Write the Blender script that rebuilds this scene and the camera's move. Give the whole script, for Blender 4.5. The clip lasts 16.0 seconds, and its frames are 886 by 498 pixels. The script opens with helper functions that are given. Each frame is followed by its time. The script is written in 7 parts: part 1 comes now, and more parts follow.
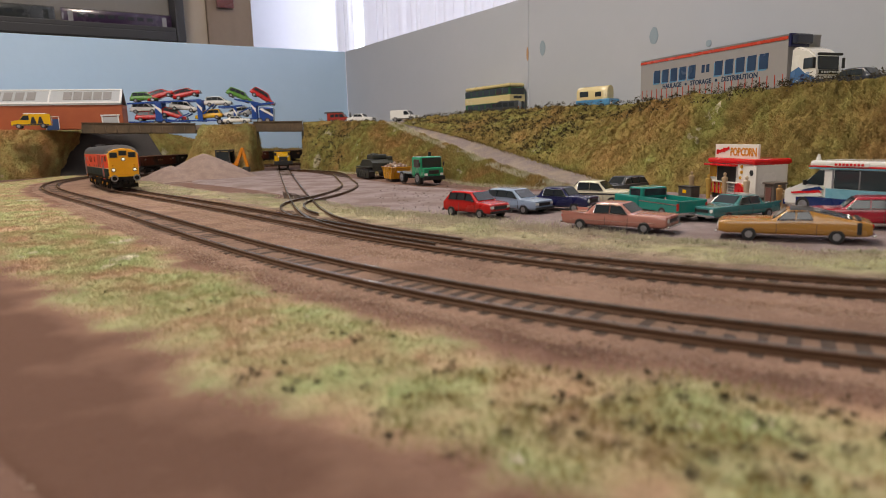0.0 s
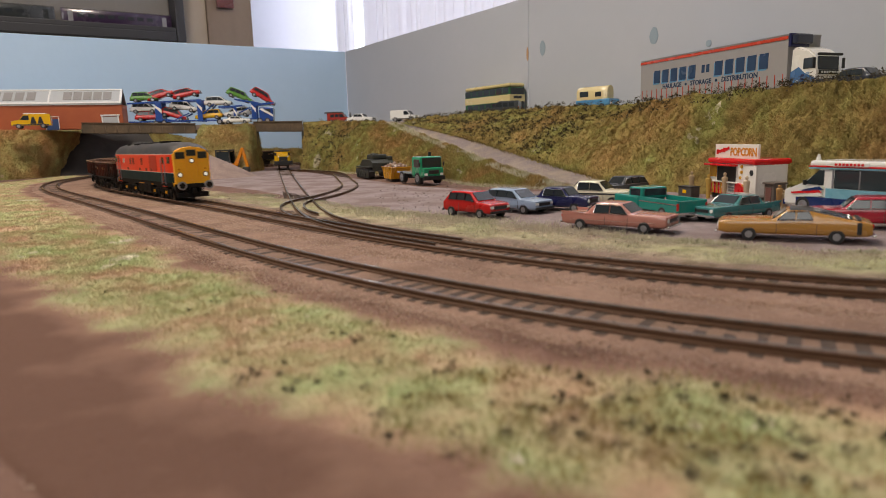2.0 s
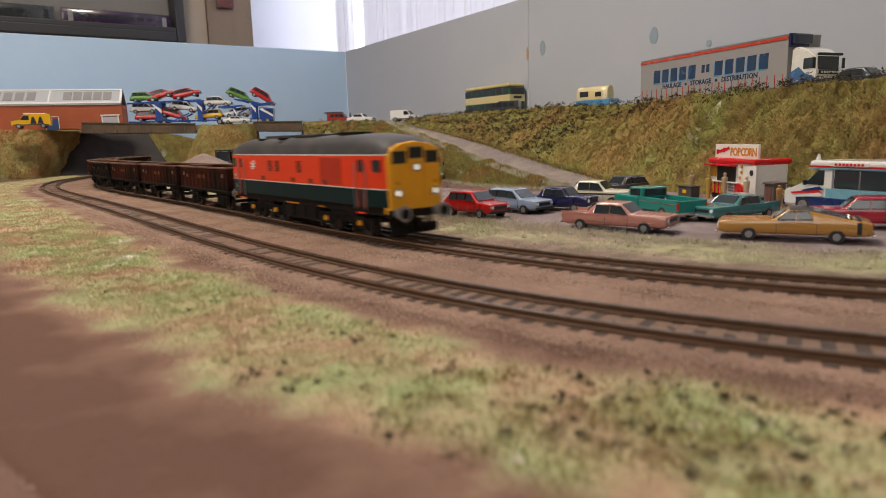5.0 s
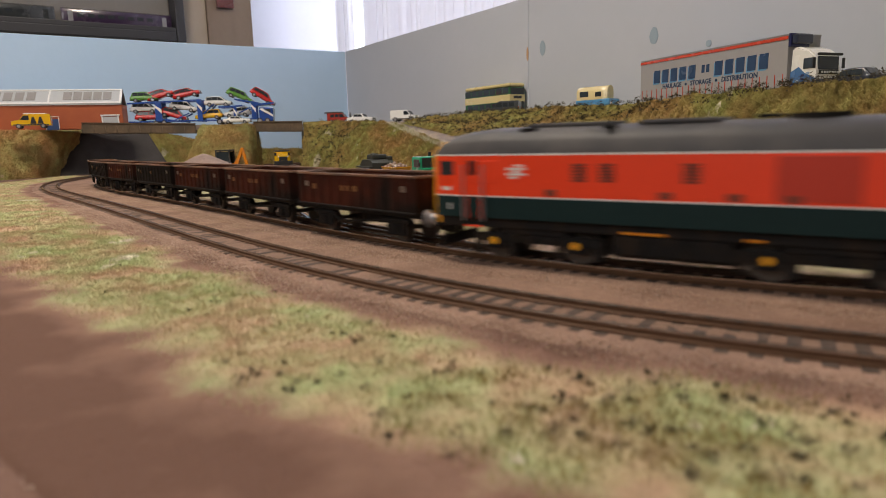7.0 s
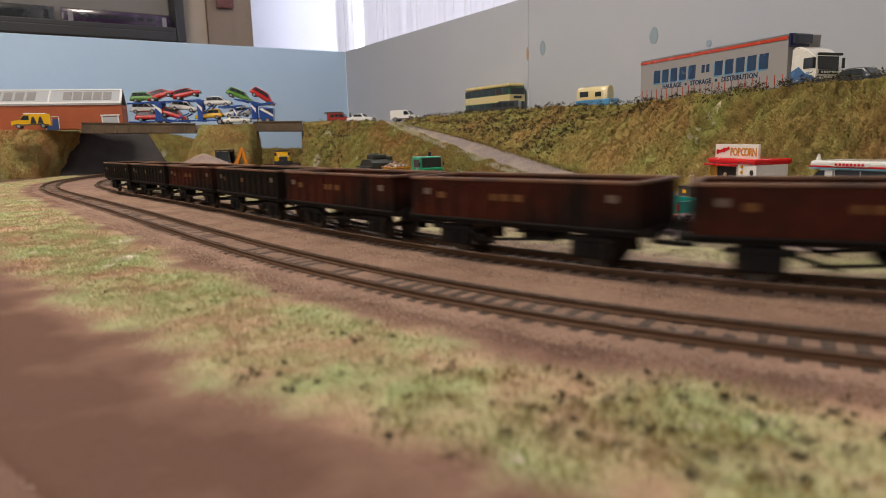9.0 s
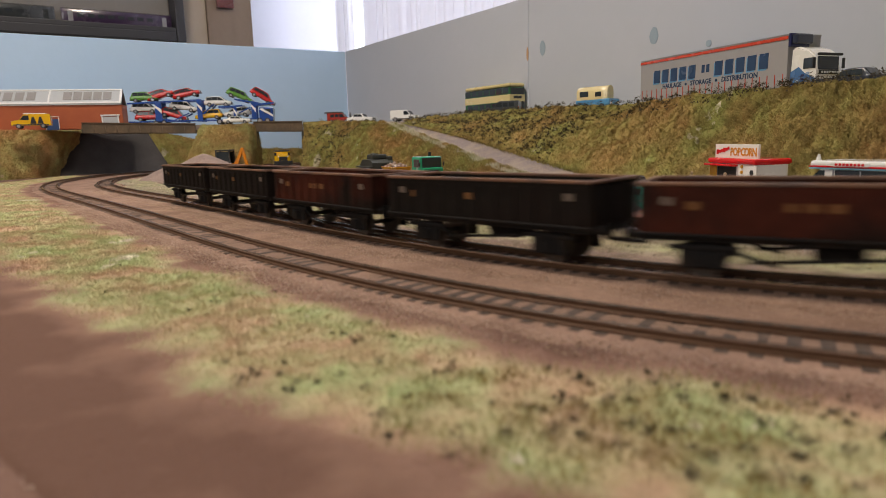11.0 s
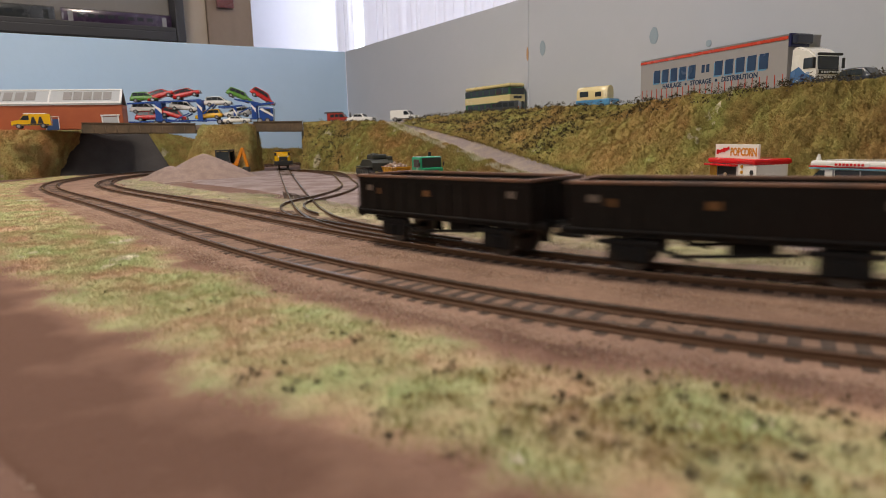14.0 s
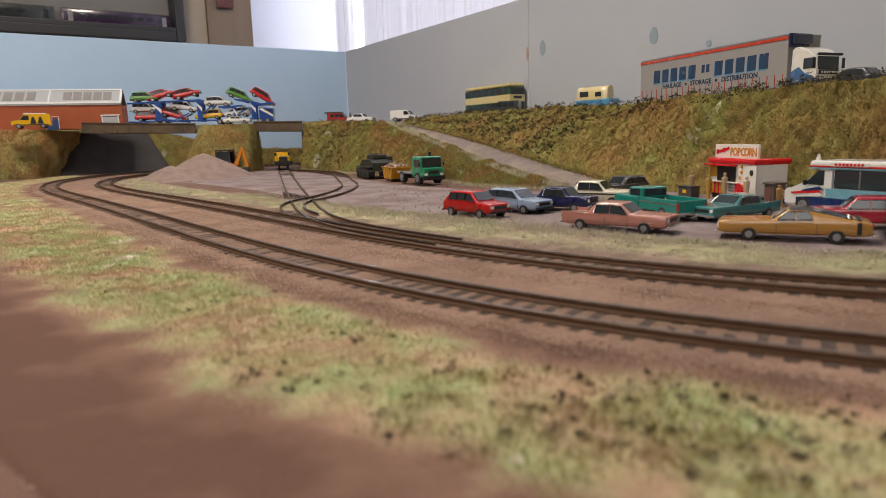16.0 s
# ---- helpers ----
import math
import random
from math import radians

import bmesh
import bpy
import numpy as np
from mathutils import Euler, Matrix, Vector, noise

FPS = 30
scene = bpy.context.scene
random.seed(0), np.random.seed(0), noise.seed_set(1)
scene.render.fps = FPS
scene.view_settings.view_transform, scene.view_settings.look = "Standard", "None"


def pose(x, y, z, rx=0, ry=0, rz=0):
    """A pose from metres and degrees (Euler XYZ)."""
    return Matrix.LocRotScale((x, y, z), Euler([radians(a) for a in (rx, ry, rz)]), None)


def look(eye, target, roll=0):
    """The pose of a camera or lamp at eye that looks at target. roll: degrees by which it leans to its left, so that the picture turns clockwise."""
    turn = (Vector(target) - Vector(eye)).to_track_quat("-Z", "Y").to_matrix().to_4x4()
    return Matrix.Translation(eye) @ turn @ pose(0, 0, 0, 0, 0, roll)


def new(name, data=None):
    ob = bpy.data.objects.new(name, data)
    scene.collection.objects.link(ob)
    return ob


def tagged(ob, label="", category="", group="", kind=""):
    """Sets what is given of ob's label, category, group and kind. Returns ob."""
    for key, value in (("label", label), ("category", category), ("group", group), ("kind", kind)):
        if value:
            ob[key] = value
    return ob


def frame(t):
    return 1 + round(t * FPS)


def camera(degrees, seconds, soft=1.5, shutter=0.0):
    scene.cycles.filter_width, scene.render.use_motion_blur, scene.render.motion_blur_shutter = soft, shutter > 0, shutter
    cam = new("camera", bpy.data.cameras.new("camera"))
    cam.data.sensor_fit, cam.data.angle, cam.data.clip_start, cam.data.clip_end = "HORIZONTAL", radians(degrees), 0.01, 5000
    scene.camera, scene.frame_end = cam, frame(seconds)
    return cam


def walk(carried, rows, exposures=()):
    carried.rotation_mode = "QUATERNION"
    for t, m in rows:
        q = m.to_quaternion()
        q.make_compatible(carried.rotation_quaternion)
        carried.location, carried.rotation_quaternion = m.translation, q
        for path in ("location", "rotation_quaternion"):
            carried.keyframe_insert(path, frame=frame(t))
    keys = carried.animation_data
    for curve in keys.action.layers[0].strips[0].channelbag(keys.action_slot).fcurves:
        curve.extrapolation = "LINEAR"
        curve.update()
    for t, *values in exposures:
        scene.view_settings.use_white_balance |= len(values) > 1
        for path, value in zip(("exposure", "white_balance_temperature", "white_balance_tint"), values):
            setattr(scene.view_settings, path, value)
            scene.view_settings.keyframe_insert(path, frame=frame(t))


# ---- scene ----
MM = 0.001
# ---- camera ----
cam = camera(68.98, 16.0, 0.8, 1.2)
cam.data.dof.use_dof, cam.data.dof.focus_distance, cam.data.dof.aperture_fstop = True, 0.6, 18.0
EYE = (0.0, 0.0, 0.04748)
AIM = (0.0, 0.98554, 0.04748 - 0.16947)
walk(cam, [(0.0, look(EYE, AIM, -1.665)), (16.0, look(EYE, AIM, -1.665))])

# ---- world, lights, exposure ----
world = bpy.data.worlds.new("world")
scene.world = world
world.use_nodes = True
wn = world.node_tree.nodes
wbg = wn["Background"]
sky = wn.new("ShaderNodeTexSky")
sky.sky_type = "NISHITA"
sky.sun_disc = False
sky.sun_elevation = radians(40)
sky.sun_rotation = radians(20)
wbg.inputs[1].default_value = 0.10
world.node_tree.links.new(sky.outputs[0], wbg.inputs[0])
scene.view_settings.exposure = 0.0


def area_lamp(name, at, aim, sx, sy, watts, colour):
    data = bpy.data.lights.new(name, "AREA")
    data.shape, data.size, data.size_y, data.energy, data.color = "RECTANGLE", sx, sy, watts, colour
    ob = new(name, data)
    ob.matrix_world = look(at, aim)
    return ob


# daylight of the window behind the curtain, an added unseen fill from the camera's side, and the room's ceiling lamp
area_lamp("window_light", (0.35, 2.0, 0.95), (-0.15, 0.9, 0.0), 1.6, 1.0, 13, (0.86, 0.92, 1.0))
area_lamp("camera_side_fill", (-0.95, -1.1, 0.95), (-0.05, 0.7, 0.0), 1.2, 1.0, 13.0, (1.0, 0.95, 0.9))
area_lamp("ceiling_lamp_light", (-0.42, 0.52, 1.25), (-0.35, 0.55, 0.0), 0.3, 0.3, 17.5, (1.0, 0.87, 0.72))

# ---- materials ----
MATS = {}


def mat(name, colour, rough=0.5, metal=0.0, vary=0.12, scale=60.0, bump=0.0, bump_scale=400.0, second=None, mix=(0.45, 0.6), spec=0.5, coat=0.0, emit=0.0):
    """A procedural surface: base colour varied at two scales, an optional second colour in patches, fine relief."""
    if name in MATS:
        return MATS[name]
    m = bpy.data.materials.new(name)
    m.use_nodes = True
    nt = m.node_tree
    b = nt.nodes["Principled BSDF"]
    L = nt.links.new
    tc = nt.nodes.new("ShaderNodeTexCoord")
    n1 = nt.nodes.new("ShaderNodeTexNoise")
    n1.inputs["Scale"].default_value = scale
    n1.inputs["Detail"].default_value = 5
    n2 = nt.nodes.new("ShaderNodeTexNoise")
    n2.inputs["Scale"].default_value = scale * 9
    n2.inputs["Detail"].default_value = 4
    L(tc.outputs["Object"], n1.inputs["Vector"])
    L(tc.outputs["Object"], n2.inputs["Vector"])
    c = Vector(colour)
    r1 = nt.nodes.new("ShaderNodeMix")
    r1.data_type = "RGBA"
    r1.inputs[6].default_value = (*(c * (1 - vary)), 1)
    r1.inputs[7].default_value = (*(c * (1 + vary)), 1)
    L(n2.outputs["Fac"], r1.inputs[0])
    out = r1.outputs[2]
    if second:
        ramp = nt.nodes.new("ShaderNodeMapRange")
        ramp.inputs[1].default_value, ramp.inputs[2].default_value = mix
        L(n1.outputs["Fac"], ramp.inputs[0])
        r2 = nt.nodes.new("ShaderNodeMix")
        r2.data_type = "RGBA"
        L(ramp.outputs[0], r2.inputs[0])
        L(out, r2.inputs[6])
        r2.inputs[7].default_value = (*second, 1)
        out = r2.outputs[2]
    L(out, b.inputs["Base Color"])
    rr = nt.nodes.new("ShaderNodeMapRange")
    rr.inputs[3].default_value, rr.inputs[4].default_value = max(0.02, rough - 0.08), min(1, rough + 0.08)
    L(n1.outputs["Fac"], rr.inputs[0])
    L(rr.outputs[0], b.inputs["Roughness"])
    b.inputs["Metallic"].default_value = metal
    b.inputs["Specular IOR Level"].default_value = spec
    b.inputs["Coat Weight"].default_value = coat
    b.inputs["Coat Roughness"].default_value = 0.08
    if bump:
        n3 = nt.nodes.new("ShaderNodeTexNoise")
        n3.inputs["Scale"].default_value = bump_scale
        n3.inputs["Detail"].default_value = 5
        L(tc.outputs["Object"], n3.inputs["Vector"])
        bp = nt.nodes.new("ShaderNodeBump")
        bp.inputs["Strength"].default_value = bump
        bp.inputs["Distance"].default_value = 0.001
        L(n3.outputs["Fac"], bp.inputs["Height"])
        L(bp.outputs[0], b.inputs["Normal"])
    if emit:
        b.inputs["Emission Color"].default_value = (*colour, 1)
        b.inputs["Emission Strength"].default_value = emit
    MATS[name] = m
    return m


def paint(name, colour, rough=0.26):
    return mat("paint_" + name, colour, rough, 0, 0.05, 40, coat=0.6)


GLASS = mat("dark_glazing", (0.025, 0.03, 0.035), 0.06, 0, 0.1, 90, spec=0.6)
CLEAR = mat("clear_glazing", (0.032, 0.04, 0.046), 0.05, 0, 0.1, 90, spec=0.6)
TYRE = mat("tyre_rubber", (0.02, 0.02, 0.021), 0.75, 0, 0.2, 300)
CHROME = mat("chrome", (0.62, 0.63, 0.65), 0.22, 0.9, 0.08, 300)
RIM = mat("wheel_rim_grey", (0.33, 0.33, 0.35), 0.35, 0.6, 0.1, 300)
BLACK = mat("black_plastic", (0.018, 0.018, 0.02), 0.5, 0, 0.15, 200)
WHITE = paint("white", (0.78, 0.78, 0.76))
LAMP = mat("lamp_lens", (0.8, 0.8, 0.78), 0.12, 0, 0.05, 200)
AMBER = mat("amber_lens", (0.7, 0.25, 0.02), 0.2, 0, 0.05, 200)
REDLENS = mat("red_lens", (0.45, 0.02, 0.015), 0.2, 0, 0.05, 200)


# ---- mesh helpers, in millimetres ----
def box(bm, c, s, bevel=0.0, rz=0.0):
    r = bmesh.ops.create_cube(bm, size=1)
    vs = r["verts"]
    bmesh.ops.scale(bm, vec=s, verts=vs)
    if bevel:
        es = list({e for v in vs for e in v.link_edges})
        g = bmesh.ops.bevel(bm, geom=es, offset=bevel, segments=2, affect="EDGES", profile=0.5)
        vs = list({v for f in g["faces"] for v in f.verts} | {v for v in vs if v.is_valid})
    if rz:
        bmesh.ops.rotate(bm, cent=(0, 0, 0), matrix=Matrix.Rotation(radians(rz), 3, "Z"), verts=vs)
    bmesh.ops.translate(bm, vec=c, verts=vs)
    return vs


def cyl(bm, c, r, h, axis="Z", n=16, r2=None):
    g = bmesh.ops.create_cone(bm, cap_ends=True, segments=n, radius1=r, radius2=r if r2 is None else r2, depth=h)
    vs = g["verts"]
    if axis == "Y":
        bmesh.ops.rotate(bm, cent=(0, 0, 0), matrix=Matrix.Rotation(radians(90), 3, "X"), verts=vs)
    if axis == "X":
        bmesh.ops.rotate(bm, cent=(0, 0, 0), matrix=Matrix.Rotation(radians(90), 3, "Y"), verts=vs)
    bmesh.ops.translate(bm, vec=c, verts=vs)
    return vs


def rod(bm, a, b, r, n=6):
    a, b = Vector(a), Vector(b)
    d = b - a
    g = bmesh.ops.create_cone(bm, cap_ends=True, segments=n, radius1=r, radius2=r, depth=d.length)
    m = Matrix.Translation((a + b) / 2) @ d.to_track_quat("Z", "Y").to_matrix().to_4x4()
    bmesh.ops.transform(bm, matrix=m, verts=g["verts"])


def prism(bm, pts, y0, y1):
    """The side outline pts (x, z), extruded from y0 to y1."""
    a = [bm.verts.new((x, y0, z)) for x, z in pts]
    b = [bm.verts.new((x, y1, z)) for x, z in pts]
    bm.faces.new(a)
    bm.faces.new(b[::-1])
    for i in range(len(pts)):
        j = (i + 1) % len(pts)
        bm.faces.new((a[j], a[i], b[i], b[j]))
    return a + b


def loft(bm, rings, closed=True, caps=True):
    vs = [[bm.verts.new(p) for p in r] for r in rings]
    n = len(rings[0])
    for a, b in zip(vs, vs[1:]):
        for i in range(n if closed else n - 1):
            j = (i + 1) % n
            bm.faces.new((a[i], a[j], b[j], b[i]))
    if caps and closed:
        bm.faces.new(vs[0][::-1])
        bm.faces.new(vs[-1])
    return vs


def make_mesh(name, bm, material, smooth=None):
    bmesh.ops.scale(bm, vec=(MM, MM, MM), verts=bm.verts)
    bmesh.ops.recalc_face_normals(bm, faces=bm.faces)
    me = bpy.data.meshes.new(name)
    if smooth is not None:
        for f in bm.faces:
            f.smooth = True
        for e in bm.edges:
            if len(e.link_faces) == 2 and e.calc_face_angle(0) > radians(smooth):
                e.smooth = False
    bm.to_mesh(me)
    bm.free()
    me.materials.append(material)
    return me


def part(name, bm, material, parent=None, label="", smooth=None):
    ob = new(name, make_mesh(name, bm, material, smooth))
    if parent:
        ob.parent = parent
    if label:
        ob["label"] = label
    return ob


def thing(name, label, category, m=None, group="", kind=""):
    ob = new(name)
    if m is not None:
        ob.matrix_world = m
    return tagged(ob, label, category, group, kind)


def at(x, y, z, heading=0, pitch=0, roll=0):
    """A pose from millimetres; heading: the way that the thing's front points, in degrees from +x."""
    return Matrix.Translation((x * MM, y * MM, z * MM)) @ Euler((radians(roll), radians(-pitch), radians(heading))).to_matrix().to_4x4()


def shared(name, mesh, parent, m, label=""):
    ob = new(name, mesh)
    ob.parent = parent
    ob.matrix_local = m
    if label:
        ob["label"] = label
    return ob


# ---- track centre lines, by their curvature ----
def line(x0, y0, th, kap, S, step=2.0, back=150.0, tail=()):
    """Points of a track: from a start, by curvature in even steps along S; a stretch before it, and a tail of (length, curvature)."""
    out, th = [], th
    n = int(S / step)
    pts = []
    x, y, a = x0, y0, th
    for i in range(int(back / step)):
        x, y, a = x - math.cos(a) * step, y - math.sin(a) * step, a - kap[0] * step
    s = -back
    while s < S:
        u = min(max(s, 0) / S * (len(kap) - 1), len(kap) - 1.0001)
        k = kap[int(u)] * (1 - u % 1) + kap[int(u) + 1] * (u % 1)
        pts.append((s, x, y, a))
        a += k * step
        x, y, s = x + math.cos(a) * step, y + math.sin(a) * step, s + step
    for length, k in tail:
        for i in range(int(length / step)):
            pts.append((s, x, y, a))
            a += k * step
            x, y, s = x + math.cos(a) * step, y + math.sin(a) * step, s + step
    return np.array(pts)


BACK_LINE = line(-168.06, 1479.11, -3.1001, [0.002652, 0.002699, 0.002731, 0.002744, 0.002608, 0.002131, 0.001259, 0.000446, -0.000034, -0.00022, 0.000035, 0.001024, 0.00246, 0.003891], 1810, tail=((300, -0.0028), (800, 0.0)))
FRONT_LINE = line(-177.93, 1588.97, -3.0523, [0.00186, 0.002038, 0.002166, 0.002276, 0.002344, 0.002249, 0.001867, 0.001202, 0.000455, -0.000019, -0.000146, -0.000084, 0.000428, 0.00159, 0.002863], 1950, tail=((300, -0.0028), (500, 0.0)))


def on_line(L, s):
    return [float(np.interp(s, L[:, 0], L[:, k])) for k in (1, 2, 3)]


# ---- ground, tracks ----
def sheet(name, rows, material, kind="structure", label="", category="", bumpy=0.0, sub=1, freq=0.05):
    """A surface through rows of points, millimetres; refined and roughened."""
    R = [[Vector(p) for p in r] for r in rows]
    if sub > 1:
        def refine(seq):
            out = []
            for a, b in zip(seq, seq[1:]):
                for i in range(sub):
                    out.append(a.lerp(b, i / sub))
            out.append(seq[-1])
            return out
        R = [refine(r) for r in R]
        R = [list(c) for c in zip(*[refine(list(c)) for c in zip(*R)])]
    bm = bmesh.new()
    V = []
    for r in R:
        row = []
        for p in r:
            if bumpy:
                d = noise.noise(p * freq) + 0.6 * noise.noise(p * freq * 2.7 + Vector((9, 3, 1))) + 0.35 * noise.noise(p * freq * 7)
                p = p + Vector((0.25 * d, -0.5 * d, 0.75 * d)) * bumpy
            row.append(bm.verts.new(p))
        V.append(row)
    for a, b in zip(V, V[1:]):
        for i in range(len(a) - 1):
            bm.faces.new((a[i], a[i + 1], b[i + 1], b[i]))
    ob = new(name, make_mesh(name, bm, material, 80))
    return tagged(ob, label, category, "", kind)

EARTH = mat("brown_scatter_earth", (0.165, 0.088, 0.063), 0.9, 0, 0.3, 14, 0.5, 700, second=(0.12, 0.066, 0.05), mix=(0.42, 0.62))
BALLAST = mat("fine_brown_ballast", (0.29, 0.18, 0.13), 0.92, 0, 0.4, 30, 0.9, 900, second=(0.20, 0.118, 0.083), mix=(0.4, 0.65))
YARD = mat("grey_yard_ash", (0.27, 0.215, 0.215), 0.92, 0, 0.4, 25, 0.9, 900, second=(0.19, 0.135, 0.125), mix=(0.42, 0.62))
ROADGREY = mat("grey_lane_grit", (0.21, 0.17, 0.16), 0.95, 0, 0.45, 40, 1.0, 900, second=(0.29, 0.235, 0.19), mix=(0.45, 0.65))

def turf_mat(name, cols, dark, f, islands=False, relief=1.0, wear=0.55, spread=0.35):
    """Layered scatter: four colours in drifts, dark wear between them, fine relief; fibres differ one by one."""
    m = bpy.data.materials.new(name)
    m.use_nodes = True
    nt = m.node_tree
    L = nt.links.new
    b = nt.nodes["Principled BSDF"]
    b.inputs["Roughness"].default_value = 0.92
    b.inputs["Specular IOR Level"].default_value = 0.2
    tc = nt.nodes.new("ShaderNodeTexCoord")
    def nz(scale, detail, rough):
        n = nt.nodes.new("ShaderNodeTexNoise")
        n.inputs["Scale"].default_value, n.inputs["Detail"].default_value, n.inputs["Roughness"].default_value = scale, detail, rough
        L(tc.outputs["Object"], n.inputs["Vector"])
        return n.outputs["Fac"]
    ramp = nt.nodes.new("ShaderNodeValToRGB")
    el = ramp.color_ramp.elements
    for k, c in zip((0.36, 0.46, 0.54, 0.64), cols):
        e = el[0] if k == 0.36 else el[1] if k == 0.64 else el.new(k)
        e.position, e.color = k, (*c, 1)
    L(nz(f, 7, 0.62), ramp.inputs[0])
    mr = nt.nodes.new("ShaderNodeMapRange")
    mr.inputs[1].default_value, mr.inputs[2].default_value, mr.inputs[3].default_value, mr.inputs[4].default_value = 0.38, 0.58, wear, 0.0
    L(nz(f * 3.7, 6, 0.65), mr.inputs[0])
    mx = nt.nodes.new("ShaderNodeMix")
    mx.data_type = "RGBA"
    L(mr.outputs[0], mx.inputs[0])
    L(ramp.outputs[0], mx.inputs[6])
    mx.inputs[7].default_value = (*dark, 1)
    out = mx.outputs[2]
    if islands:
        geo, rr, hs = nt.nodes.new("ShaderNodeNewGeometry"), nt.nodes.new("ShaderNodeMapRange"), nt.nodes.new("ShaderNodeHueSaturation")
        rr.inputs[3].default_value, rr.inputs[4].default_value = 1 - spread, 1 + spread
        L(geo.outputs["Random Per Island"], rr.inputs[0])
        L(rr.outputs[0], hs.inputs["Value"])
        L(out, hs.inputs["Color"])
        out = hs.outputs[0]
    else:
        bp = nt.nodes.new("ShaderNodeBump")
        bp.inputs["Strength"].default_value, bp.inputs["Distance"].default_value = relief, 0.0015
        L(nz(420, 6, 0.65), bp.inputs["Height"])
        L(bp.outputs[0], b.inputs["Normal"])
    L(out, b.inputs["Base Color"])
    return m


BANK_COLS = ((0.36, 0.225, 0.085), (0.46, 0.34, 0.14), (0.33, 0.275, 0.085), (0.27, 0.285, 0.085))
STRAW_COLS = ((0.52, 0.32, 0.14), (0.74, 0.58, 0.31), (0.68, 0.52, 0.26), (0.46, 0.47, 0.19))
TURF = turf_mat("dry_turf", BANK_COLS, (0.13, 0.085, 0.025), 17.0)
TURF_STRAW = turf_mat("straw_turf", STRAW_COLS, (0.26, 0.16, 0.06), 17.0)


G = [[(x, y, -4.0) for x in range(-2000, 1701, 100)] for y in range(-700, 2101, 100)]
sheet("ground", G, EARTH, label="reddish-brown painted and scattered baseboard earth", category="ground", bumpy=0.6, sub=2, freq=0.008)


def strip(name, L, s0, s1, left, right, z, material, label, category, wobble=6.0):
    rows = []
    for s in np.arange(s0, s1, 8.0):
        x, y, a = on_line(L, s)
        nx, ny = -math.sin(a), math.cos(a)
        w = wobble * noise.noise(Vector((s * 0.02, left, 0)))
        w2 = wobble * noise.noise(Vector((s * 0.02, right, 5)))
        rows.append([(x + nx * d, y + ny * d, zz) for d, zz in ((left + w, -4.2), (left + w - 4, z - 0.6), (left * 0.5, z), (0, z), (right * 0.5, z), (right + w2 + 4, z - 0.6), (right + w2, -4.2))])
    return sheet(name, rows, material, label=label, category=category, bumpy=0.35, freq=0.25)


strip("ballast", FRONT_LINE, -100, 2300, 56, -26, -2.75, BALLAST, "fine brown ballast bed under both tracks", "ballast")
strip("ballast", BACK_LINE, -100, 2500, 24, -40, -2.8, BALLAST, "fine brown ballast bed under the far track", "ballast")

RAIL = mat("rusty_rail", (0.10, 0.047, 0.022), 0.6, 0.3, 0.3, 200)
RAILTOP = mat("polished_rail_head", (0.42, 0.38, 0.34), 0.14, 0.95, 0.2, 120)
SLEEPER = mat("weathered_sleeper", (0.062, 0.045, 0.038), 0.8, 0, 0.4, 200, 0.4, 800, second=(0.11, 0.078, 0.062), mix=(0.4, 0.7), spec=0.2)


def rail_rows(L, s0, s1, off, prof, step=6.0):
    rings = []
    for s in np.arange(s0, s1, step):
        x, y, a = on_line(L, s)
        nx, ny = -math.sin(a), math.cos(a)
        rings.append([(x + nx * (off + u), y + ny * (off + u), z) for u, z in prof])
    return rings


WEB = ((-1.0, -2.4), (-1.0, -2.0), (-0.3, -1.7), (-0.3, -0.8), (-0.45, -0.55), (0.45, -0.55), (0.3, -0.8), (0.3, -1.7), (1.0, -2.0), (1.0, -2.4))
HEAD = ((-0.45, -0.55), (-0.45, -0.08), (-0.3, 0.0), (0.3, 0.0), (0.45, -0.08), (0.45, -0.55))


def sleeper_mesh(length=24.5):
    bm = bmesh.new()
    box(bm, (0, 0, 0), (3.3, length, 1.6), 0.25)
    return make_mesh("sleeper", bm, SLEEPER)


SLEEPER_MESH = sleeper_mesh()


def track(name, L, s0, s1, label, pitch=7.0):
    tr = thing(name, label, "railway track", kind="structure")
    for side in (8.6, -8.6):
        bm = bmesh.new()
        loft(bm, rail_rows(L, s0, s1, side, WEB))
        r = part("rail", bm, RAIL, tr)
        bm = bmesh.new()
        loft(bm, rail_rows(L, s0, s1, side, HEAD))
        part("rail_head", bm, RAILTOP, r, "worn bright rail head")
    n = 0
    for s in np.arange(s1 - 3, s0, -pitch):
        x, y, a = on_line(L, s)
        o = shared("sleeper", SLEEPER_MESH, tr, at(x, y, -3.32 + random.uniform(-0.2, 0.12), math.degrees(a) + random.uniform(-1.2, 1.2)))
        n += 1
        if n > 298:
            break
    return tr


GRIME = mat("oily_track_grime", (0.20, 0.122, 0.085), 0.9, 0, 0.4, 60, 0.8, 900, second=(0.23, 0.14, 0.10), mix=(0.45, 0.7))
for LN, s0, s1 in ((FRONT_LINE, 0, 2130), (BACK_LINE, -90, 2040)):
    strip("track_bed", LN, s0, s1, 11.5, -11.5, -2.62, GRIME, "dark grimy ballast between the rails", "ballast", 2.0)
track("track_near", FRONT_LINE, 0, 2140, "weathered brown model railway track curving across the earth")
track("track_far", BACK_LINE, -100, 2050, "weathered brown model railway track with the train on it")



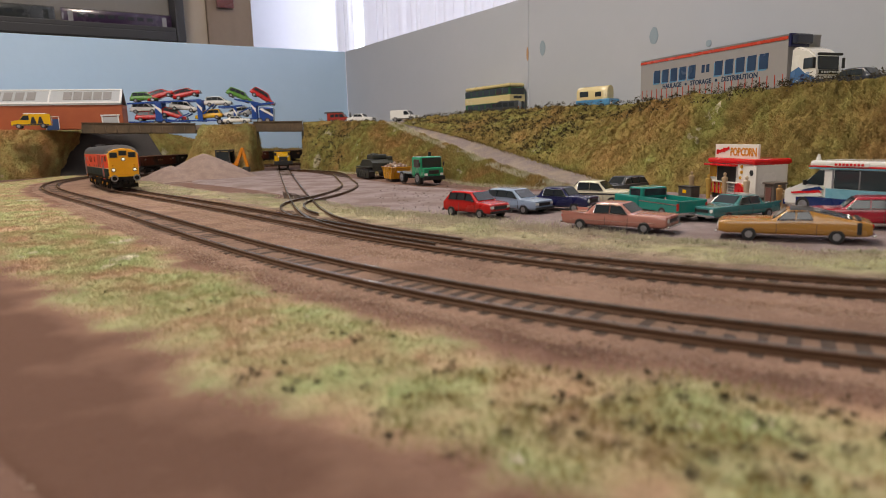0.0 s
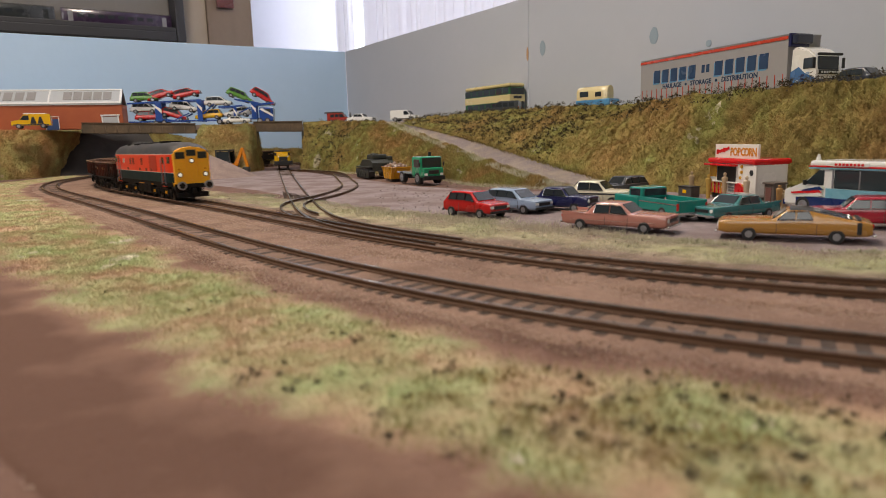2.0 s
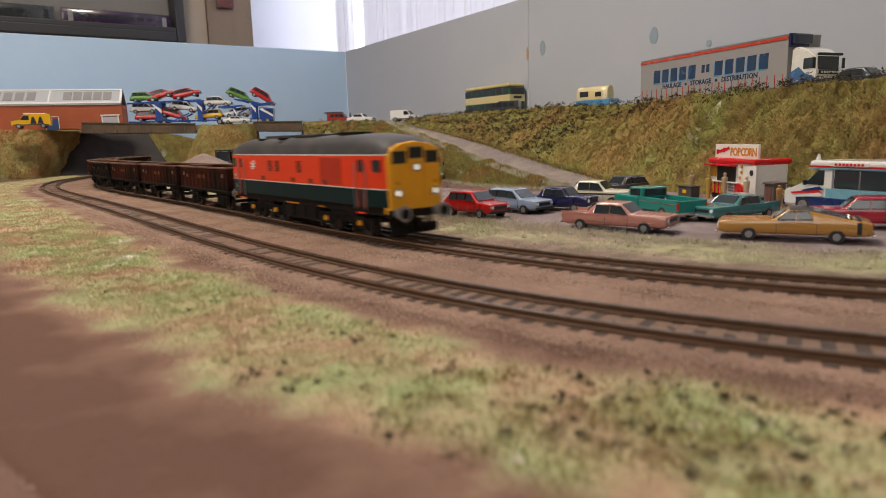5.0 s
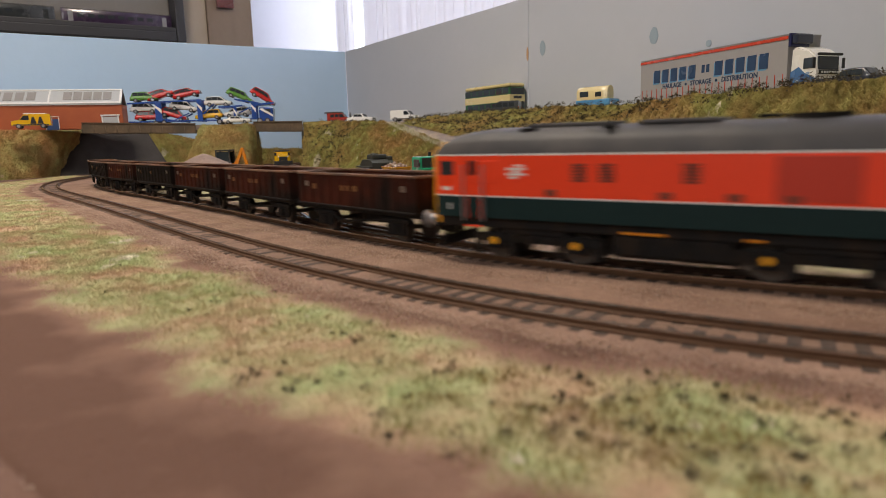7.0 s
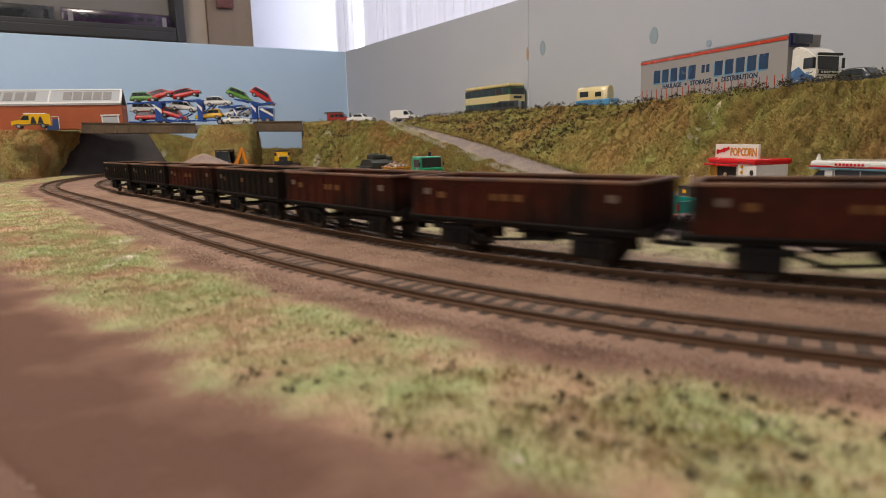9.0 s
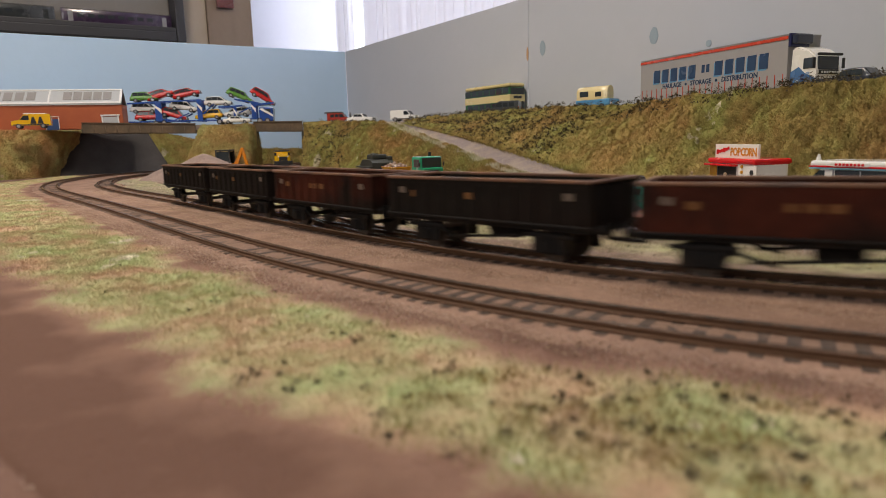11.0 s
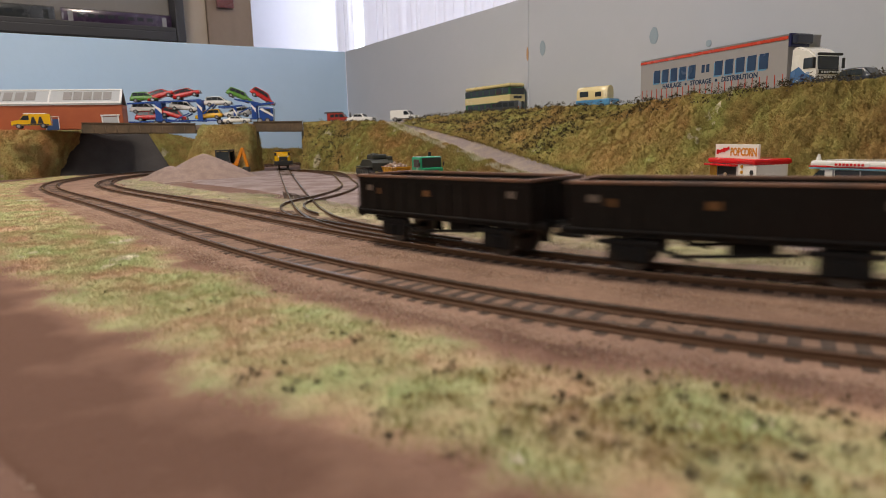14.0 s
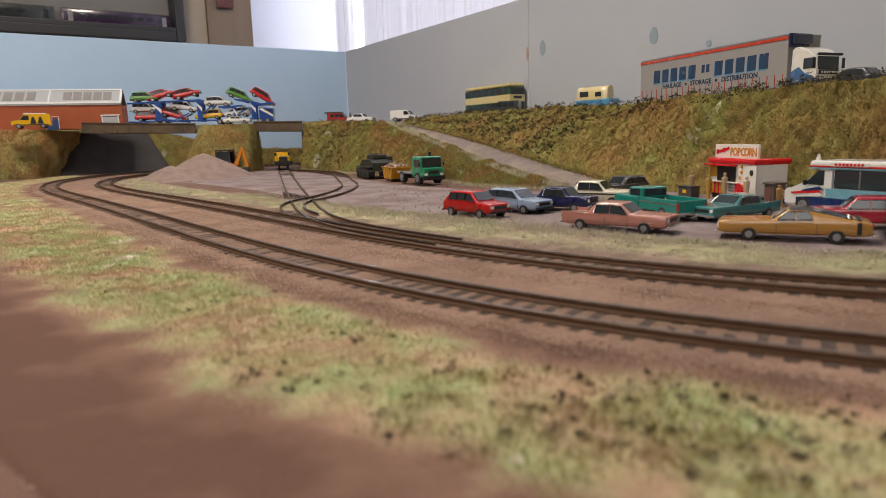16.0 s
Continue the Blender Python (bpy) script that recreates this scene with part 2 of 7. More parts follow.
def verge_mat(name, earth, straw, green, f=16.0):
    """Scatter that thins out towards its edges: bare earth between patches of straw and green."""
    m = bpy.data.materials.new(name)
    m.use_nodes = True
    nt = m.node_tree
    L = nt.links.new
    b = nt.nodes["Principled BSDF"]
    b.inputs["Roughness"].default_value = 0.95
    tc = nt.nodes.new("ShaderNodeTexCoord")
    at_ = nt.nodes.new("ShaderNodeAttribute")
    at_.attribute_name = "cover"
    ns = []
    for sc, dt in ((f, 7), (f * 0.9, 6), (f * 5, 6), (900, 4)):
        n = nt.nodes.new("ShaderNodeTexNoise")
        n.inputs["Scale"].default_value, n.inputs["Detail"].default_value, n.inputs["Roughness"].default_value = sc, dt, 0.62
        L(tc.outputs["Object"], n.inputs["Vector"])
        ns.append(n)
    def mixn(fac, x, y):
        q = nt.nodes.new("ShaderNodeMix")
        q.data_type = "RGBA"
        L(fac, q.inputs[0])
        for k, v in ((6, x), (7, y)):
            if isinstance(v, tuple):
                q.inputs[k].default_value = (*v, 1)
            else:
                L(v, q.inputs[k])
        return q.outputs[2]
    def rng(src, a, c, lo=0.0, hi=1.0):
        r = nt.nodes.new("ShaderNodeMapRange")
        r.inputs[1].default_value, r.inputs[2].default_value, r.inputs[3].default_value, r.inputs[4].default_value = a, c, lo, hi
        L(src, r.inputs[0])
        return r.outputs[0]
    add = nt.nodes.new("ShaderNodeMath")
    add.operation = "ADD"
    L(at_.outputs["Fac"], add.inputs[0])
    L(rng(ns[0].outputs["Fac"], 0.25, 0.75, -0.6, 0.6), add.inputs[1])
    veg = mixn(rng(ns[1].outputs["Fac"], 0.43, 0.57), straw, green)
    col = mixn(rng(add.outputs[0], 0.25, 0.85), earth, veg)
    dark = mixn(rng(ns[2].outputs["Fac"], 0.36, 0.56, 0.62, 0.0), col, (0.10, 0.075, 0.035))
    L(dark, b.inputs["Base Color"])
    bp = nt.nodes.new("ShaderNodeBump")
    bp.inputs["Strength"].default_value, bp.inputs["Distance"].default_value = 0.8, 0.001
    L(ns[3].outputs["Fac"], bp.inputs["Height"])
    L(bp.outputs[0], b.inputs["Normal"])
    return m


PBASE = verge_mat("pale_sandy_scatter", (0.27, 0.19, 0.15), (0.50, 0.42, 0.28), (0.36, 0.35, 0.18), 22.0)


def band(name, L, s0, s1, d0, d1, z, material, label, category, wob=9.0, bumpy=0.6):
    """A strip of scatter beside a track, its edges uneven and sunk in the ground."""
    rows = []
    for s in np.arange(s0, s1, 6.0):
        x, y, a = on_line(L, s)
        e0 = d0 + wob * (noise.noise(Vector((s * 0.022, d0, 0))) + 0.6 * noise.noise(Vector((s * 0.09, d0, 2))))
        e1 = d1 + wob * (noise.noise(Vector((s * 0.022, d1, 5))) + 0.6 * noise.noise(Vector((s * 0.09, d1, 7))))
        rows.append([(x - math.sin(a) * d, y + math.cos(a) * d, zz) for d, zz in [(e0, -4.9)] + [(e0 + (e1 - e0) * u, z - (0.35 if u in (0.06, 0.94) else 0)) for u in (0.06, 0.2, 0.35, 0.5, 0.65, 0.8, 0.94)] + [(e1, -4.9)]])
    ob = sheet(name, rows, material, label=label, category=category, bumpy=bumpy, freq=0.12)
    cov = ob.data.attributes.new("cover", "FLOAT", "POINT")
    cov.data.foreach_set("value", [v for r in rows for v in (0.0, 0.05, 0.5, 0.85, 1.0, 0.85, 0.5, 0.05, 0.0)])
    return ob


VERGE_IN, VERGE_OUT = -33.0, -86.0


def verge_at(s, d):
    """How dense the near verge's scatter lies at a place along and across the near track (-1 to 1), and how high it stands."""
    wob = 9 * noise.noise(Vector((s * 0.018, 0, d * 0.004))) + 5 * noise.noise(Vector((s * 0.06, 3, d * 0.02)))
    out = VERGE_OUT - 13 * min(1.0, max(0.0, (1760 - s) / 130))
    inside = min(VERGE_IN - d + wob, d - out + 0.8 * wob)
    cover = max(-1.0, min(1.0, inside / 17.0))
    lump = noise.noise(Vector((s * 0.035, d * 0.05, 7))) + 0.6 * noise.noise(Vector((s * 0.1, d * 0.12, 2))) + 0.4 * noise.noise(Vector((s * 0.3, d * 0.3, 4)))
    rise = max(0.0, (cover + 1) / 2)
    return cover, -3.3 + 0.5 * rise + 1.9 * max(0.0, cover) * max(-0.25, lump + 0.15) + 0.12 * lump


def near_verge(s0, s1, step):
    bm = bmesh.new()
    lay = bm.verts.layers.float.new("cover")
    prev = None
    for s in np.arange(s0, s1, step):
        x, y, a = on_line(FRONT_LINE, s)
        row = []
        for d in np.arange(-128, -13, 2.25):
            c, z = verge_at(s, d)
            v = bm.verts.new((x - math.sin(a) * d, y + math.cos(a) * d, z if -127 < d < -15.5 else -5.2))
            v[lay] = c
            row.append(v)
        if prev:
            for k in range(len(row) - 1):
                bm.faces.new((prev[k], prev[k + 1], row[k + 1], row[k]))
        prev = row
    ob = part("verge", bm, VBASE, smooth=80)
    return tagged(ob, "hummocky straw, green and rust scatter beside the near track", "verge", "", "structure")


VERGE_COLS = ((0.58, 0.39, 0.27), (0.70, 0.56, 0.40), (0.64, 0.58, 0.38), (0.46, 0.55, 0.27))
VBASE = turf_mat("straw_and_green_scatter", VERGE_COLS, (0.36, 0.25, 0.14), 30.0, wear=0.35)
# bare earth shows through where the scatter thins out
vt = VBASE.node_tree
vb = vt.nodes["Principled BSDF"]
veg = vb.inputs["Base Color"].links[0].from_socket
va, vn, vs_, vr, vp = (vt.nodes.new("ShaderNode" + k) for k in ("Attribute", "TexNoise", "Math", "MapRange", "MapRange"))
va.attribute_name = "cover"
vn.inputs["Scale"].default_value, vn.inputs["Detail"].default_value = 45, 8
vt.links.new(vt.nodes["Texture Coordinate"].outputs["Object"], vn.inputs["Vector"])
vq = vt.nodes.new("ShaderNodeMath")
vq.operation, vq.inputs[1].default_value = "MULTIPLY_ADD", 2.6
vq.inputs[2].default_value = -1.3
vt.links.new(vn.outputs["Fac"], vq.inputs[0])
vs_.operation = "ADD"
vt.links.new(va.outputs["Fac"], vs_.inputs[0])
vt.links.new(vq.outputs[0], vs_.inputs[1])
vr.inputs[1].default_value, vr.inputs[2].default_value = -0.25, 0.55
vt.links.new(vs_.outputs[0], vr.inputs[0])
vp.inputs[1].default_value, vp.inputs[2].default_value = -0.95, -0.15
vt.links.new(vs_.outputs[0], vp.inputs[0])
vm1, vm2 = vt.nodes.new("ShaderNodeMix"), vt.nodes.new("ShaderNodeMix")
vm1.data_type = vm2.data_type = "RGBA"
vm1.inputs[6].default_value, vm1.inputs[7].default_value = (0.165, 0.09, 0.065, 1), (0.28, 0.165, 0.12, 1)
vt.links.new(vp.outputs[0], vm1.inputs[0])
vt.links.new(vr.outputs[0], vm2.inputs[0])
vt.links.new(vm1.outputs[2], vm2.inputs[6])
vt.links.new(veg, vm2.inputs[7])
vt.links.new(vm2.outputs[2], vb.inputs["Base Color"])
near_verge(640, 2150, 4.0)
band("verge", BACK_LINE, 640, 2000, 22, 74, -2.2, PBASE, "pale sandy scatter between the far track and the yard", "verge", 7.0)

# ---- walls of the layout ----
CORNER = Vector((-234, 1698, 0))
WL = Vector((-0.8234, -0.5674, 0))
WR = Vector((0.545, -0.8384, 0))
NL = Vector((0.5674, -0.8234, 0))
NR = Vector((-0.8384, -0.545, 0))
SKYBLUE = mat("pale_blue_board_paint", (0.43, 0.585, 0.775), 0.75, 0, 0.03, 6, 0.15, 120, second=(0.40, 0.56, 0.755), mix=(0.3, 0.7))
GREYBOARD = mat("pale_grey_blue_board_paint", (0.43, 0.455, 0.52), 0.75, 0, 0.03, 6, 0.15, 120, second=(0.405, 0.435, 0.50), mix=(0.3, 0.7))


def slab(name, p, u, n, length, z0, z1, thick, material, label, category="wall", kind="structure"):
    """An upright board: from p along u, its face turned to n, its body behind."""
    bm = bmesh.new()
    a, b = p, p + u * length
    c, d = b - n * thick, a - n * thick
    lo = [bm.verts.new((v.x, v.y, z0)) for v in (a, b, c, d)]
    hi = [bm.verts.new((v.x, v.y, z1)) for v in (a, b, c, d)]
    bm.faces.new(lo)
    bm.faces.new(hi)
    for i in range(4):
        j = (i + 1) % 4
        bm.faces.new((lo[i], lo[j], hi[j], hi[i]))
    bmesh.ops.bevel(bm, geom=list(bm.edges), offset=0.8, segments=1, affect="EDGES")
    ob = new(name, make_mesh(name, bm, material))
    return tagged(ob, label, category, "", kind)


slab("wall_left", CORNER + WL * 0.0, WL, NL, 1500, -60, 270, 12, SKYBLUE, "sky-blue painted backdrop board")
slab("wall_right", CORNER + WR * 0.5 - NR * 0.0, WR, NR, 705, -60, 270.5, 12, GREYBOARD, "grey-blue painted backdrop board with marks")
slab("wall_right", CORNER + WR * 706.2, WR, NR, 1450, -60, 270.5, 12, GREYBOARD, "grey-blue painted backdrop board with marks")


def emb(name, toe, crest, backs, material, label, bumpy=9.5, n_up=22, n_al=22):
    """A bank: from its toe up a bellied face to its crest, and over its flat top to the back line."""
    def fine(seq):
        out = []
        for a, b in zip(seq, seq[1:]):
            for i in range(n_al):
                out.append(Vector(a).lerp(Vector(b), i / n_al))
        out.append(Vector(seq[-1]))
        return out
    T, C = fine(toe), fine(crest)
    B = fine(backs) if backs else None
    rows = []
    for i, (t, c) in enumerate(zip(T, C)):
        row = []
        for k in range(n_up + 1):
            u = k / n_up
            p = t.lerp(c, u)
            p.z = t.z + (c.z - t.z) * (u ** 0.8) + 0.02
            d = noise.noise(p * 0.035) + 0.75 * noise.noise(p * 0.09) + 0.5 * noise.noise(p * 0.2) + 0.3 * noise.noise(p * 0.42)
            f = min(1, u * 4 + 0.15) * (0.45 if k == n_up else 1)
            p = p + Vector((-0.2, -0.65, 0.5)) * d * bumpy * f
            row.append(p)
        if B:
            b = B[i]
            row.append(c.lerp(b, 0.15) + Vector((0, 0, -3)))
            row.append(c.lerp(b, 0.5) + Vector((0, 0, -3)))
            row.append(b)
        rows.append(row)
    bm = bmesh.new()
    V = [[bm.verts.new(p) for p in r] for r in rows]
    for a, b in zip(V, V[1:]):
        for i in range(len(a) - 1):
            bm.faces.new((a[i], a[i + 1], b[i + 1], b[i]))
    ob = new(name, make_mesh(name, bm, material, 80))
    tagged(ob, label, "embankment", "", "structure")
    return [[Vector(p) for p in r[:n_up + 1]] for r in rows]


def wall_pt(s, z):
    p = CORNER + WR * s + NR * 1.0
    return (p.x, p.y, z)


MAIN_TOE = [(-62, 1045, 73), (0, 935, 57), (52, 830, 41), (92, 735, 26), (130, 655, 12), (178, 572, -4), (232, 482, -4), (258, 418, -4), (266, 372, -4), (300, 300, -4), (380, 180, -4), (560, -120, -4)]
MAIN_CREST = [(-43, 1062, 80), (12, 1020, 82), (62, 985, 83), (118, 910, 84), (160, 825, 82), (209, 690, 78), (243, 540, 79), (266, 462, 78), (285, 412, 78), (325, 330, 78), (410, 200, 78), (600, -100, 78)]
MAIN_BACK = [wall_pt(s, 79) for s in (420, 520, 600, 700, 790, 920, 1080, 1180, 1250, 1350, 1500, 1850)]
bank_main = emb("embankment", MAIN_TOE, MAIN_CREST, MAIN_BACK, TURF, "high grassy bank of olive and straw fibres below the upper road")
LOW_TOE = [(-258, 1195, -4), (-185, 1085, -4), (-105, 975, -4), (-52, 885, -4), (8, 785, -4), (36, 690, -4), (75, 640, -4), (120, 602, -4)]
LOW_CREST = [(-255, 1240, 84), (-205, 1225, 85), (-140, 1125, 81), (-75, 1055, 75), (-12, 910, 47), (46, 780, 23), (82, 690, 10), (120, 610, -2)]
LOW_BACK = [(-262, 1640, 84), wall_pt(60, 84), wall_pt(200, 82), wall_pt(420, 78)]
bank_low = emb("embankment", LOW_TOE, LOW_CREST, None, TURF, "low grassy bank beside the ramp")
sheet("road_upper", [[Vector(c) + Vector((0, 0, -2)), Vector(b)] for c, b in zip(LOW_CREST[:4], LOW_BACK)], ROADGREY, label="grey upper road along the backdrop", category="road", sub=4)
RAMP_N = [(-78, 1060, 74.5), (-14, 908, 46.5), (44, 778, 22.5), (80, 688, 9.5), (118, 606, -1.8), (142, 552, -3.5)]
RAMP_F = [(-52, 1075, 77), (5, 938, 57), (57, 835, 41), (96, 738, 26), (134, 658, 12), (182, 574, -3.2)]
sheet("ramp_road", [[a, b] for a, b in zip(RAMP_N, RAMP_F)], ROADGREY, label="grey gritted ramp road climbing the bank", category="road", bumpy=1.0, sub=5, freq=0.1)
LEFT_TOE = [(-1150, 760, -4), (-960, 930, -4), (-815, 1105, -4), (-745, 1195, -4), (-742, 1255, -4), (-752, 1310, -4)]
LEFT_CREST = [(-1180, 800, 86), (-990, 970, 86), (-840, 1145, 85), (-735, 1232, 84), (-712, 1262, 80), (-712, 1310, 80)]
LEFT_BACK = [tuple(CORNER + WL * s + NL * 1 + Vector((0, 0, 86))) for s in (1330, 1010, 760, 640, 580, 560)]
bank_left = emb("embankment", LEFT_TOE, LEFT_CREST, LEFT_BACK, TURF_STRAW, "grassy bank below the factory")
HILL_TOE = [(-432, 1262, -4), (-470, 1225, -4), (-468, 1178, -4), (-440, 1150, -4), (-390, 1145, -4), (-345, 1168, -4), (-344, 1215, -4), (-344, 1262, -4)]
HILL_CREST = [(-425, 1262, 76), (-440, 1235, 82), (-438, 1215, 83), (-425, 1202, 83), (-392, 1200, 84), (-352, 1208, 83), (-350, 1225, 82), (-350, 1262, 76)]
HILL_BACK = [(-392, 1262, 76)] * 2 + [(-392, 1240, 84)] * 4 + [(-392, 1262, 76)] * 2
bank_hill = emb("embankment", HILL_TOE, HILL_CREST, HILL_BACK, TURF_STRAW, "straw-coloured mound between the two bridges", 7.5)
sheet("yard", [[(-346, 1190, -5), (-330, 1200, -2.6), (-296, 1192.5, -2.6), (-262, 1185, -2.6), (-248, 1195, -5)],
    [(-416, 1040, -5), (-400, 1050, -2.6), (-295, 1035, -2.6), (-190, 1020, -2.6), (-176, 1030, -5)],
    [(-346, 890, -5), (-330, 900, -2.4), (-220, 875, -2.4), (-110, 850, -2.4), (-96, 860, -5)],
    [(-206, 710, -5), (-190, 720, -2.4), (-110, 705, -2.4), (-30, 690, -2.4), (-16, 700, -5)],
    [(-111, 550, -5), (-95, 560, -2.4), (-12.5, 572.5, -2.4), (70, 585, -2.4), (84, 595, -5)],
    [(-48, 459, -5), (-32, 469, -2.4), (70, 507.5, -2.4), (180, 560, -2.4), (194, 570, -5)],
    [(4, 392, -5), (20, 402, -2.6), (126, 425, -2.6), (232, 470, -2.6), (246, 480, -5)],
    [(74, 318, -5), (90, 328, -3), (180, 345, -3), (270, 390, -2.8), (284, 400, -5)],
    [(139, 258, -5), (155, 268, -3.2), (240, 260, -3.2), (330, 280, -3.2), (344, 290, -5)],
    [(229, 205, -5), (245, 215, -3.8), (335, 165, -3.8), (430, 140, -3.8), (444, 150, -5)]], YARD, label="grey ash yard and car park surface", category="yard", bumpy=0.5, sub=6, freq=0.06)


# ---- yard tracks ----
def smooth_line(pts, step=3.0):
    P = [Vector((x, y, 0)) for x, y in pts]
    P = [P[0] * 2 - P[1]] + P + [P[-1] * 2 - P[-2]]
    out, s, last = [], 0.0, None
    for i in range(1, len(P) - 2):
        a, b, c, d = P[i - 1:i + 3]
        n = max(2, int((c - b).length / step))
        for k in range(n):
            t = k / n
            p = 0.5 * ((2 * b) + (c - a) * t + (2 * a - 5 * b + 4 * c - d) * t * t + (3 * b - a - 3 * c + d) * t ** 3)
            if last is not None:
                s += (p - last).length
                out.append((s, p.x, p.y, math.atan2(p.y - last.y, p.x - last.x)))
            last = p
    return np.array(out)


SIDING = smooth_line([(-318, 1310), (-290, 1200), (-200, 853), (-136, 610), (-101, 484), (-77, 414), (-52, 368), (-28, 336), (10, 292)])
SPUR = smooth_line([(-262, 1150), (-205, 1080), (-158, 985), (-118, 805), (-101, 716), (-99, 640), (-107, 580), (-117, 540), (-116, 500), (-104, 458), (-88, 425)])
track("siding_track", SIDING, 0, SIDING[-1, 0] - 2, "dull siding rails half sunk in grey ash", 9.5)
track("siding_track", SPUR, 0, SPUR[-1, 0] - 2, "dull curved spur rails half sunk in grey ash", 9.5)

# ---- bridges ----
CONC = mat("weathered_brown_concrete", (0.13, 0.09, 0.055), 0.85, 0, 0.3, 40, 0.3, 500, second=(0.08, 0.06, 0.04), mix=(0.4, 0.65))
DARKSLAB = mat("dark_grey_abutment_card", (0.055, 0.05, 0.05), 0.8, 0, 0.2, 30, 0.2, 300, second=(0.04, 0.037, 0.037), mix=(0.4, 0.65))


def bridge(a, b, label, depth=95):
    br = thing("road_bridge", label, "bridge")
    A, B = Vector(a[:2] + (0,)), Vector(b[:2] + (0,))
    u = (B - A).normalized()
    n = Vector((-u.y, u.x, 0))
    L = (B - A).length
    tops, bots = (a[2], b[2]), (a[3], b[3])

    def beam(name, off, th, m, z_in=0.0, zb=0.0):
        bm = bmesh.new()
        vs = []
        for P, zt, zl in ((A, tops[0], bots[0]), (B, tops[1], bots[1])):
            for o in (off, off + th):
                vs.append([P + n * o + Vector((0, 0, zl + zb)), P + n * o + Vector((0, 0, zt + z_in))])
        r0 = [vs[0][0], vs[1][0], vs[1][1], vs[0][1]]
        r1 = [vs[2][0], vs[3][0], vs[3][1], vs[2][1]]
        loft(bm, [r0, r1])
        return part(name, bm, m, br)
    g = beam("parapet", 0, 4, CONC)
    beam("parapet", depth - 4, 4, CONC)
    beam("deck", 4.2, depth - 8.4, CONC, -5, 8)
    k = int(L / 19)
    for i in range(k + 1):
        p = A.lerp(B, i / k)
        zt, zl = tops[0] + (tops[1] - tops[0]) * i / k, bots[0] + (bots[1] - bots[0]) * i / k
        bm = bmesh.new()
        box(bm, (0, 0, 0), (1.4, 2.0, zt - zl - 5), 0.2)
        ob = part("rib", bm, CONC, g)
        q = p - n * 0.8 + Vector((0, 0, (zt + zl) / 2 - 1.5))
        ob.matrix_local = at(q.x, q.y, q.z, math.degrees(math.atan2(u.y, u.x)))
    bm = bmesh.new()
    vs = [P + n * o + Vector((0, 0, zz)) for P, zz in ((A, tops[0]), (B, tops[1])) for o in (-1.5, 5)]
    loft(bm, [[vs[0], vs[1], vs[1] + Vector((0, 0, 1.6)), vs[0] + Vector((0, 0, 1.6))], [vs[2], vs[3], vs[3] + Vector((0, 0, 1.6)), vs[2] + Vector((0, 0, 1.6))]])
    part("coping", bm, CONC, g)
    return br, A, B, u, n


BR1 = bridge((-641, 1180, 92, 74.5), (-451, 1215, 86, 70), "brown weathered concrete road bridge over the main tracks", 90)
BR2 = bridge((-350.5, 1240, 87, 70.5), (-262, 1258, 86, 68), "brown weathered concrete road bridge over the siding", 66)
PIL = mat("dark_pier_card", (0.05, 0.06, 0.06), 0.7, 0, 0.2, 60)
for x, y in ((-348.5, 1245), (-263.5, 1263)):
    bm = bmesh.new()
    box(bm, (x, y + 6, 33), (4.5, 14, 74), 0.5)
    tagged(part("bridge_pier", bm, PIL), "dark upright pier below the siding bridge", "pier")
# road on the mound between the bridges and leading to the bank
bm = bmesh.new()
for pts in (((-452, 1219), (-350, 1243), (-352, 1305), (-466, 1306)), ((-262, 1262), (-225, 1262), (-225, 1330), (-275, 1330))):
    vs = [bm.verts.new((x, y, z)) for z in (76, 84.5) for x, y in pts]
    bm.faces.new(vs[:4]); bm.faces.new(vs[4:])
    for i in range(4):
        j = (i + 1) % 4
        bm.faces.new((vs[i], vs[j], vs[4 + j], vs[4 + i]))
tagged(part("road_link", bm, ROADGREY), "grey road surface between the bridges", "road", "", "structure")


def wl_pt(u, off, z):
    p = CORNER + WL * u + NL * off
    return (p.x, p.y, z)


bm = bmesh.new()
loft(bm, [[wl_pt(690, 62, -4), wl_pt(455, 62, -4), wl_pt(455, 4, -4), wl_pt(690, 4, -4)], [wl_pt(640, 32, 80), wl_pt(492, 32, 80), wl_pt(492, 4, 80), wl_pt(640, 4, 80)]])
tagged(part("abutment", bm, DARKSLAB), "dark grey sloping abutment below the road bridge", "abutment", "", "structure")
FARB_T = [wl_pt(470, 50, -4), wl_pt(420, 46, -4), wl_pt(350, 34, -4), wl_pt(250, 28, -4), wl_pt(150, 26, -4), wl_pt(40, 26, -4)]
FARB_C = [wl_pt(490, 12, 84), wl_pt(425, 10, 70), wl_pt(340, 8, 50), wl_pt(250, 6, 36), wl_pt(150, 6, 33), wl_pt(40, 6, 30)]
bank_far = emb("embankment", FARB_T, FARB_C, None, TURF, "low hedge bank at the foot of the backdrop", 5.0)

# ---- gravel heap ----
GRAVEL = mat("pinkish_gravel", (0.30, 0.22, 0.19), 0.95, 0, 0.5, 80, 1.0, 1200, second=(0.24, 0.175, 0.155), mix=(0.4, 0.65))


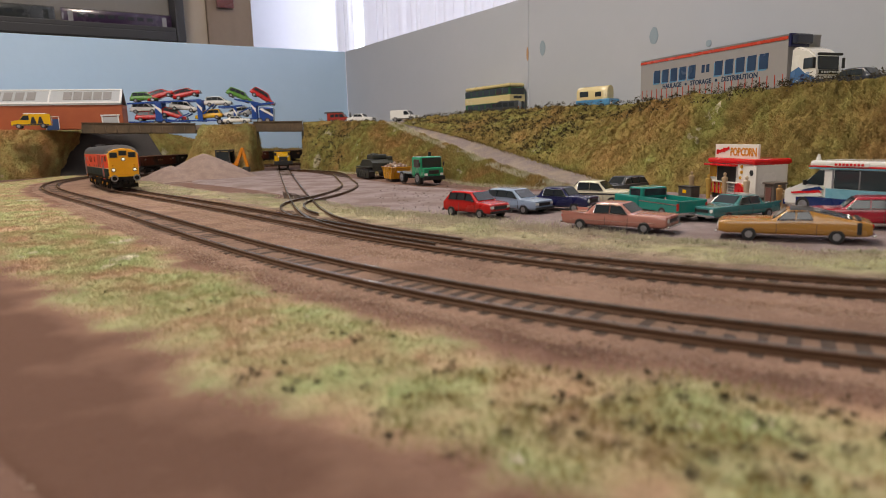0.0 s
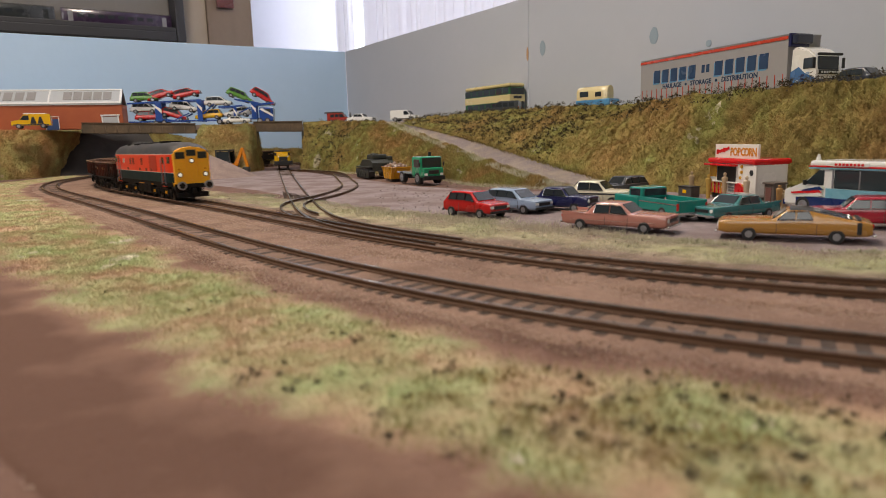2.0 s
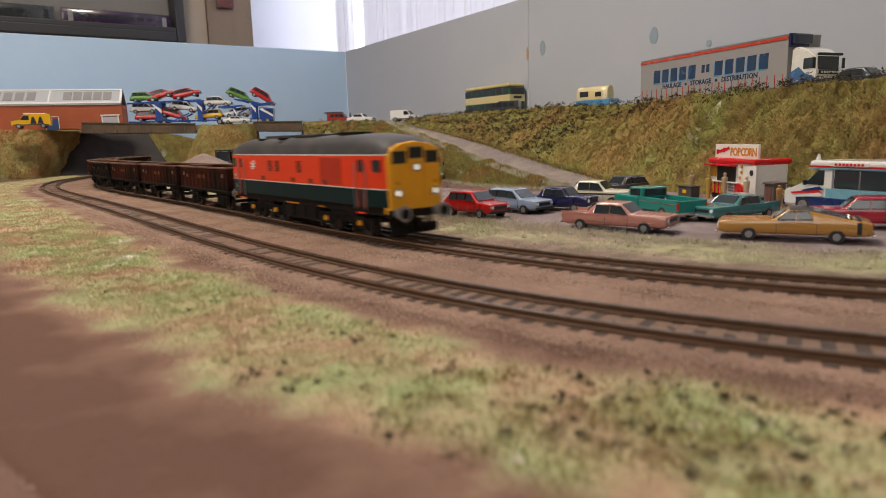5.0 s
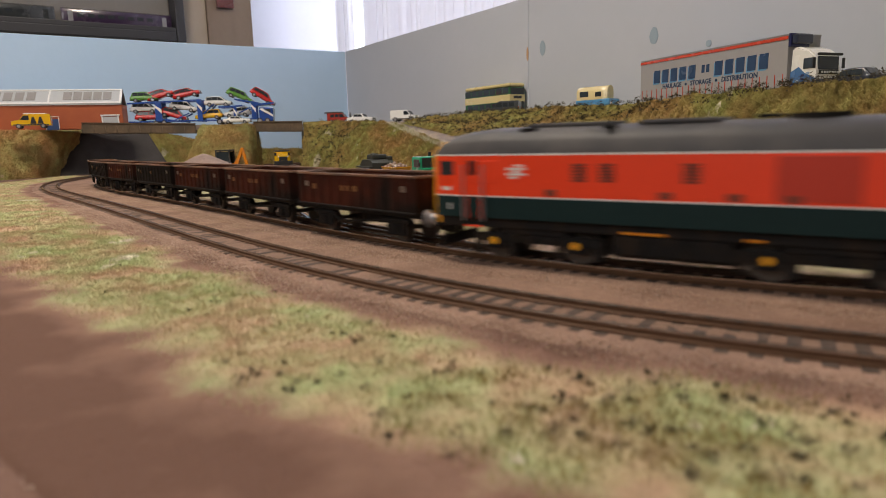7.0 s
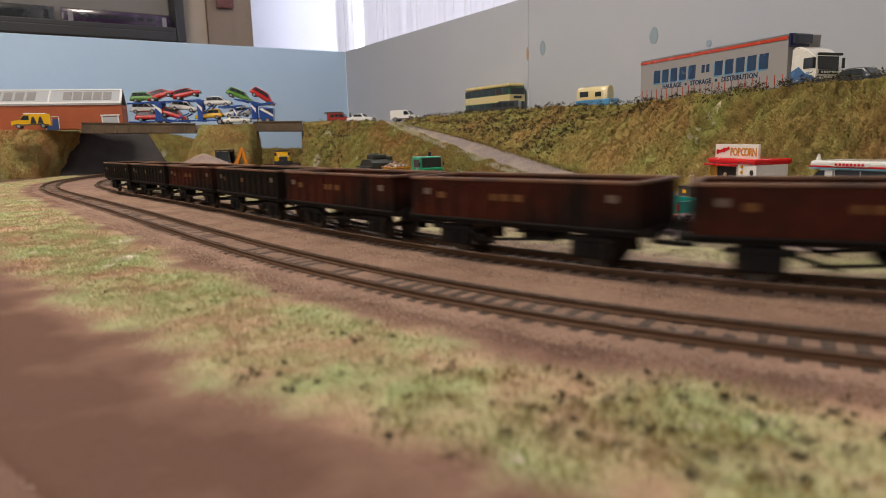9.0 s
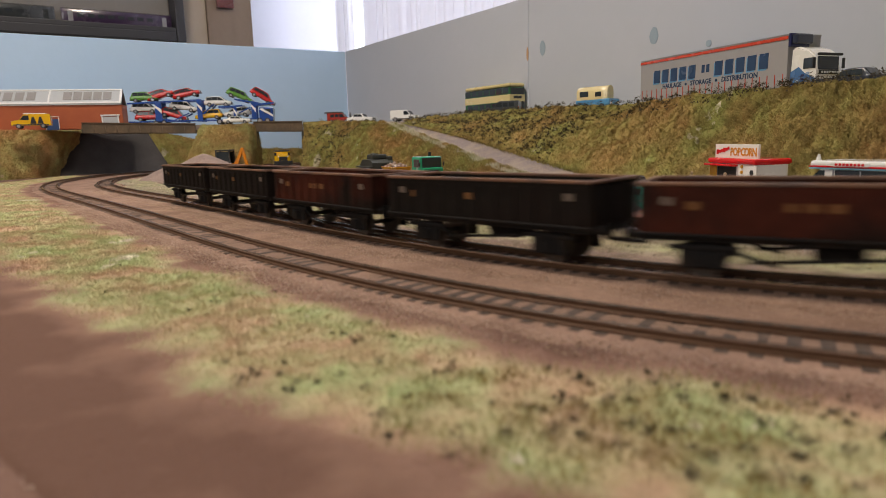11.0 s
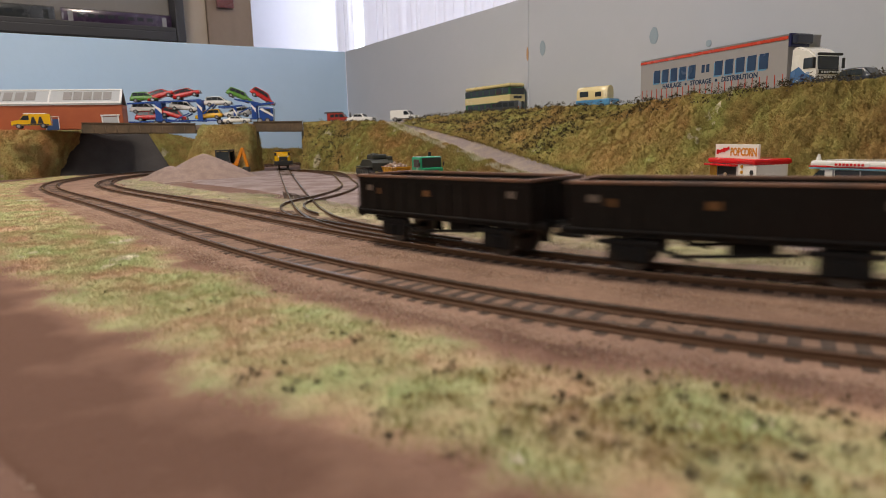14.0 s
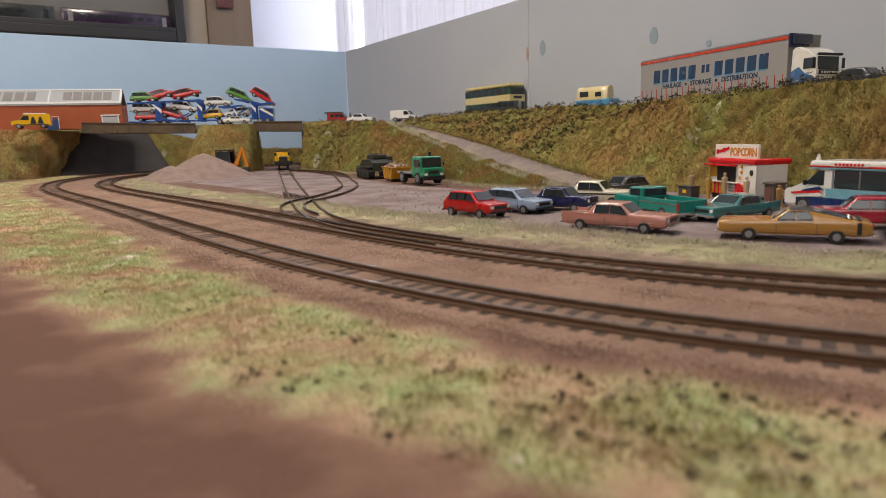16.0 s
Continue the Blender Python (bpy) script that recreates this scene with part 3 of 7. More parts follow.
def heap(cx, cy, peaks, r):
    bm = bmesh.new()
    n = 64
    rows = []
    for k in range(17):
        u = k / 16
        ring = []
        for i in range(n):
            a = 2 * math.pi * i / n
            x, y = cx + math.cos(a) * r * u * 1.15, cy + math.sin(a) * r * u * 0.8
            z = -4
            for px, py, ph, pr in peaks:
                d = math.hypot(x - px, (y - py) * 1.2)
                z = max(z, -4 + ph * (1 - (d / pr) ** 1.15) if d < pr else -4)
            z += 0.7 * noise.noise(Vector((x, y, 0)) * 0.12) if z > -3.9 else 0
            ring.append((x, y, z))
        rows.append(ring)
    loft(bm, rows, True, False)
    bmesh.ops.remove_doubles(bm, verts=bm.verts, dist=0.01)
    return tagged(part("gravel_heap", bm, GRAVEL, smooth=70), "two-peaked heap of pinkish-grey gravel", "gravel heap", "", "stuff")


heap(-365, 1000, ((-368, 1015, 39, 80), (-405, 975, 23, 52)), 118)

# ---- factory on the bank ----
BRICK = mat("orange_red_wall", (0.36, 0.088, 0.03), 0.7, 0, 0.06, 30, 0.2, 400, second=(0.32, 0.075, 0.028), mix=(0.4, 0.65))
TRIMW = mat("white_roof_trim", (0.72, 0.72, 0.72), 0.6, 0, 0.04, 60)
ROOFG = mat("pale_grey_roof", (0.42, 0.44, 0.47), 0.6, 0, 0.08, 60)
PANE = mat("dusty_roof_pane", (0.27, 0.26, 0.26), 0.3, 0, 0.15, 80)


def factory():
    f = thing("factory_building", "long orange-red factory with a white-trimmed grey pitched roof", "building", at(-605, 1262, 84, 197))
    L, D, H, R = 330, 60, 44, 74
    bm = bmesh.new()
    box(bm, (L / 2, -D / 2, H / 2), (L, D, H), 0.3)
    wall = part("wall", bm, BRICK, f)
    bm = bmesh.new()
    loft(bm, [[(0, 2, H), (L, 2, H), (L, 2, H + 2), (0, 2, H + 2)], [(0, -D / 2, R - 2), (L, -D / 2, R - 2), (L, -D / 2, R), (0, -D / 2, R)], [(0, -D - 2, H), (L, -D - 2, H), (L, -D - 2, H + 2), (0, -D - 2, H + 2)]])
    roof = part("roof", bm, ROOFG, f)
    sl = math.degrees(math.atan2(R - H - 2, D / 2 + 2))

    def on_roof(x0, x1, t0, t1, th, m, name, parent=roof, label=""):
        bm = bmesh.new()
        def p(x, t, o):
            y, z = 2 - t * (D / 2 + 2), H + 2 + t * (R - H - 2)
            return (x, y + o * 0.65, z + o * 0.76)
        loft(bm, [[p(x0, t0, 0), p(x0, t1, 0), p(x0, t1, th), p(x0, t0, th)], [p(x1, t0, 0), p(x1, t1, 0), p(x1, t1, th), p(x1, t0, th)]])
        return part(name, bm, m, parent, label)
    on_roof(0, L, 0.0, 0.10, 1.6, TRIMW, "eaves_trim", label="white eaves board")
    on_roof(0, L, 0.93, 1.0, 1.6, TRIMW, "ridge_trim")
    on_roof(0, 4, 0.1, 0.93, 1.8, TRIMW, "verge_trim")
    on_roof(122, 125, 0.1, 0.93, 1.6, TRIMW, "verge_trim")
    for x0 in list(range(18, 100, 17)) + list(range(146, 240, 19)):
        on_roof(x0, x0 + 14.5, 0.28, 0.82, 0.8, PANE, "roof_pane", label="dusty rooflight pane")
    bm = bmesh.new()
    box(bm, (22, 0.6, 11), (26, 1.2, 22), 0.2)
    d = part("roller_door", bm, ROOFG, wall, "grey roller door")
    bm = bmesh.new()
    for x in (8, 36):
        box(bm, (x, 1, 12), (2, 2, 24))
    box(bm, (22, 1.2, 24.5), (33, 3, 2.4), 0.3)
    part("door_frame", bm, TRIMW, d, "white door frame")
    for x in (120, 260):
        bm = bmesh.new()
        box(bm, (x, 0.6, 9), (20, 1.2, 20), 0.2)
        part("blue_door", bm, paint("dull_blue", (0.05, 0.09, 0.22)), wall, "dull blue door")
        bm = bmesh.new()
        for dx in (-11, 11):
            box(bm, (x + dx, 2, 12), (0.9, 0.9, 24))
        box(bm, (x, 2, 23.5), (23, 0.9, 0.9))
        part("door_rail", bm, TRIMW, wall)
    return f


factory()
bm = bmesh.new()
for i in range(6):
    box(bm, (i * 5, 0, 4), (0.7, 0.7, 8))
box(bm, (12.5, 0, 7.6), (26, 0.6, 0.6))
box(bm, (12.5, 0, 3.6), (26, 0.6, 0.6))
fence = tagged(part("railing", bm, paint("rust_brown", (0.12, 0.04, 0.02))), "small rusty railing on the road edge", "railing")
fence.matrix_world = at(-625, 1215, 85, 10)

# ---- backdrop marks ----
SPOT = mat("blue_filler_patch", (0.26, 0.33, 0.40), 0.8, 0, 0.12, 90)
SPOTO = mat("orange_scar", (0.42, 0.24, 0.12), 0.8, 0, 0.2, 200)


def wr_mark(s, z, w, h, m, label, k=14):
    bm = bmesh.new()
    pts = []
    for i in range(k):
        a = 2 * math.pi * i / k
        r = 1 + 0.16 * noise.noise(Vector((s + i, z, 0.5)))
        pts.append((math.cos(a) * w / 2 * r, math.sin(a) * h / 2 * r))
    prism(bm, pts, 0, 0.5)
    ob = part("wall_patch", bm, m)
    tagged(ob, label, "wall patch", "", "structure")
    p = CORNER + WR * s + NR * 0.7
    ob.matrix_world = at(p.x, p.y, z, math.degrees(math.atan2(WR.y, WR.x)))
    return ob


wr_mark(741, 186, 13, 24, SPOT, "grey-blue filler patch on the backdrop")
wr_mark(960, 173.5, 14, 22, SPOT, "grey-blue filler patch on the backdrop")
wr_mark(1043, 153, 8, 8, SPOT, "small grey-blue filler patch on the backdrop")
wr_mark(704, 181, 5, 22, SPOTO, "chipped orange scar at the board joint")

# ---- the room behind the boards ----
BEIGE = mat("beige_room_wall", (0.40, 0.33, 0.26), 0.85, 0, 0.05, 8, 0.15, 200)
# the return's brown holds its shade, darker than the beige wall beside it
BROWN = mat("shade_brown_return", (0.21, 0.155, 0.115), 0.8, 0, 0.06, 10)
WALLW = mat("white_room_wall", (0.50, 0.485, 0.56), 0.8, 0, 0.03, 8)
CREAM = mat("cream_room_paint", (0.26, 0.235, 0.20), 0.9, 0, 0.04, 4)
slab("wall_room_1", CORNER + WL * 245 - NL * 330, WL, NL, 2000, -900, 1500, 40, BEIGE, "beige plastered room wall")
slab("wall_room_2", CORNER + WL * 122 - NL * 322, WL, NL, 122, -900, 1500, 48, BROWN, "room return browned to stand for shade")
slab("wall_room_3", CORNER + WL * 500 - NL * 640, -WL, NL, 795, -900, 1500, 40, WALLW, "white room wall beside the window")
bm = bmesh.new()
box(bm, (0, 0, 0), (46, 10, 30), 2)
wd = tagged(part("wall_ornament", bm, paint("dark_maroon", (0.10, 0.02, 0.015))), "dark maroon ornament hung on the wall", "ornament")
p = CORNER + WL * 196 - NL * 316
wd.matrix_world = at(p.x, p.y, 428, math.degrees(math.atan2(WL.y, WL.x)))

# display case with two model trains
CASE = mat("dark_case_frame", (0.035, 0.035, 0.04), 0.45, 0, 0.15, 60)
# backing colour lowered to stand for the shade inside the case
CASEB = mat("case_backing", (0.20, 0.19, 0.185), 0.8, 0, 0.05, 20)


def case_pose(u, off, z):
    p = CORNER + WL * u - NL * off
    return at(p.x, p.y, z, math.degrees(math.atan2(-WL.y, -WL.x)))


dc = thing("display_case", "dark framed wall display case for model trains", "display case", case_pose(318, 322, 0))
# top and far side, out of view, are added to shade the case
for nm, c, s in (("frame_side", (-12, -30, 470), (22, 66, 320)), ("frame_base", (-520, -30, 322), (990, 66, 22)), ("frame_lip", (-520, -60, 338), (990, 6, 12)), ("shade_top", (-520, -30, 640), (990, 66, 22)), ("frame_side", (-1004, -30, 470), (22, 66, 320))):
    bm = bmesh.new()
    box(bm, c, s, 2)
    part(nm, bm, CASE, dc)
bm = bmesh.new()
box(bm, (-520, 0, 480), (990, 4, 300))
part("backing", bm, CASEB, dc, "grey backing darkened for the case shade")
# model liveries darkened too, as they stand in the case's shade
MAUVE = paint("mauve_in_shade", (0.03, 0.014, 0.045))
NAVY = paint("navy", (0.02, 0.025, 0.06))


def railcar(m, length, livery, label, stripes=True):
    t = thing("display_railcar", label, "model train", m)
    bm = bmesh.new()
    prof = [(-15, 8), (15, 8), (16.5, 14), (16.5, 34), (14, 42), (7, 46), (-7, 46), (-14, 42), (-16.5, 34), (-16.5, 14)]
    loft(bm, [[(x, y * k, z) for y, z in prof] for x, k in ((0, 0.86), (4, 1), (length - 4, 1), (length, 0.86))])
    b = part("body", bm, livery, t, "", 40)
    for i in range(int((length - 70) / 22)):
        bm = bmesh.new()
        box(bm, (40 + i * 22, -16.4, 29), (15, 0.6, 8.5), 0.25)
        part("window", bm, CLEAR if stripes else GLASS, b, "pale window")
    for x in (18, length - 18):
        bm = bmesh.new()
        box(bm, (x, -16.5, 25), (11, 0.6, 24), 0.25)
        part("door", bm, RIM if stripes else livery, b, "grey door" if stripes else "")
    bm = bmesh.new()
    box(bm, (length / 2, 0, 6), (length * 0.9, 22, 6), 0.5)
    for x in (34, length - 34):
        for dx in (-11, 11):
            cyl(bm, (x + dx, 0, 4.2), 4.6, 24, "Y", 14)
    part("underframe", bm, UNDERB, t)
    if stripes:
        bm = bmesh.new()
        prism(bm, [(30, 37), (44, 30), (56, 37)], -16.9, -16.5)
        part("livery_swoosh", bm, RIM, b, "white swoosh")


UNDERB = mat("model_underframe", (0.03, 0.03, 0.03), 0.7, 0, 0.2, 200)
railcar(case_pose(592, 300, 333), 246, MAUVE, "dark purple model railcar with pale windows in the display case")
railcar(case_pose(868, 300, 333), 262, paint("dark_grey_green", (0.022, 0.026, 0.028)), "dark grey model locomotive in the display case", False)

# curtain and window behind the right board
CURT = bpy.data.materials.new("net_curtain")
CURT.use_nodes = True
ct = CURT.node_tree
ct.nodes.remove(ct.nodes["Principled BSDF"])
dfn, trn, mx = ct.nodes.new("ShaderNodeBsdfDiffuse"), ct.nodes.new("ShaderNodeBsdfTranslucent"), ct.nodes.new("ShaderNodeMixShader")
wv = ct.nodes.new("ShaderNodeTexNoise")
wv.inputs["Scale"].default_value = 900
tcc = ct.nodes.new("ShaderNodeTexCoord")
ct.links.new(tcc.outputs["Object"], wv.inputs["Vector"])
mr = ct.nodes.new("ShaderNodeMix")
mr.data_type = "RGBA"
mr.inputs[6].default_value, mr.inputs[7].default_value = (0.62, 0.60, 0.66, 1), (0.82, 0.81, 0.86, 1)
ct.links.new(wv.outputs["Fac"], mr.inputs[0])
ct.links.new(mr.outputs[2], dfn.inputs[0])
ct.links.new(mr.outputs[2], trn.inputs[0])
mx.inputs[0].default_value = 0.22
ct.links.new(dfn.outputs[0], mx.inputs[1])
ct.links.new(trn.outputs[0], mx.inputs[2])
ct.links.new(mx.outputs[0], ct.nodes["Material Output"].inputs[0])


def curtain(s0, s1, off, label):
    bm = bmesh.new()
    rows = []
    s = s0
    while s < s1:
        ph = s * 0.30 + 2.2 * noise.noise(Vector((s * 0.011, 0, off)))
        amp = 10 + 4 * noise.noise(Vector((s * 0.03, 4, 0)))
        p = CORNER + WR * s - NR * (off + amp * math.sin(ph) + 2.5 * math.sin(ph * 2.3))
        rows.append([(p.x, p.y, -898), (p.x, p.y, 300), (p.x, p.y, 1350)])
        s += 3
    V = loft(bm, rows, False, False)
    ob = part("curtain", bm, CURT, smooth=80)
    return tagged(ob, label, "curtain")


curtain(-172, 1500, 150, "white gathered net curtain lit from behind")
curtain(-362, -262, 152, "white gathered net curtain edge beside the window gap")
SKYGLOW = bpy.data.materials.new("bright_sky_outside")
SKYGLOW.use_nodes = True
sg = SKYGLOW.node_tree.nodes["Principled BSDF"]
sg.inputs["Base Color"].default_value = (0.8, 0.85, 0.9, 1)
sg.inputs["Emission Color"].default_value = (0.86, 0.93, 1.0, 1)
sg.inputs["Emission Strength"].default_value = 3.2
bm = bmesh.new()
a, b = CORNER + WR * -760 - NR * 330, CORNER + WR * 1700 - NR * 330
vs = [bm.verts.new((p.x, p.y, z)) for p, z in ((a, -200), (b, -200), (b, 1400), (a, 1400))]
bm.faces.new(vs)
tagged(part("backdrop", bm, SKYGLOW), "bright overcast daylight outside the window", "sky", "", "structure")
# rest of the room
for nm, p, u, n, ln in (("wall_room_4", Vector((1900, -1600, 0)), Vector((0, 1, 0)), Vector((-1, 0, 0)), 4600), ("wall_room_5", Vector((-2400, -1600, 0)), Vector((1, 0, 0)), Vector((0, 1, 0)), 4300), ("wall_room_6", Vector((-2400, 3000, 0)), Vector((0, -1, 0)), Vector((1, 0, 0)), 4600), ("wall_room_7", Vector((1900, 3000, 0)), Vector((-1, 0, 0)), Vector((0, -1, 0)), 4300)):
    slab(nm, p, u, n, ln, -900, 1600, 40, CREAM, "cream painted room wall")
bm = bmesh.new()
box(bm, (-250, 700, 1620), (4400, 4700, 30))
tagged(part("ceiling", bm, mat("white_ceiling", (0.45, 0.44, 0.42), 0.9, 0, 0.03, 4)), "plain white ceiling", "ceiling", "", "structure")
bm = bmesh.new()
box(bm, (-250, 700, -915), (4400, 4700, 30))
tagged(part("floor", bm, mat("carpet_brown", (0.16, 0.12, 0.09), 0.95, 0, 0.2, 40)), "brown carpeted room floor", "floor", "", "structure")


# ---- vehicles ----
def wheel(parent, x, y, r, w, k=1.0, rim=None):
    sy = 1 if y > 0 else -1
    bm = bmesh.new()
    cyl(bm, (x, y, r), r, w, "Y", 20)
    t = part("wheel", bm, TYRE, parent, "black tyre", 40)
    bm = bmesh.new()
    cyl(bm, (x, y + sy * w * 0.42, r), r * 0.64, w * 0.3, "Y", 18)
    cyl(bm, (x, y + sy * w * 0.62, r), r * 0.26, w * 0.2, "Y", 12)
    part("rim", bm, rim or RIM, t, "", 40)
    return t


STYLES = {
    # hood end, windscreen top, roof end, rear glass foot; belt, hood, boot heights; nose height
    "hatch": (0.27, 0.43, 0.84, 0.965, 0.62, 0.60, 0.62, 0.52),
    "saloon": (0.31, 0.43, 0.70, 0.82, 0.63, 0.62, 0.63, 0.55),
    "classic": (0.30, 0.42, 0.70, 0.80, 0.62, 0.62, 0.62, 0.58),
    "yank": (0.32, 0.43, 0.66, 0.76, 0.62, 0.62, 0.60, 0.56),
    "fast": (0.37, 0.47, 0.60, 0.90, 0.66, 0.63, 0.67, 0.55),
    "estate": (0.30, 0.42, 0.88, 0.97, 0.62, 0.61, 0.62, 0.55),
    "pickup": (0.30, 0.42, 0.56, 0.62, 0.62, 0.61, 0.60, 0.56),
    "mpv": (0.18, 0.40, 0.88, 0.97, 0.58, 0.56, 0.58, 0.46),
}


def car(name, label, m, style, L, W, H, colour, k=1.0, roof=None, group="", wb=0.6, glass=GLASS, chrome=True, fins=False, vinyl=None, rim=None, wheels=True):
    """A car, front to +x. Lengths in millimetres of the model; k: the size it stands in."""
    t = thing(name, label, "car", m, group)
    L, W, H = L * k, W * k, H * k
    a, b, c, d, zb, zh, zt, zn = STYLES[style]
    zf = 0.14 * H
    X = lambda u: L / 2 - u * L
    xs = sorted({0.0, 0.015, 0.05, 0.12, 0.2, a, (a + b) / 2, b, (b + c) / 2, c, (c + d) / 2, d, 0.9, 0.95, 0.985, 1.0} | {i / 14 for i in range(15)})

    def lin(u, pts):
        return float(np.interp(u, [p[0] for p in pts], [p[1] for p in pts]))
    belt = [(0, zn), (0.03, zn + 0.03), (a * 0.5, (zh + zn) / 2 + 0.02), (a, zh), ((a + c) / 2, zb), (d, zt), (0.97, zt - 0.03), (1, zt - 0.10)]
    top = [(a, 0), (b, 0.96), ((b + c) / 2, 1.0), (c, 0.965), (d, 0)]
    rings, data = [], []
    for u in xs:
        z1 = lin(u, belt) * H
        cab = lin(u, top) if a < u < d else 0.0
        zr = z1 + (H - z1) * cab
        taper = 1 - 0.10 * max(0, (0.10 - u) / 0.10) ** 2 - 0.07 * max(0, (u - 0.92) / 0.08) ** 2
        w = W / 2 * taper
        low = zf + (0.05 * H if u < 0.03 or u > 0.97 else 0)
        wr = w * (0.95 - 0.17 * cab)
        half = [(w * 0.93, low), (w, low + 0.3 * (z1 - low)), (w * 0.995, low + 0.75 * (z1 - low)), (w * 0.955, z1)]
        if cab > 0.02:
            half += [(w * 0.94, z1 + 0.03 * (zr - z1)), (wr * 1.005, zr - 0.10 * (zr - z1)), (wr * 0.88, zr), (wr * 0.45, zr + 0.012 * H)]
        else:
            half += [(w * 0.90, z1 + 0.006 * H), (w * 0.75, z1 + 0.014 * H), (w * 0.55, z1 + 0.02 * H), (w * 0.3, z1 + 0.024 * H)]
        ring = [(X(u), -y, z) for y, z in half] + [(X(u), y, z) for y, z in half[::-1]]
        rings.append(ring)
        data.append((u, w, z1, zr, wr))
    bm = bmesh.new()
    loft(bm, rings)
    body = part("body", bm, colour, t, "", 75)
    sd = body.modifiers.new("round", "SUBSURF")
    sd.levels = sd.render_levels = 2
    D = {n: [r[i] for r in data] for i, n in enumerate(("u", "w", "z1", "zr", "wr"))}

    def side_pt(u, f, sy, o=0.12):
        w, z1, zr, wr = (float(np.interp(u, D["u"], D[n])) for n in ("w", "z1", "zr", "wr"))
        y0, y1 = w * 0.945, wr * 1.005
        return (X(u), sy * (y0 + (y1 - y0) * f + o), z1 + (zr - z1) * (0.04 + 0.84 * f))

    def quad(name, pts, material, parent, label="", th=0.15, sy=1):
        bm = bmesh.new()
        vs = [bm.verts.new(p) for p in pts]
        f = bm.faces.new(vs)
        bm.normal_update()
        n = f.normal.copy()
        loft_v = [bm.verts.new(v.co - n * 0.5) for v in vs]
        q = len(vs)
        for i in range(q):
            bm.faces.new((vs[i], loft_v[i], loft_v[(i + 1) % q], vs[(i + 1) % q]))
        return part(name, bm, material, parent, label)
    nwin = {"hatch": 3, "estate": 3, "mpv": 3, "pickup": 1}.get(style, 2)
    if style in ("fast",):
        nwin = 2
    u0, u1 = a + (b - a) * 0.45, c + (d - c) * (0.25 if style in ("hatch", "estate", "mpv") else 0.10)
    for sy in (-1, 1):
        for i in range(nwin):
            ua = u0 + (u1 - u0) * i / nwin + 0.006
            ub = u0 + (u1 - u0) * (i + 1) / nwin - 0.006
            lo_a, lo_b = ua, ub
            ua2, ub2 = (max(ua, b - 0.01) if i == 0 else ua), (min(ub, c + 0.005) if i == nwin - 1 else ub)
            if i == 0:
                lo_a = a + (b - a) * 0.30
            pts = [side_pt(lo_a, 0.05, sy), side_pt(lo_b, 0.05, sy), side_pt(ub2, 0.92, sy), side_pt(ua2, 0.92, sy)]
            quad("side_window", pts if sy < 0 else pts[::-1], glass, body, "", 0.15, sy)
        if chrome:
            bm = bmesh.new()
            for q0, q1 in ((a + (b - a) * 0.3, b - 0.01), (b - 0.01, c), (c, u1)):
                f0, f1 = (0.03 if q0 < b - 0.02 else 0.95), (0.95 if q1 <= c else 0.05)
                rod(bm, side_pt(q0, f0, sy, 0.25), side_pt(q1, f1, sy, 0.25), 0.22 * k, 5)
            rod(bm, side_pt(a + (b - a) * 0.3, 0.03, sy, 0.25), side_pt(u1, 0.03, sy, 0.25), 0.22 * k, 5)
            part("window_trim", bm, CHROME, body, "thin chrome window trim")
    zc = lambda u, f: float(np.interp(u, D["u"], D[f]))

    def screen(ua, ub, name, sgn):
        pts = []
        for u, f in ((ua + (ub - ua) * 0.10, 0.90), (ua + (ub - ua) * 0.88, 0.97)):
            w = zc(u, "wr") * 0.88 * f
            z = zc(u, "zr") + 0.022 * H
            pts.append((X(u) + sgn * 0.022 * H, w, z))
        (x0, w0, z0), (x1, w1, z1) = pts
        P = [(x0, -w0, z0), (x0, w0, z0), (x1, w1, z1), (x1, -w1, z1)]
        quad(name, P if sgn > 0 else P[::-1], glass, body)
    screen(a, b, "windscreen", 1)
    screen(d, c, "rear_window", -1)
    if vinyl:
        bm = bmesh.new()
        rr = []
        for u in np.linspace(b + 0.01, d - 0.05, 8):
            wr, zr = zc(u, "wr"), zc(u, "zr")
            rr.append([(X(u), -wr * 1.02, zr - 0.10 * H), (X(u), -wr * 0.93, zr + 0.004 * H), (X(u), -wr * 0.5, zr + 0.03 * H), (X(u), wr * 0.5, zr + 0.03 * H), (X(u), wr * 0.93, zr + 0.004 * H), (X(u), wr * 1.02, zr - 0.10 * H)])
        loft(bm, rr, False, False)
        part("vinyl_roof", bm, vinyl, body, "dark vinyl roof")
    r = max(0.175 * H if H < 20 else 0.155 * H, 2.9 * k)
    wx = (X(0.5 - wb / 2), X(0.5 + wb / 2))
    for x in wx:
        for sy in (-1, 1):
            bm = bmesh.new()
            cyl(bm, (x, sy * (W / 2 - 1.3 * k), r * 1.02), r * 1.22, 2.75 * k, "Y", 22)
            part("wheel_arch", bm, BLACK, body, "", 40)
            wheel(t, x, sy * (W / 2 - 1.15 * k), r, 3.2 * k, rim=rim)
    bmat = CHROME if chrome else BLACK
    for u, nm in ((-0.004, "front_bumper"), (1.004, "rear_bumper")):
        bm = bmesh.new()
        box(bm, (X(u), 0, zf + 0.10 * H), (1.3 * k, W * 0.94, 0.085 * H), 0.3 * k)
        part(nm, bm, bmat, t, "chrome bumper" if chrome else "black bumper")
    bm = bmesh.new()
    box(bm, (X(0.004), 0, zn * H * 0.78), (0.9 * k, W * 0.56, 0.13 * H), 0.15 * k)
    part("grille", bm, BLACK, t)
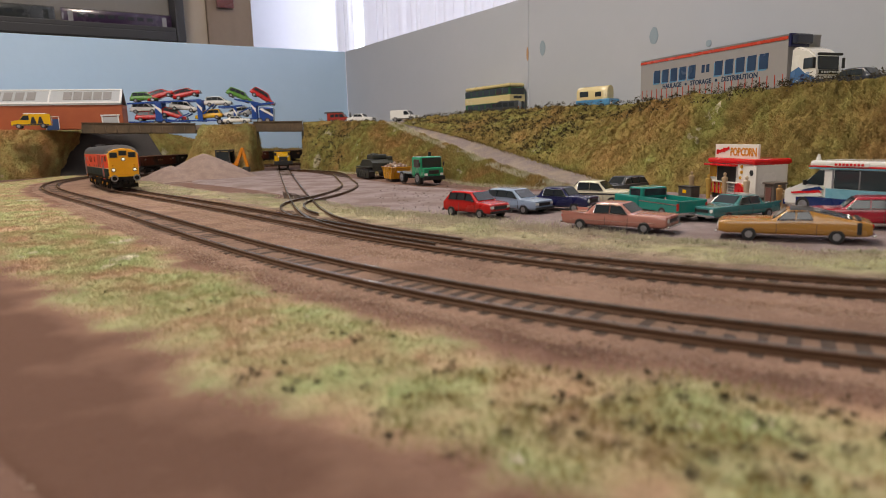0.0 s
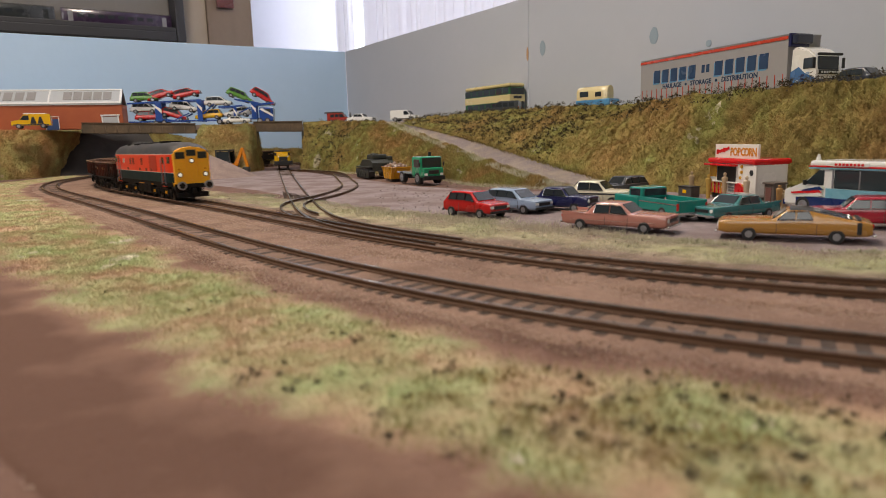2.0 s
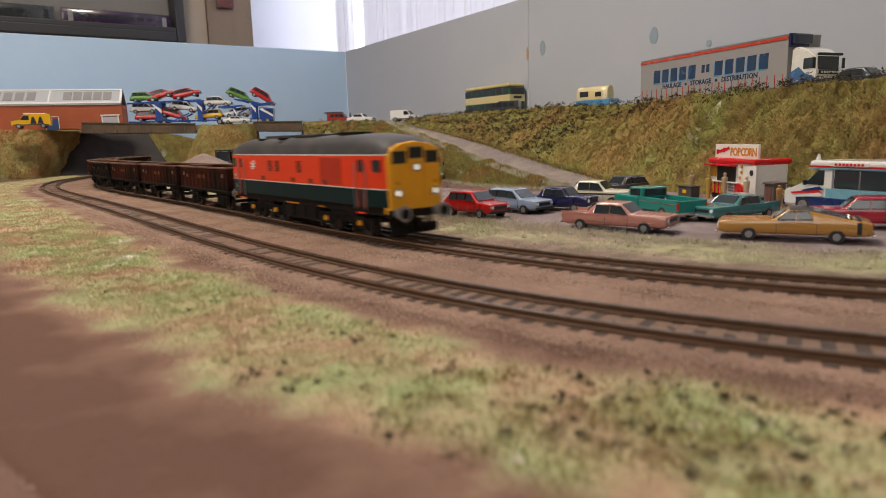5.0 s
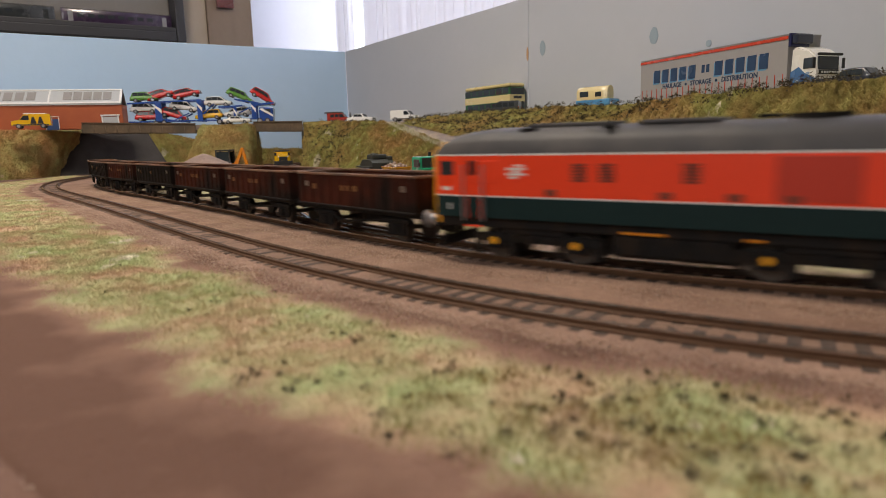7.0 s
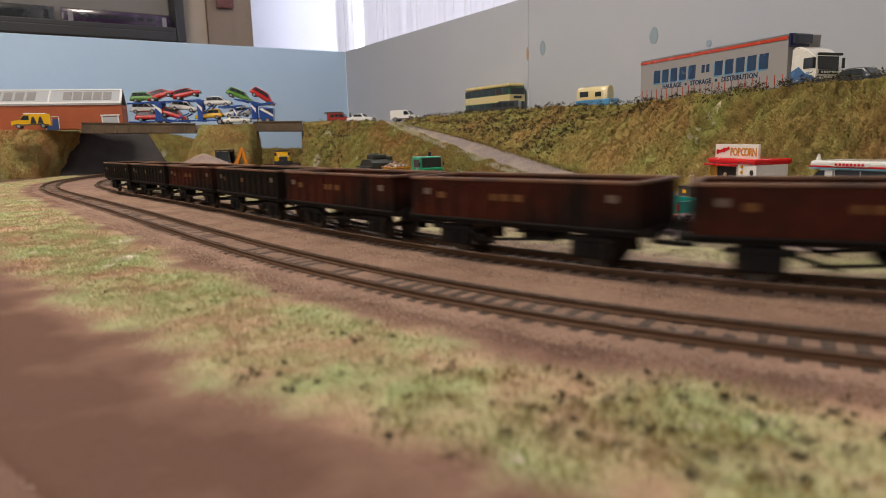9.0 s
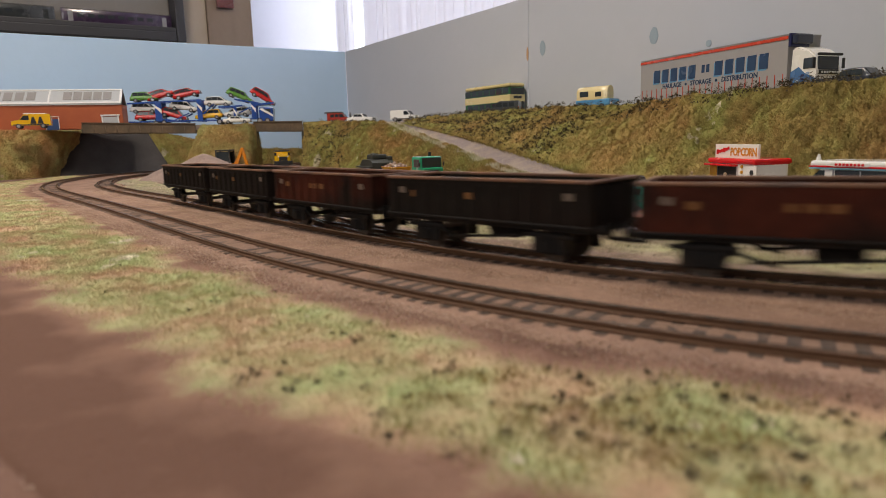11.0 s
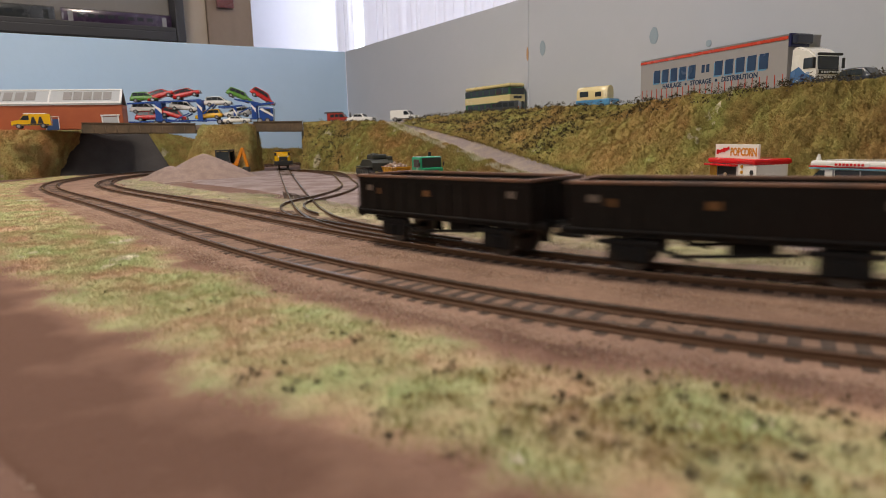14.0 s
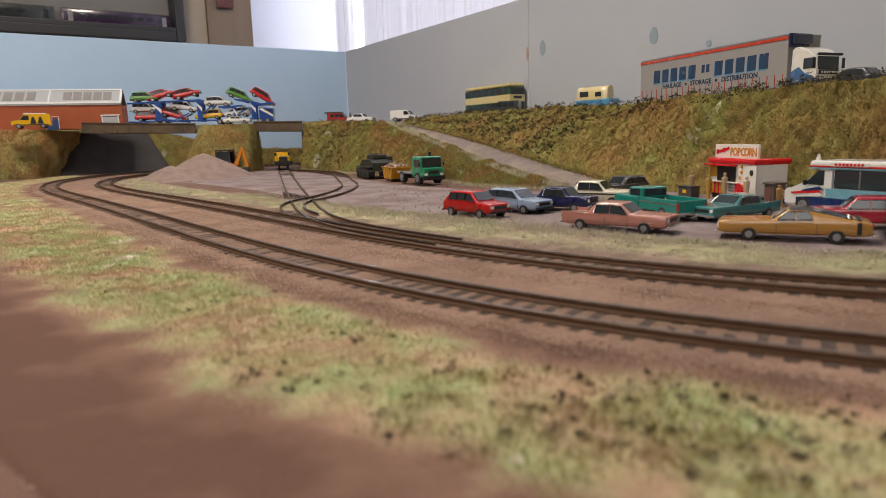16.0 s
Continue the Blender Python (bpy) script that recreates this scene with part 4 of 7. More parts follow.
    for sy in (-1, 1):
        bm = bmesh.new()
        if chrome:
            cyl(bm, (X(0.008), sy * W * 0.37, zn * H * 0.80), 0.075 * H, 1.2 * k, "X", 14)
        else:
            box(bm, (X(0.010), sy * W * 0.37, zn * H * 0.82), (1.0 * k, W * 0.15, 0.10 * H), 0.2 * k)
        part("headlight", bm, LAMP, t, "clear headlight")
        bm = bmesh.new()
        box(bm, (X(0.992), sy * W * 0.38, zt * H * 0.80), (1.0 * k, W * 0.14, 0.11 * H), 0.2 * k)
        part("tail_light", bm, REDLENS, t, "red tail light")
        if fins:
            bm = bmesh.new()
            prism(bm, [(X(0.62), zt * H * 0.9), (X(0.97), zt * H * 0.88), (X(1.0), zt * H * 1.10), (X(0.92), zt * H * 1.10)], sy * W * 0.44, sy * W * 0.49)
            part("tail_fin", bm, colour, body)
        bm = bmesh.new()
        box(bm, (X(0.5), sy * (W / 2 - 0.02), zf + 0.36 * (zb * H)), (L * 0.80, 0.3, 0.22 * k), 0.05)
        part("side_trim", bm, bmat if style == "yank" else colour, body)
        for us in (a + 0.03, (a + d) / 2 + 0.02):
            bm = bmesh.new()
            box(bm, (X(us), sy * (W / 2 - 0.12 * k), zf + 0.46 * (zb * H - zf)), (0.28 * k, 0.4 * k, 0.62 * (zb * H - zf)))
            part("door_seam", bm, BLACK, body)
        bm = bmesh.new()
        box(bm, (X(a + 0.07), sy * (W / 2 + 0.5 * k), zb * H * 1.04), (1.1 * k, 1.6 * k, 1.1 * k), 0.25 * k)
        part("door_mirror", bm, BLACK, body)
    return t


def side_wheels(t, xs, W, r, w, k=1):
    for x in xs:
        for sy in (-1, 1):
            wheel(t, x, sy * (W / 2 - w / 2 + 0.2), r, w)


def bx(t, name, c, s, m, label="", bevel=0.3, parent=None):
    bm = bmesh.new()
    box(bm, c, s, bevel)
    return part(name, bm, m, parent or t, label)


def van(name, label, m, L, W, H, colour, k=1.0, windows=False, category="van"):
    t = thing(name, label, category, m)
    L, W, H = L * k, W * k, H * k
    h = L / 2
    prof = [(h, 0.22 * H), (h, 0.46 * H), (h - 0.04 * L, 0.53 * H), (h - 0.20 * L, 0.60 * H), (h - 0.33 * L, 0.96 * H), (h - 0.40 * L, H), (-h + 0.03 * L, H), (-h, 0.93 * H), (-h, 0.2 * H)]
    bm = bmesh.new()
    ks = (0.90, 1.0, 1.0, 0.90)
    ys = (-W / 2, -W / 2 + 1.2 * k, W / 2 - 1.2 * k, W / 2)
    loft(bm, [[(x, y, 0.6 * H + (z - 0.6 * H) * (1 if f == 1 else 0.96)) for x, z in prof] for y, f in zip(ys, ks)])
    body = part("body", bm, colour, t, "", 30)
    for sy in (-1, 1):
        y = sy * (W / 2 + 0.05)
        bm = bmesh.new()
        prism(bm, [(h - 0.22 * L, 0.60 * H), (h - 0.33 * L, 0.90 * H), (h - 0.46 * L, 0.90 * H), (h - 0.46 * L, 0.58 * H)], y - 0.25, y + 0.25)
        part("side_window", bm, GLASS, body)
        if windows:
            for i in range(2):
                bx(t, "side_window", (h - (0.57 + i * 0.2) * L, y, 0.75 * H), (0.17 * L, 0.5, 0.28 * H), GLASS, parent=body)
        bx(t, "headlight", (h - 0.01 * L, sy * W * 0.38, 0.46 * H), (1.2 * k, W * 0.16, 0.10 * H), LAMP)
        bx(t, "tail_light", (-h, sy * W * 0.44, 0.5 * H), (0.8 * k, W * 0.08, 0.2 * H), REDLENS)
        bx(t, "lower_trim", (0, y, 0.26 * H), (L * 0.9, 0.5, 0.07 * H), BLACK, parent=body)
    a, b = Vector((h - 0.205 * L, 0, 0.615 * H)), Vector((h - 0.325 * L, 0, 0.945 * H))
    bm = bmesh.new()
    vs = [bm.verts.new(p) for p in ((a.x + 0.4, -W * 0.43, a.z), (a.x + 0.4, W * 0.43, a.z), (b.x + 0.4, W * 0.40, b.z), (b.x + 0.4, -W * 0.40, b.z))]
    v2 = [bm.verts.new(v.co + Vector((-0.8, 0, -0.4))) for v in vs]
    loft_f = [bm.faces.new(vs)] + [bm.faces.new((vs[i], v2[i], v2[(i + 1) % 4], vs[(i + 1) % 4])) for i in range(4)]
    part("windscreen", bm, GLASS, body)
    bx(t, "front_bumper", (h, 0, 0.26 * H), (1.4 * k, W * 0.95, 0.13 * H), BLACK)
    side_wheels(t, (h - 0.18 * L, -h + 0.2 * L), W, 4.1 * k, 3.4 * k)
    return t


RED = paint("bright_red", (0.48, 0.012, 0.012))
PINK = paint("dusty_pink", (0.46, 0.20, 0.16))
TEAL = paint("teal", (0.015, 0.23, 0.19))
TURQ = paint("turquoise", (0.05, 0.20, 0.20))
PALEB = paint("pale_blue_grey", (0.28, 0.36, 0.50))
NAVYB = paint("deep_navy", (0.014, 0.016, 0.075))
CREAMP = paint("cream", (0.68, 0.62, 0.46))
GOLD = paint("gold_bronze", (0.42, 0.21, 0.045))
GREEN = paint("apple_green", (0.09, 0.25, 0.03))
SILVER = paint("silver_white", (0.60, 0.60, 0.60))
YELLOW = paint("yellow", (0.72, 0.42, 0.01))
CRIMSON = paint("crimson", (0.36, 0.012, 0.03))
DKGREY = paint("dark_grey", (0.05, 0.055, 0.065))
BLUE = paint("transporter_blue", (0.012, 0.06, 0.30))
KY = 0.86
ZY = -2.4
GP = "cars in the car park"
car("hatchback_car", "bright red hatchback car with dark windows on the ash", at(22, 414, ZY, -50), "hatch", 52, 22, 18.8, RED, KY, group=GP, chrome=False)
car("saloon_car", "pale blue-grey saloon car on the ash", at(50, 432, ZY, -48), "hatch", 57, 22.5, 18.0, PALEB, KY, group=GP, chrome=False, glass=CLEAR)
car("saloon_car", "deep navy saloon car with chrome bumper", at(81, 432, ZY, -40), "classic", 54, 21.5, 18.4, NAVYB, KY, group=GP)
cc = car("saloon_car", "cream two-door saloon car with a dark side stripe", at(110, 458, ZY, -34), "classic", 55, 21.5, 19.0, CREAMP, 0.92, group=GP)
for sy in (-1, 1):
    bx(cc, "side_stripe", (-1, sy * 9.95, 8.6), (42, 0.5, 1.0), BLACK, "dark side stripe", 0.1)
car("saloon_car", "dusty pink finned limousine with chrome bumper", at(93, 337, ZY, -38), "yank", 74, 26, 18.6, PINK, 0.78, group=GP, fins=True, glass=CLEAR)
car("saloon_car", "turquoise finned saloon car with a pale roof", at(168, 368, ZY, 205), "yank", 70, 26, 18.0, TURQ, 0.76, group=GP, fins=True, glass=CLEAR, vinyl=paint("pale_turquoise", (0.35, 0.45, 0.46)))
mc = car("muscle_car", "gold fastback muscle car with a dark vinyl roof", at(161, 294, ZY, 152), "fast", 72, 25.5, 16.4, GOLD, KY, group=GP, vinyl=paint("vinyl_black", (0.03, 0.035, 0.045), 0.5), glass=CLEAR, wb=0.56)
for sy in (-1, 1):
    bx(mc, "tail_stripe", (-25.5, sy * 10.5, 6.4), (1.8, 1.2, 5.4), BLACK, "black tail stripe", 0.2)
bx(mc, "tail_stripe", (-25.5, 0, 9.75), (1.8, 19, 0.7), BLACK, "black tail stripe", 0.2)
car("estate_car", "crimson estate car with a cream bonnet", at(211, 320, ZY, 152), "estate", 62, 24, 19.5, CRIMSON, 0.8, group=GP)
car("off_road_car", "black open four-wheel-drive car", at(146, 520, ZY, -150), "estate", 50, 22, 18.5, DKGREY, KY, group=GP)


def pickup_truck():
    t = thing("pickup_truck", "teal flat-sided pickup truck with an open load bed", "pickup truck", at(130, 392, ZY, 108) @ Matrix.Diagonal((0.8, 0.84, 0.84, 1)), GP)
    bx(t, "body", (20, 0, 9.5), (32, 24, 9.0), TEAL, "", 1.2)
    b = bx(t, "cab", (9, 0, 16), (18, 21.5, 8.5), TEAL, "", 1.6)
    for sy in (-1, 1):
        bx(t, "side_window", (9, sy * 10.7, 16.6), (13, 0.5, 5.0), GLASS, parent=b)
        bx(t, "bed_side", (-20, sy * 11.6, 9.6), (44, 1.6, 8.8), TEAL, "", 0.4)
        bx(t, "side_trim", (-20, sy * 12.5, 11.0), (44, 0.4, 0.7), CHROME)
        bx(t, "tail_light", (-42, sy * 11.4, 9.5), (0.8, 1.8, 5), REDLENS)
        bx(t, "headlight", (36.2, sy * 8.5, 10.5), (0.8, 3.6, 3.0), LAMP)
    bx(t, "windscreen", (18.2, 0, 16.6), (0.6, 18.5, 5.2), CLEAR, parent=b)
    bx(t, "rear_window", (-0.2, 0, 16.6), (0.6, 18, 5.0), CLEAR, parent=b)
    bx(t, "bed_floor", (-20, 0, 6.6), (44, 22, 1.2), paint("dark_teal_bed", (0.03, 0.09, 0.09)))
    bx(t, "tailgate", (-41.6, 0, 9.4), (1.4, 23.6, 8.2), TEAL, "", 0.4)
    bx(t, "rear_bumper", (-43, 0, 5.0), (1.6, 24, 1.8), CHROME, "chrome bumper")
    bx(t, "chassis", (-2, 0, 4.4), (74, 18, 2.6), BLACK)
    side_wheels(t, (24, -26), 24.5, 4.2, 3.4)
    return t


pickup_truck()

# ---- popcorn kiosk ----
KRED = paint("kiosk_red", (0.62, 0.012, 0.016))
KWHITE = paint("kiosk_white", (0.83, 0.80, 0.75))


def text_obj(name, s, size, m, parent, matrix, label="", extrude=0.12, shear=0.0):
    c = bpy.data.curves.new(name, "FONT")
    c.body, c.size, c.extrude, c.align_x, c.align_y, c.shear = s, size * MM, extrude * MM, "CENTER", "CENTER", shear
    c.resolution_u, c.offset = 2, 0.025 * size * MM
    tmp = new("t", c)
    me = bpy.data.meshes.new_from_object(tmp.evaluated_get(bpy.context.evaluated_depsgraph_get()))
    bpy.data.objects.remove(tmp)
    me.materials.clear()
    me.materials.append(m)
    ob = new(name, me)
    ob.parent = parent
    ob.matrix_local = matrix
    if label:
        ob["label"] = label
    return ob


UP = Euler((radians(90), 0, 0)).to_matrix().to_4x4()


def kiosk():
    # front side along +x, its face towards -y
    t = thing("popcorn_kiosk", "white and red popcorn kiosk with a sign and striped counter", "kiosk", at(202.5, 488, ZY, -82) @ Matrix.Diagonal((0.84, 1, 0.96, 1)))
    L, D, H = 66, 25, 28.5
    b = bx(t, "body", (L / 2, D / 2, H / 2 + 2), (L, D, H - 4), KWHITE, "", 2.0)
    bx(t, "roof", (L / 2, D / 2, H + 0.6), (L + 3, D + 3, 4.2), KRED, "red rounded roof", 1.7)
    bx(t, "skirt", (L / 2, D / 2, 2), (L - 4, D - 4, 4), BLACK, "dark base")
    h = bx(t, "serving_hatch", (27, 0.2, 19.8), (27, 1.6, 11.5), mat("hatch_dark", (0.015, 0.012, 0.012), 0.6), "dark open serving hatch", 0.2)
    bx(t, "hatch_awning", (22, -2.6, 26.2), (42, 5.5, 1.4), KRED, "red awning flap", 0.4)
    bx(t, "counter", (27, -1.2, 13.6), (36, 3.2, 0.9), KWHITE)
    STRY = paint("stripe_yellow", (0.62, 0.32, 0.03))
    for i in range(17):
        if 7 < i < 12:
            continue
        bx(t, "counter_stripe", (4 + i * 3.1, -0.35, 8.6), (1.5, 0.8, 8.6), STRY if i % 2 else KRED, "", 0.1)
    bx(t, "poster", (7, -0.35, 21), (10, 0.7, 8.5), STRY, "yellow menu poster", 0.1)
    for i in range(9):
        bx(t, "poster_row", (33 + (i % 3) * 3.4, -0.4, 7.6 + i // 3 * 2.2), (2.6, 0.8, 1.5), RIM, "", 0.1)
    bm = bmesh.new()
    cyl(bm, (47, -0.8, 8.6), 5.0, 1.4, "Y", 28)
    part("red_disc", bm, KRED, t, "round red sign", 40)
    for z in (17.5, 21.5, 25.5):
        bm = bmesh.new()
        cyl(bm, (47.5 + (z > 20) * 1.5, -0.5, z), 1.2, 0.8, "Y", 14)
        part("round_picture", bm, STRY, t)
    bx(t, "door", (62, -0.3, 15), (13, 0.6, 23), KWHITE, "white door", 0.2)
    bm = bmesh.new()
    cyl(bm, (63, -0.7, 21.5), 2.1, 0.8, "Y", 18)
    part("porthole", bm, GLASS, t, "dark porthole", 40)
    s = bx(t, "roof_sign", (29, 6, 36), (62, 1.6, 10.5), KWHITE, "white roof sign board", 0.25)
    for i, ch in enumerate("POPCORN"):
        text_obj("letter", ch, 8.2, paint("sign_orange", (0.62, 0.26, 0.03)), s, at(23.5 + i * 5.3, 5.0, 35.4) @ UP, "orange letter", 0.15)
    for i, (x, z, w) in enumerate(((2, 35.4, 3), (5.5, 35.8, 2.4), (8.5, 36.2, 2.4), (12, 36.8, 3.2), (15.5, 37.4, 2.4), (18.5, 38.2, 2.4))):
        bm = bmesh.new()
        box(bm, (x, 5.0, z), (w, 0.5, 3.6 if i in (0, 3) else 2.4), 0.1)
        part("script_bar", bm, KRED, s, "red script bar")
    for x in (12, 48):
        bx(t, "sign_post", (x, 7, 32), (1.4, 1.4, 2.5), KWHITE)
    return t


kiosk()


def cabinet(nm, label, x, y, heading, s, top, m):
    t = thing(nm, label, "cabinet", at(x, y, ZY, heading))
    bx(t, "body", (0, 0, s[2] / 2), s, m, "", 0.4)
    bx(t, "lid", (0, 0, s[2] + 0.7), (s[0] + 2, s[1] + 2, 1.4), top, "", 0.4)
    bx(t, "front_panel", (0, -s[1] / 2 - 0.2, s[2] / 2), (s[0] * 0.55, 0.6, s[2] * 0.7), paint("maroon_panel", (0.13, 0.05, 0.04)), "", 0.1)
    return t


CABBROWN = mat("cabinet_brown_grey", (0.11, 0.085, 0.07), 0.6, 0, 0.15, 60)
cabinet("drinks_cabinet", "brown-grey drinks cabinet beside the kiosk", 218, 421, -78, (9, 9, 14), CABBROWN, CABBROWN)
gen = thing("generator_box", "dark grey generator box with a yellow panel", "generator", at(189, 492, ZY, -70) @ Matrix.Diagonal((0.68, 0.68, 0.66, 1)))
bx(gen, "body", (0, 0, 6.5), (21, 12, 11), mat("gen_grey", (0.07, 0.062, 0.055), 0.6, 0, 0.2, 60), "", 0.8)
bx(gen, "lid", (0, 0, 12.4), (22, 13, 1.0), BLACK, "", 0.3)
bx(gen, "yellow_panel", (0, -6.2, 7), (5.5, 0.6, 4), YELLOW, "yellow warning panel", 0.1)
bx(gen, "skid", (0, 0, 0.6), (20, 11, 1.2), BLACK)


def ice_cream_van():
    t = thing("ice_cream_van", "white and blue ice cream van with red stripes", "ice cream van", at(238, 364, ZY, 112))
    L, W, H = 80, 27, 31.5
    h = L / 2
    W2 = paint("van_white", (0.74, 0.73, 0.70))
    LB = paint("van_pale_blue", (0.18, 0.40, 0.50))
    DB = paint("van_dark_blue", (0.015, 0.03, 0.13))
    prof = [(h, 4), (h, 12), (h - 3, 14.5), (h - 15, 17.5), (h - 24, 27), (-h, 27), (-h, 4)]
    bm = bmesh.new()
    loft(bm, [[(x, y, z) for x, z in prof] for y in (-W / 2, W / 2)])
    bmesh.ops.bevel(bm, geom=list(bm.edges), offset=1.0, segments=2, affect="EDGES")
    b = part("body", bm, W2, t, "", 35)
    bx(t, "roof", (-9, 0, 28.8), (64, 28.5, 4.2), W2, "white raised roof", 1.6)
    bx(t, "roof_stripe", (-9, 0, 27.6), (64.4, 28.9, 0.9), KRED, "red roof stripe", 0.2)
    bx(t, "roof_stripe", (-9, 0, 26.5), (64.2, 28.7, 0.8), LB, "", 0.2)
    bm = bmesh.new()
    cyl(bm, (h - 18, 8, 32.6), 1.5, 3.6, "Z", 12, 0.6)
    part("roof_horn", bm, W2, t)
    for sy in (-1, 1):
        y = sy * (W / 2 + 0.1)
        bm = bmesh.new()
        prism(bm, [(h - 14, 17.2), (h - 23.5, 25.4), (h - 26.5, 25.4), (h - 26.5, 16.6)], y - 0.3, y + 0.3)
        part("cab_window", bm, GLASS, b)
        bx(t, "lower_panel", (-4, y, 7.0), (70, 0.7, 5.6), DB, "dark blue lower side", 0.2)
        bx(t, "side_panel", (-14, y, 12.4), (52, 0.7, 5.6), LB, "pale blue side panel", 0.2)
        bx(t, "serving_window", (-8, y, 20.6), (30, 0.8, 10.4), CLEAR, "large serving window", 0.2)
        for x in (-24, -8, 8):
            bx(t, "window_post", (x, y * 1.01, 20.6), (0.9, 0.9, 10.6), RIM)
        for i, (x, z, w, m) in enumerate(((24, 12.5, 20, KRED), (22, 10.6, 18, W2), (20, 14.2, 14, DB), (-28, 17, 10, KRED))):
            bm = bmesh.new()
            prism(bm, [(x - w / 2, z), (x + w / 2, z - 1.6), (x + w / 2, z - 0.6), (x - w / 2 + 3, z + 1.8)], y + sy * 0.3 - 0.15, y + sy * 0.3 + 0.25)
            part("swoosh_stripe", bm, m, b)
        bx(t, "name_board", (-2, y, 28.9), (22, 2.4, 2.2), W2, "", 0.2)
        for i in range(8):
            bx(t, "name_bar", (-9.6 + i * 2.2, y + sy * 1.2, 28.9), (1.5, 0.5, 1.4), KRED, "", 0.05)
        bx(t, "mirror", (h - 15, y + sy * 1.0, 18), (1.4, 2.0, 3.0), BLACK, "", 0.3)
        bx(t, "headlight", (h - 0.6, sy * 10, 11.5), (1.4, 4, 2.6), LAMP)
    a = bmesh.new()
    vs = [a.verts.new(p) for p in ((h - 14.6, -11.5, 18), (h - 14.6, 11.5, 18), (h - 23.2, 11, 26.2), (h - 23.2, -11, 26.2))]
    v2 = [a.verts.new(v.co + Vector((-0.6, 0, -0.6))) for v in vs]
    a.faces.new(vs)
    for i in range(4):
        a.faces.new((vs[i], v2[i], v2[(i + 1) % 4], vs[(i + 1) % 4]))
    part("windscreen", a, GLASS, b)
    bx(t, "front_bumper", (h, 0, 5.5), (1.6, 26, 3.4), DB, "", 0.5)
    side_wheels(t, (h - 14, -h + 16), W + 0.6, 4.6, 3.6)
    return t


ice_cream_van()


# ---- model figures: plain shapes ----
def figure(x, y, z, h, m, lean=0, label="small plain painted model figure"):
    bm = bmesh.new()
    prof = [(1.5, 0), (1.3, 0.06), (1.35, 0.3), (1.7, 0.5), (1.6, 0.6), (2.1, 0.78), (1.9, 0.82), (0.7, 0.855), (0.65, 0.87), (1.05, 0.90), (1.05, 0.96), (0.4, 1.0)]
    loft(bm, [[(math.cos(a) * r * 1.15, math.sin(a) * r * 0.75, f * h) for a in [k * math.pi / 5 for k in range(10)]] for r, f in prof])
    ob = part("model_figure", bm, m, smooth=50)
    ob.matrix_world = at(x, y, z, lean * 37, lean)
    return tagged(ob, label, "figure", "painted model figures")


FY, FT, FW = paint("figure_mustard", (0.45, 0.28, 0.05), 0.6), paint("figure_tan", (0.42, 0.30, 0.17), 0.6), paint("figure_pale", (0.55, 0.43, 0.30), 0.6)
FO, FG = paint("figure_ochre", (0.34, 0.18, 0.05), 0.6), paint("figure_white_green", (0.45, 0.50, 0.42), 0.6)
for x, y, h, m in ((195, 503, 19, FT), (198, 478, 18, FY), (203, 462, 20, FT), (205, 433, 19, FW), (209, 398, 13, FO), (213, 400, 12, FT), (222, 372, 20, FG), (231, 352, 17, FO), (126, 410, 12, FY)):
    figure(x, y, ZY + (2.5 if h == 13 else 0), h, m)

# ---- vehicles in the yard ----
def flat_truck():
    t = thing("flatbed_truck", "green short-cab flatbed truck on the ash", "truck", at(-24, 742, ZY, -62))
    G2 = paint("truck_green", (0.02, 0.26, 0.13))
    cab = bx(t, "cab", (18, 0, 19), (24, 27, 23), G2, "", 2.2)
    bx(t, "bonnet", (31, 0, 13.5), (8, 25, 10), G2, "", 1.6)
    bx(t, "windscreen", (30.2, 0, 23.5), (0.8, 23, 11), CLEAR, parent=cab)
    for sy in (-1, 1):
        bx(t, "side_window", (20, sy * 13.6, 23), (13, 0.6, 8.5), GLASS, parent=cab)
        bx(t, "headlight", (35.2, sy * 9.5, 11.0), (0.8, 4, 2.6), LAMP)
        bx(t, "mirror", (30, sy * 15, 22), (1.2, 2, 4.5), BLACK)
    bx(t, "grille", (35.2, 0, 13.5), (0.8, 13, 4), BLACK)
    bx(t, "bumper", (35.4, 0, 7), (2, 27, 4.4), BLACK, "", 0.5)
    bx(t, "exhaust_stack", (4.5, 11, 24), (3, 3, 22), BLACK, "", 0.6)
    bx(t, "flat_bed", (-14, 0, 12), (38, 27, 2), paint("bed_grey", (0.3, 0.33, 0.32)), "", 0.3)
    bx(t, "chassis", (0, 0, 7.5), (64, 14, 4), BLACK)
    side_wheels(t, (21, -20), 27, 6.6, 5)


flat_truck()


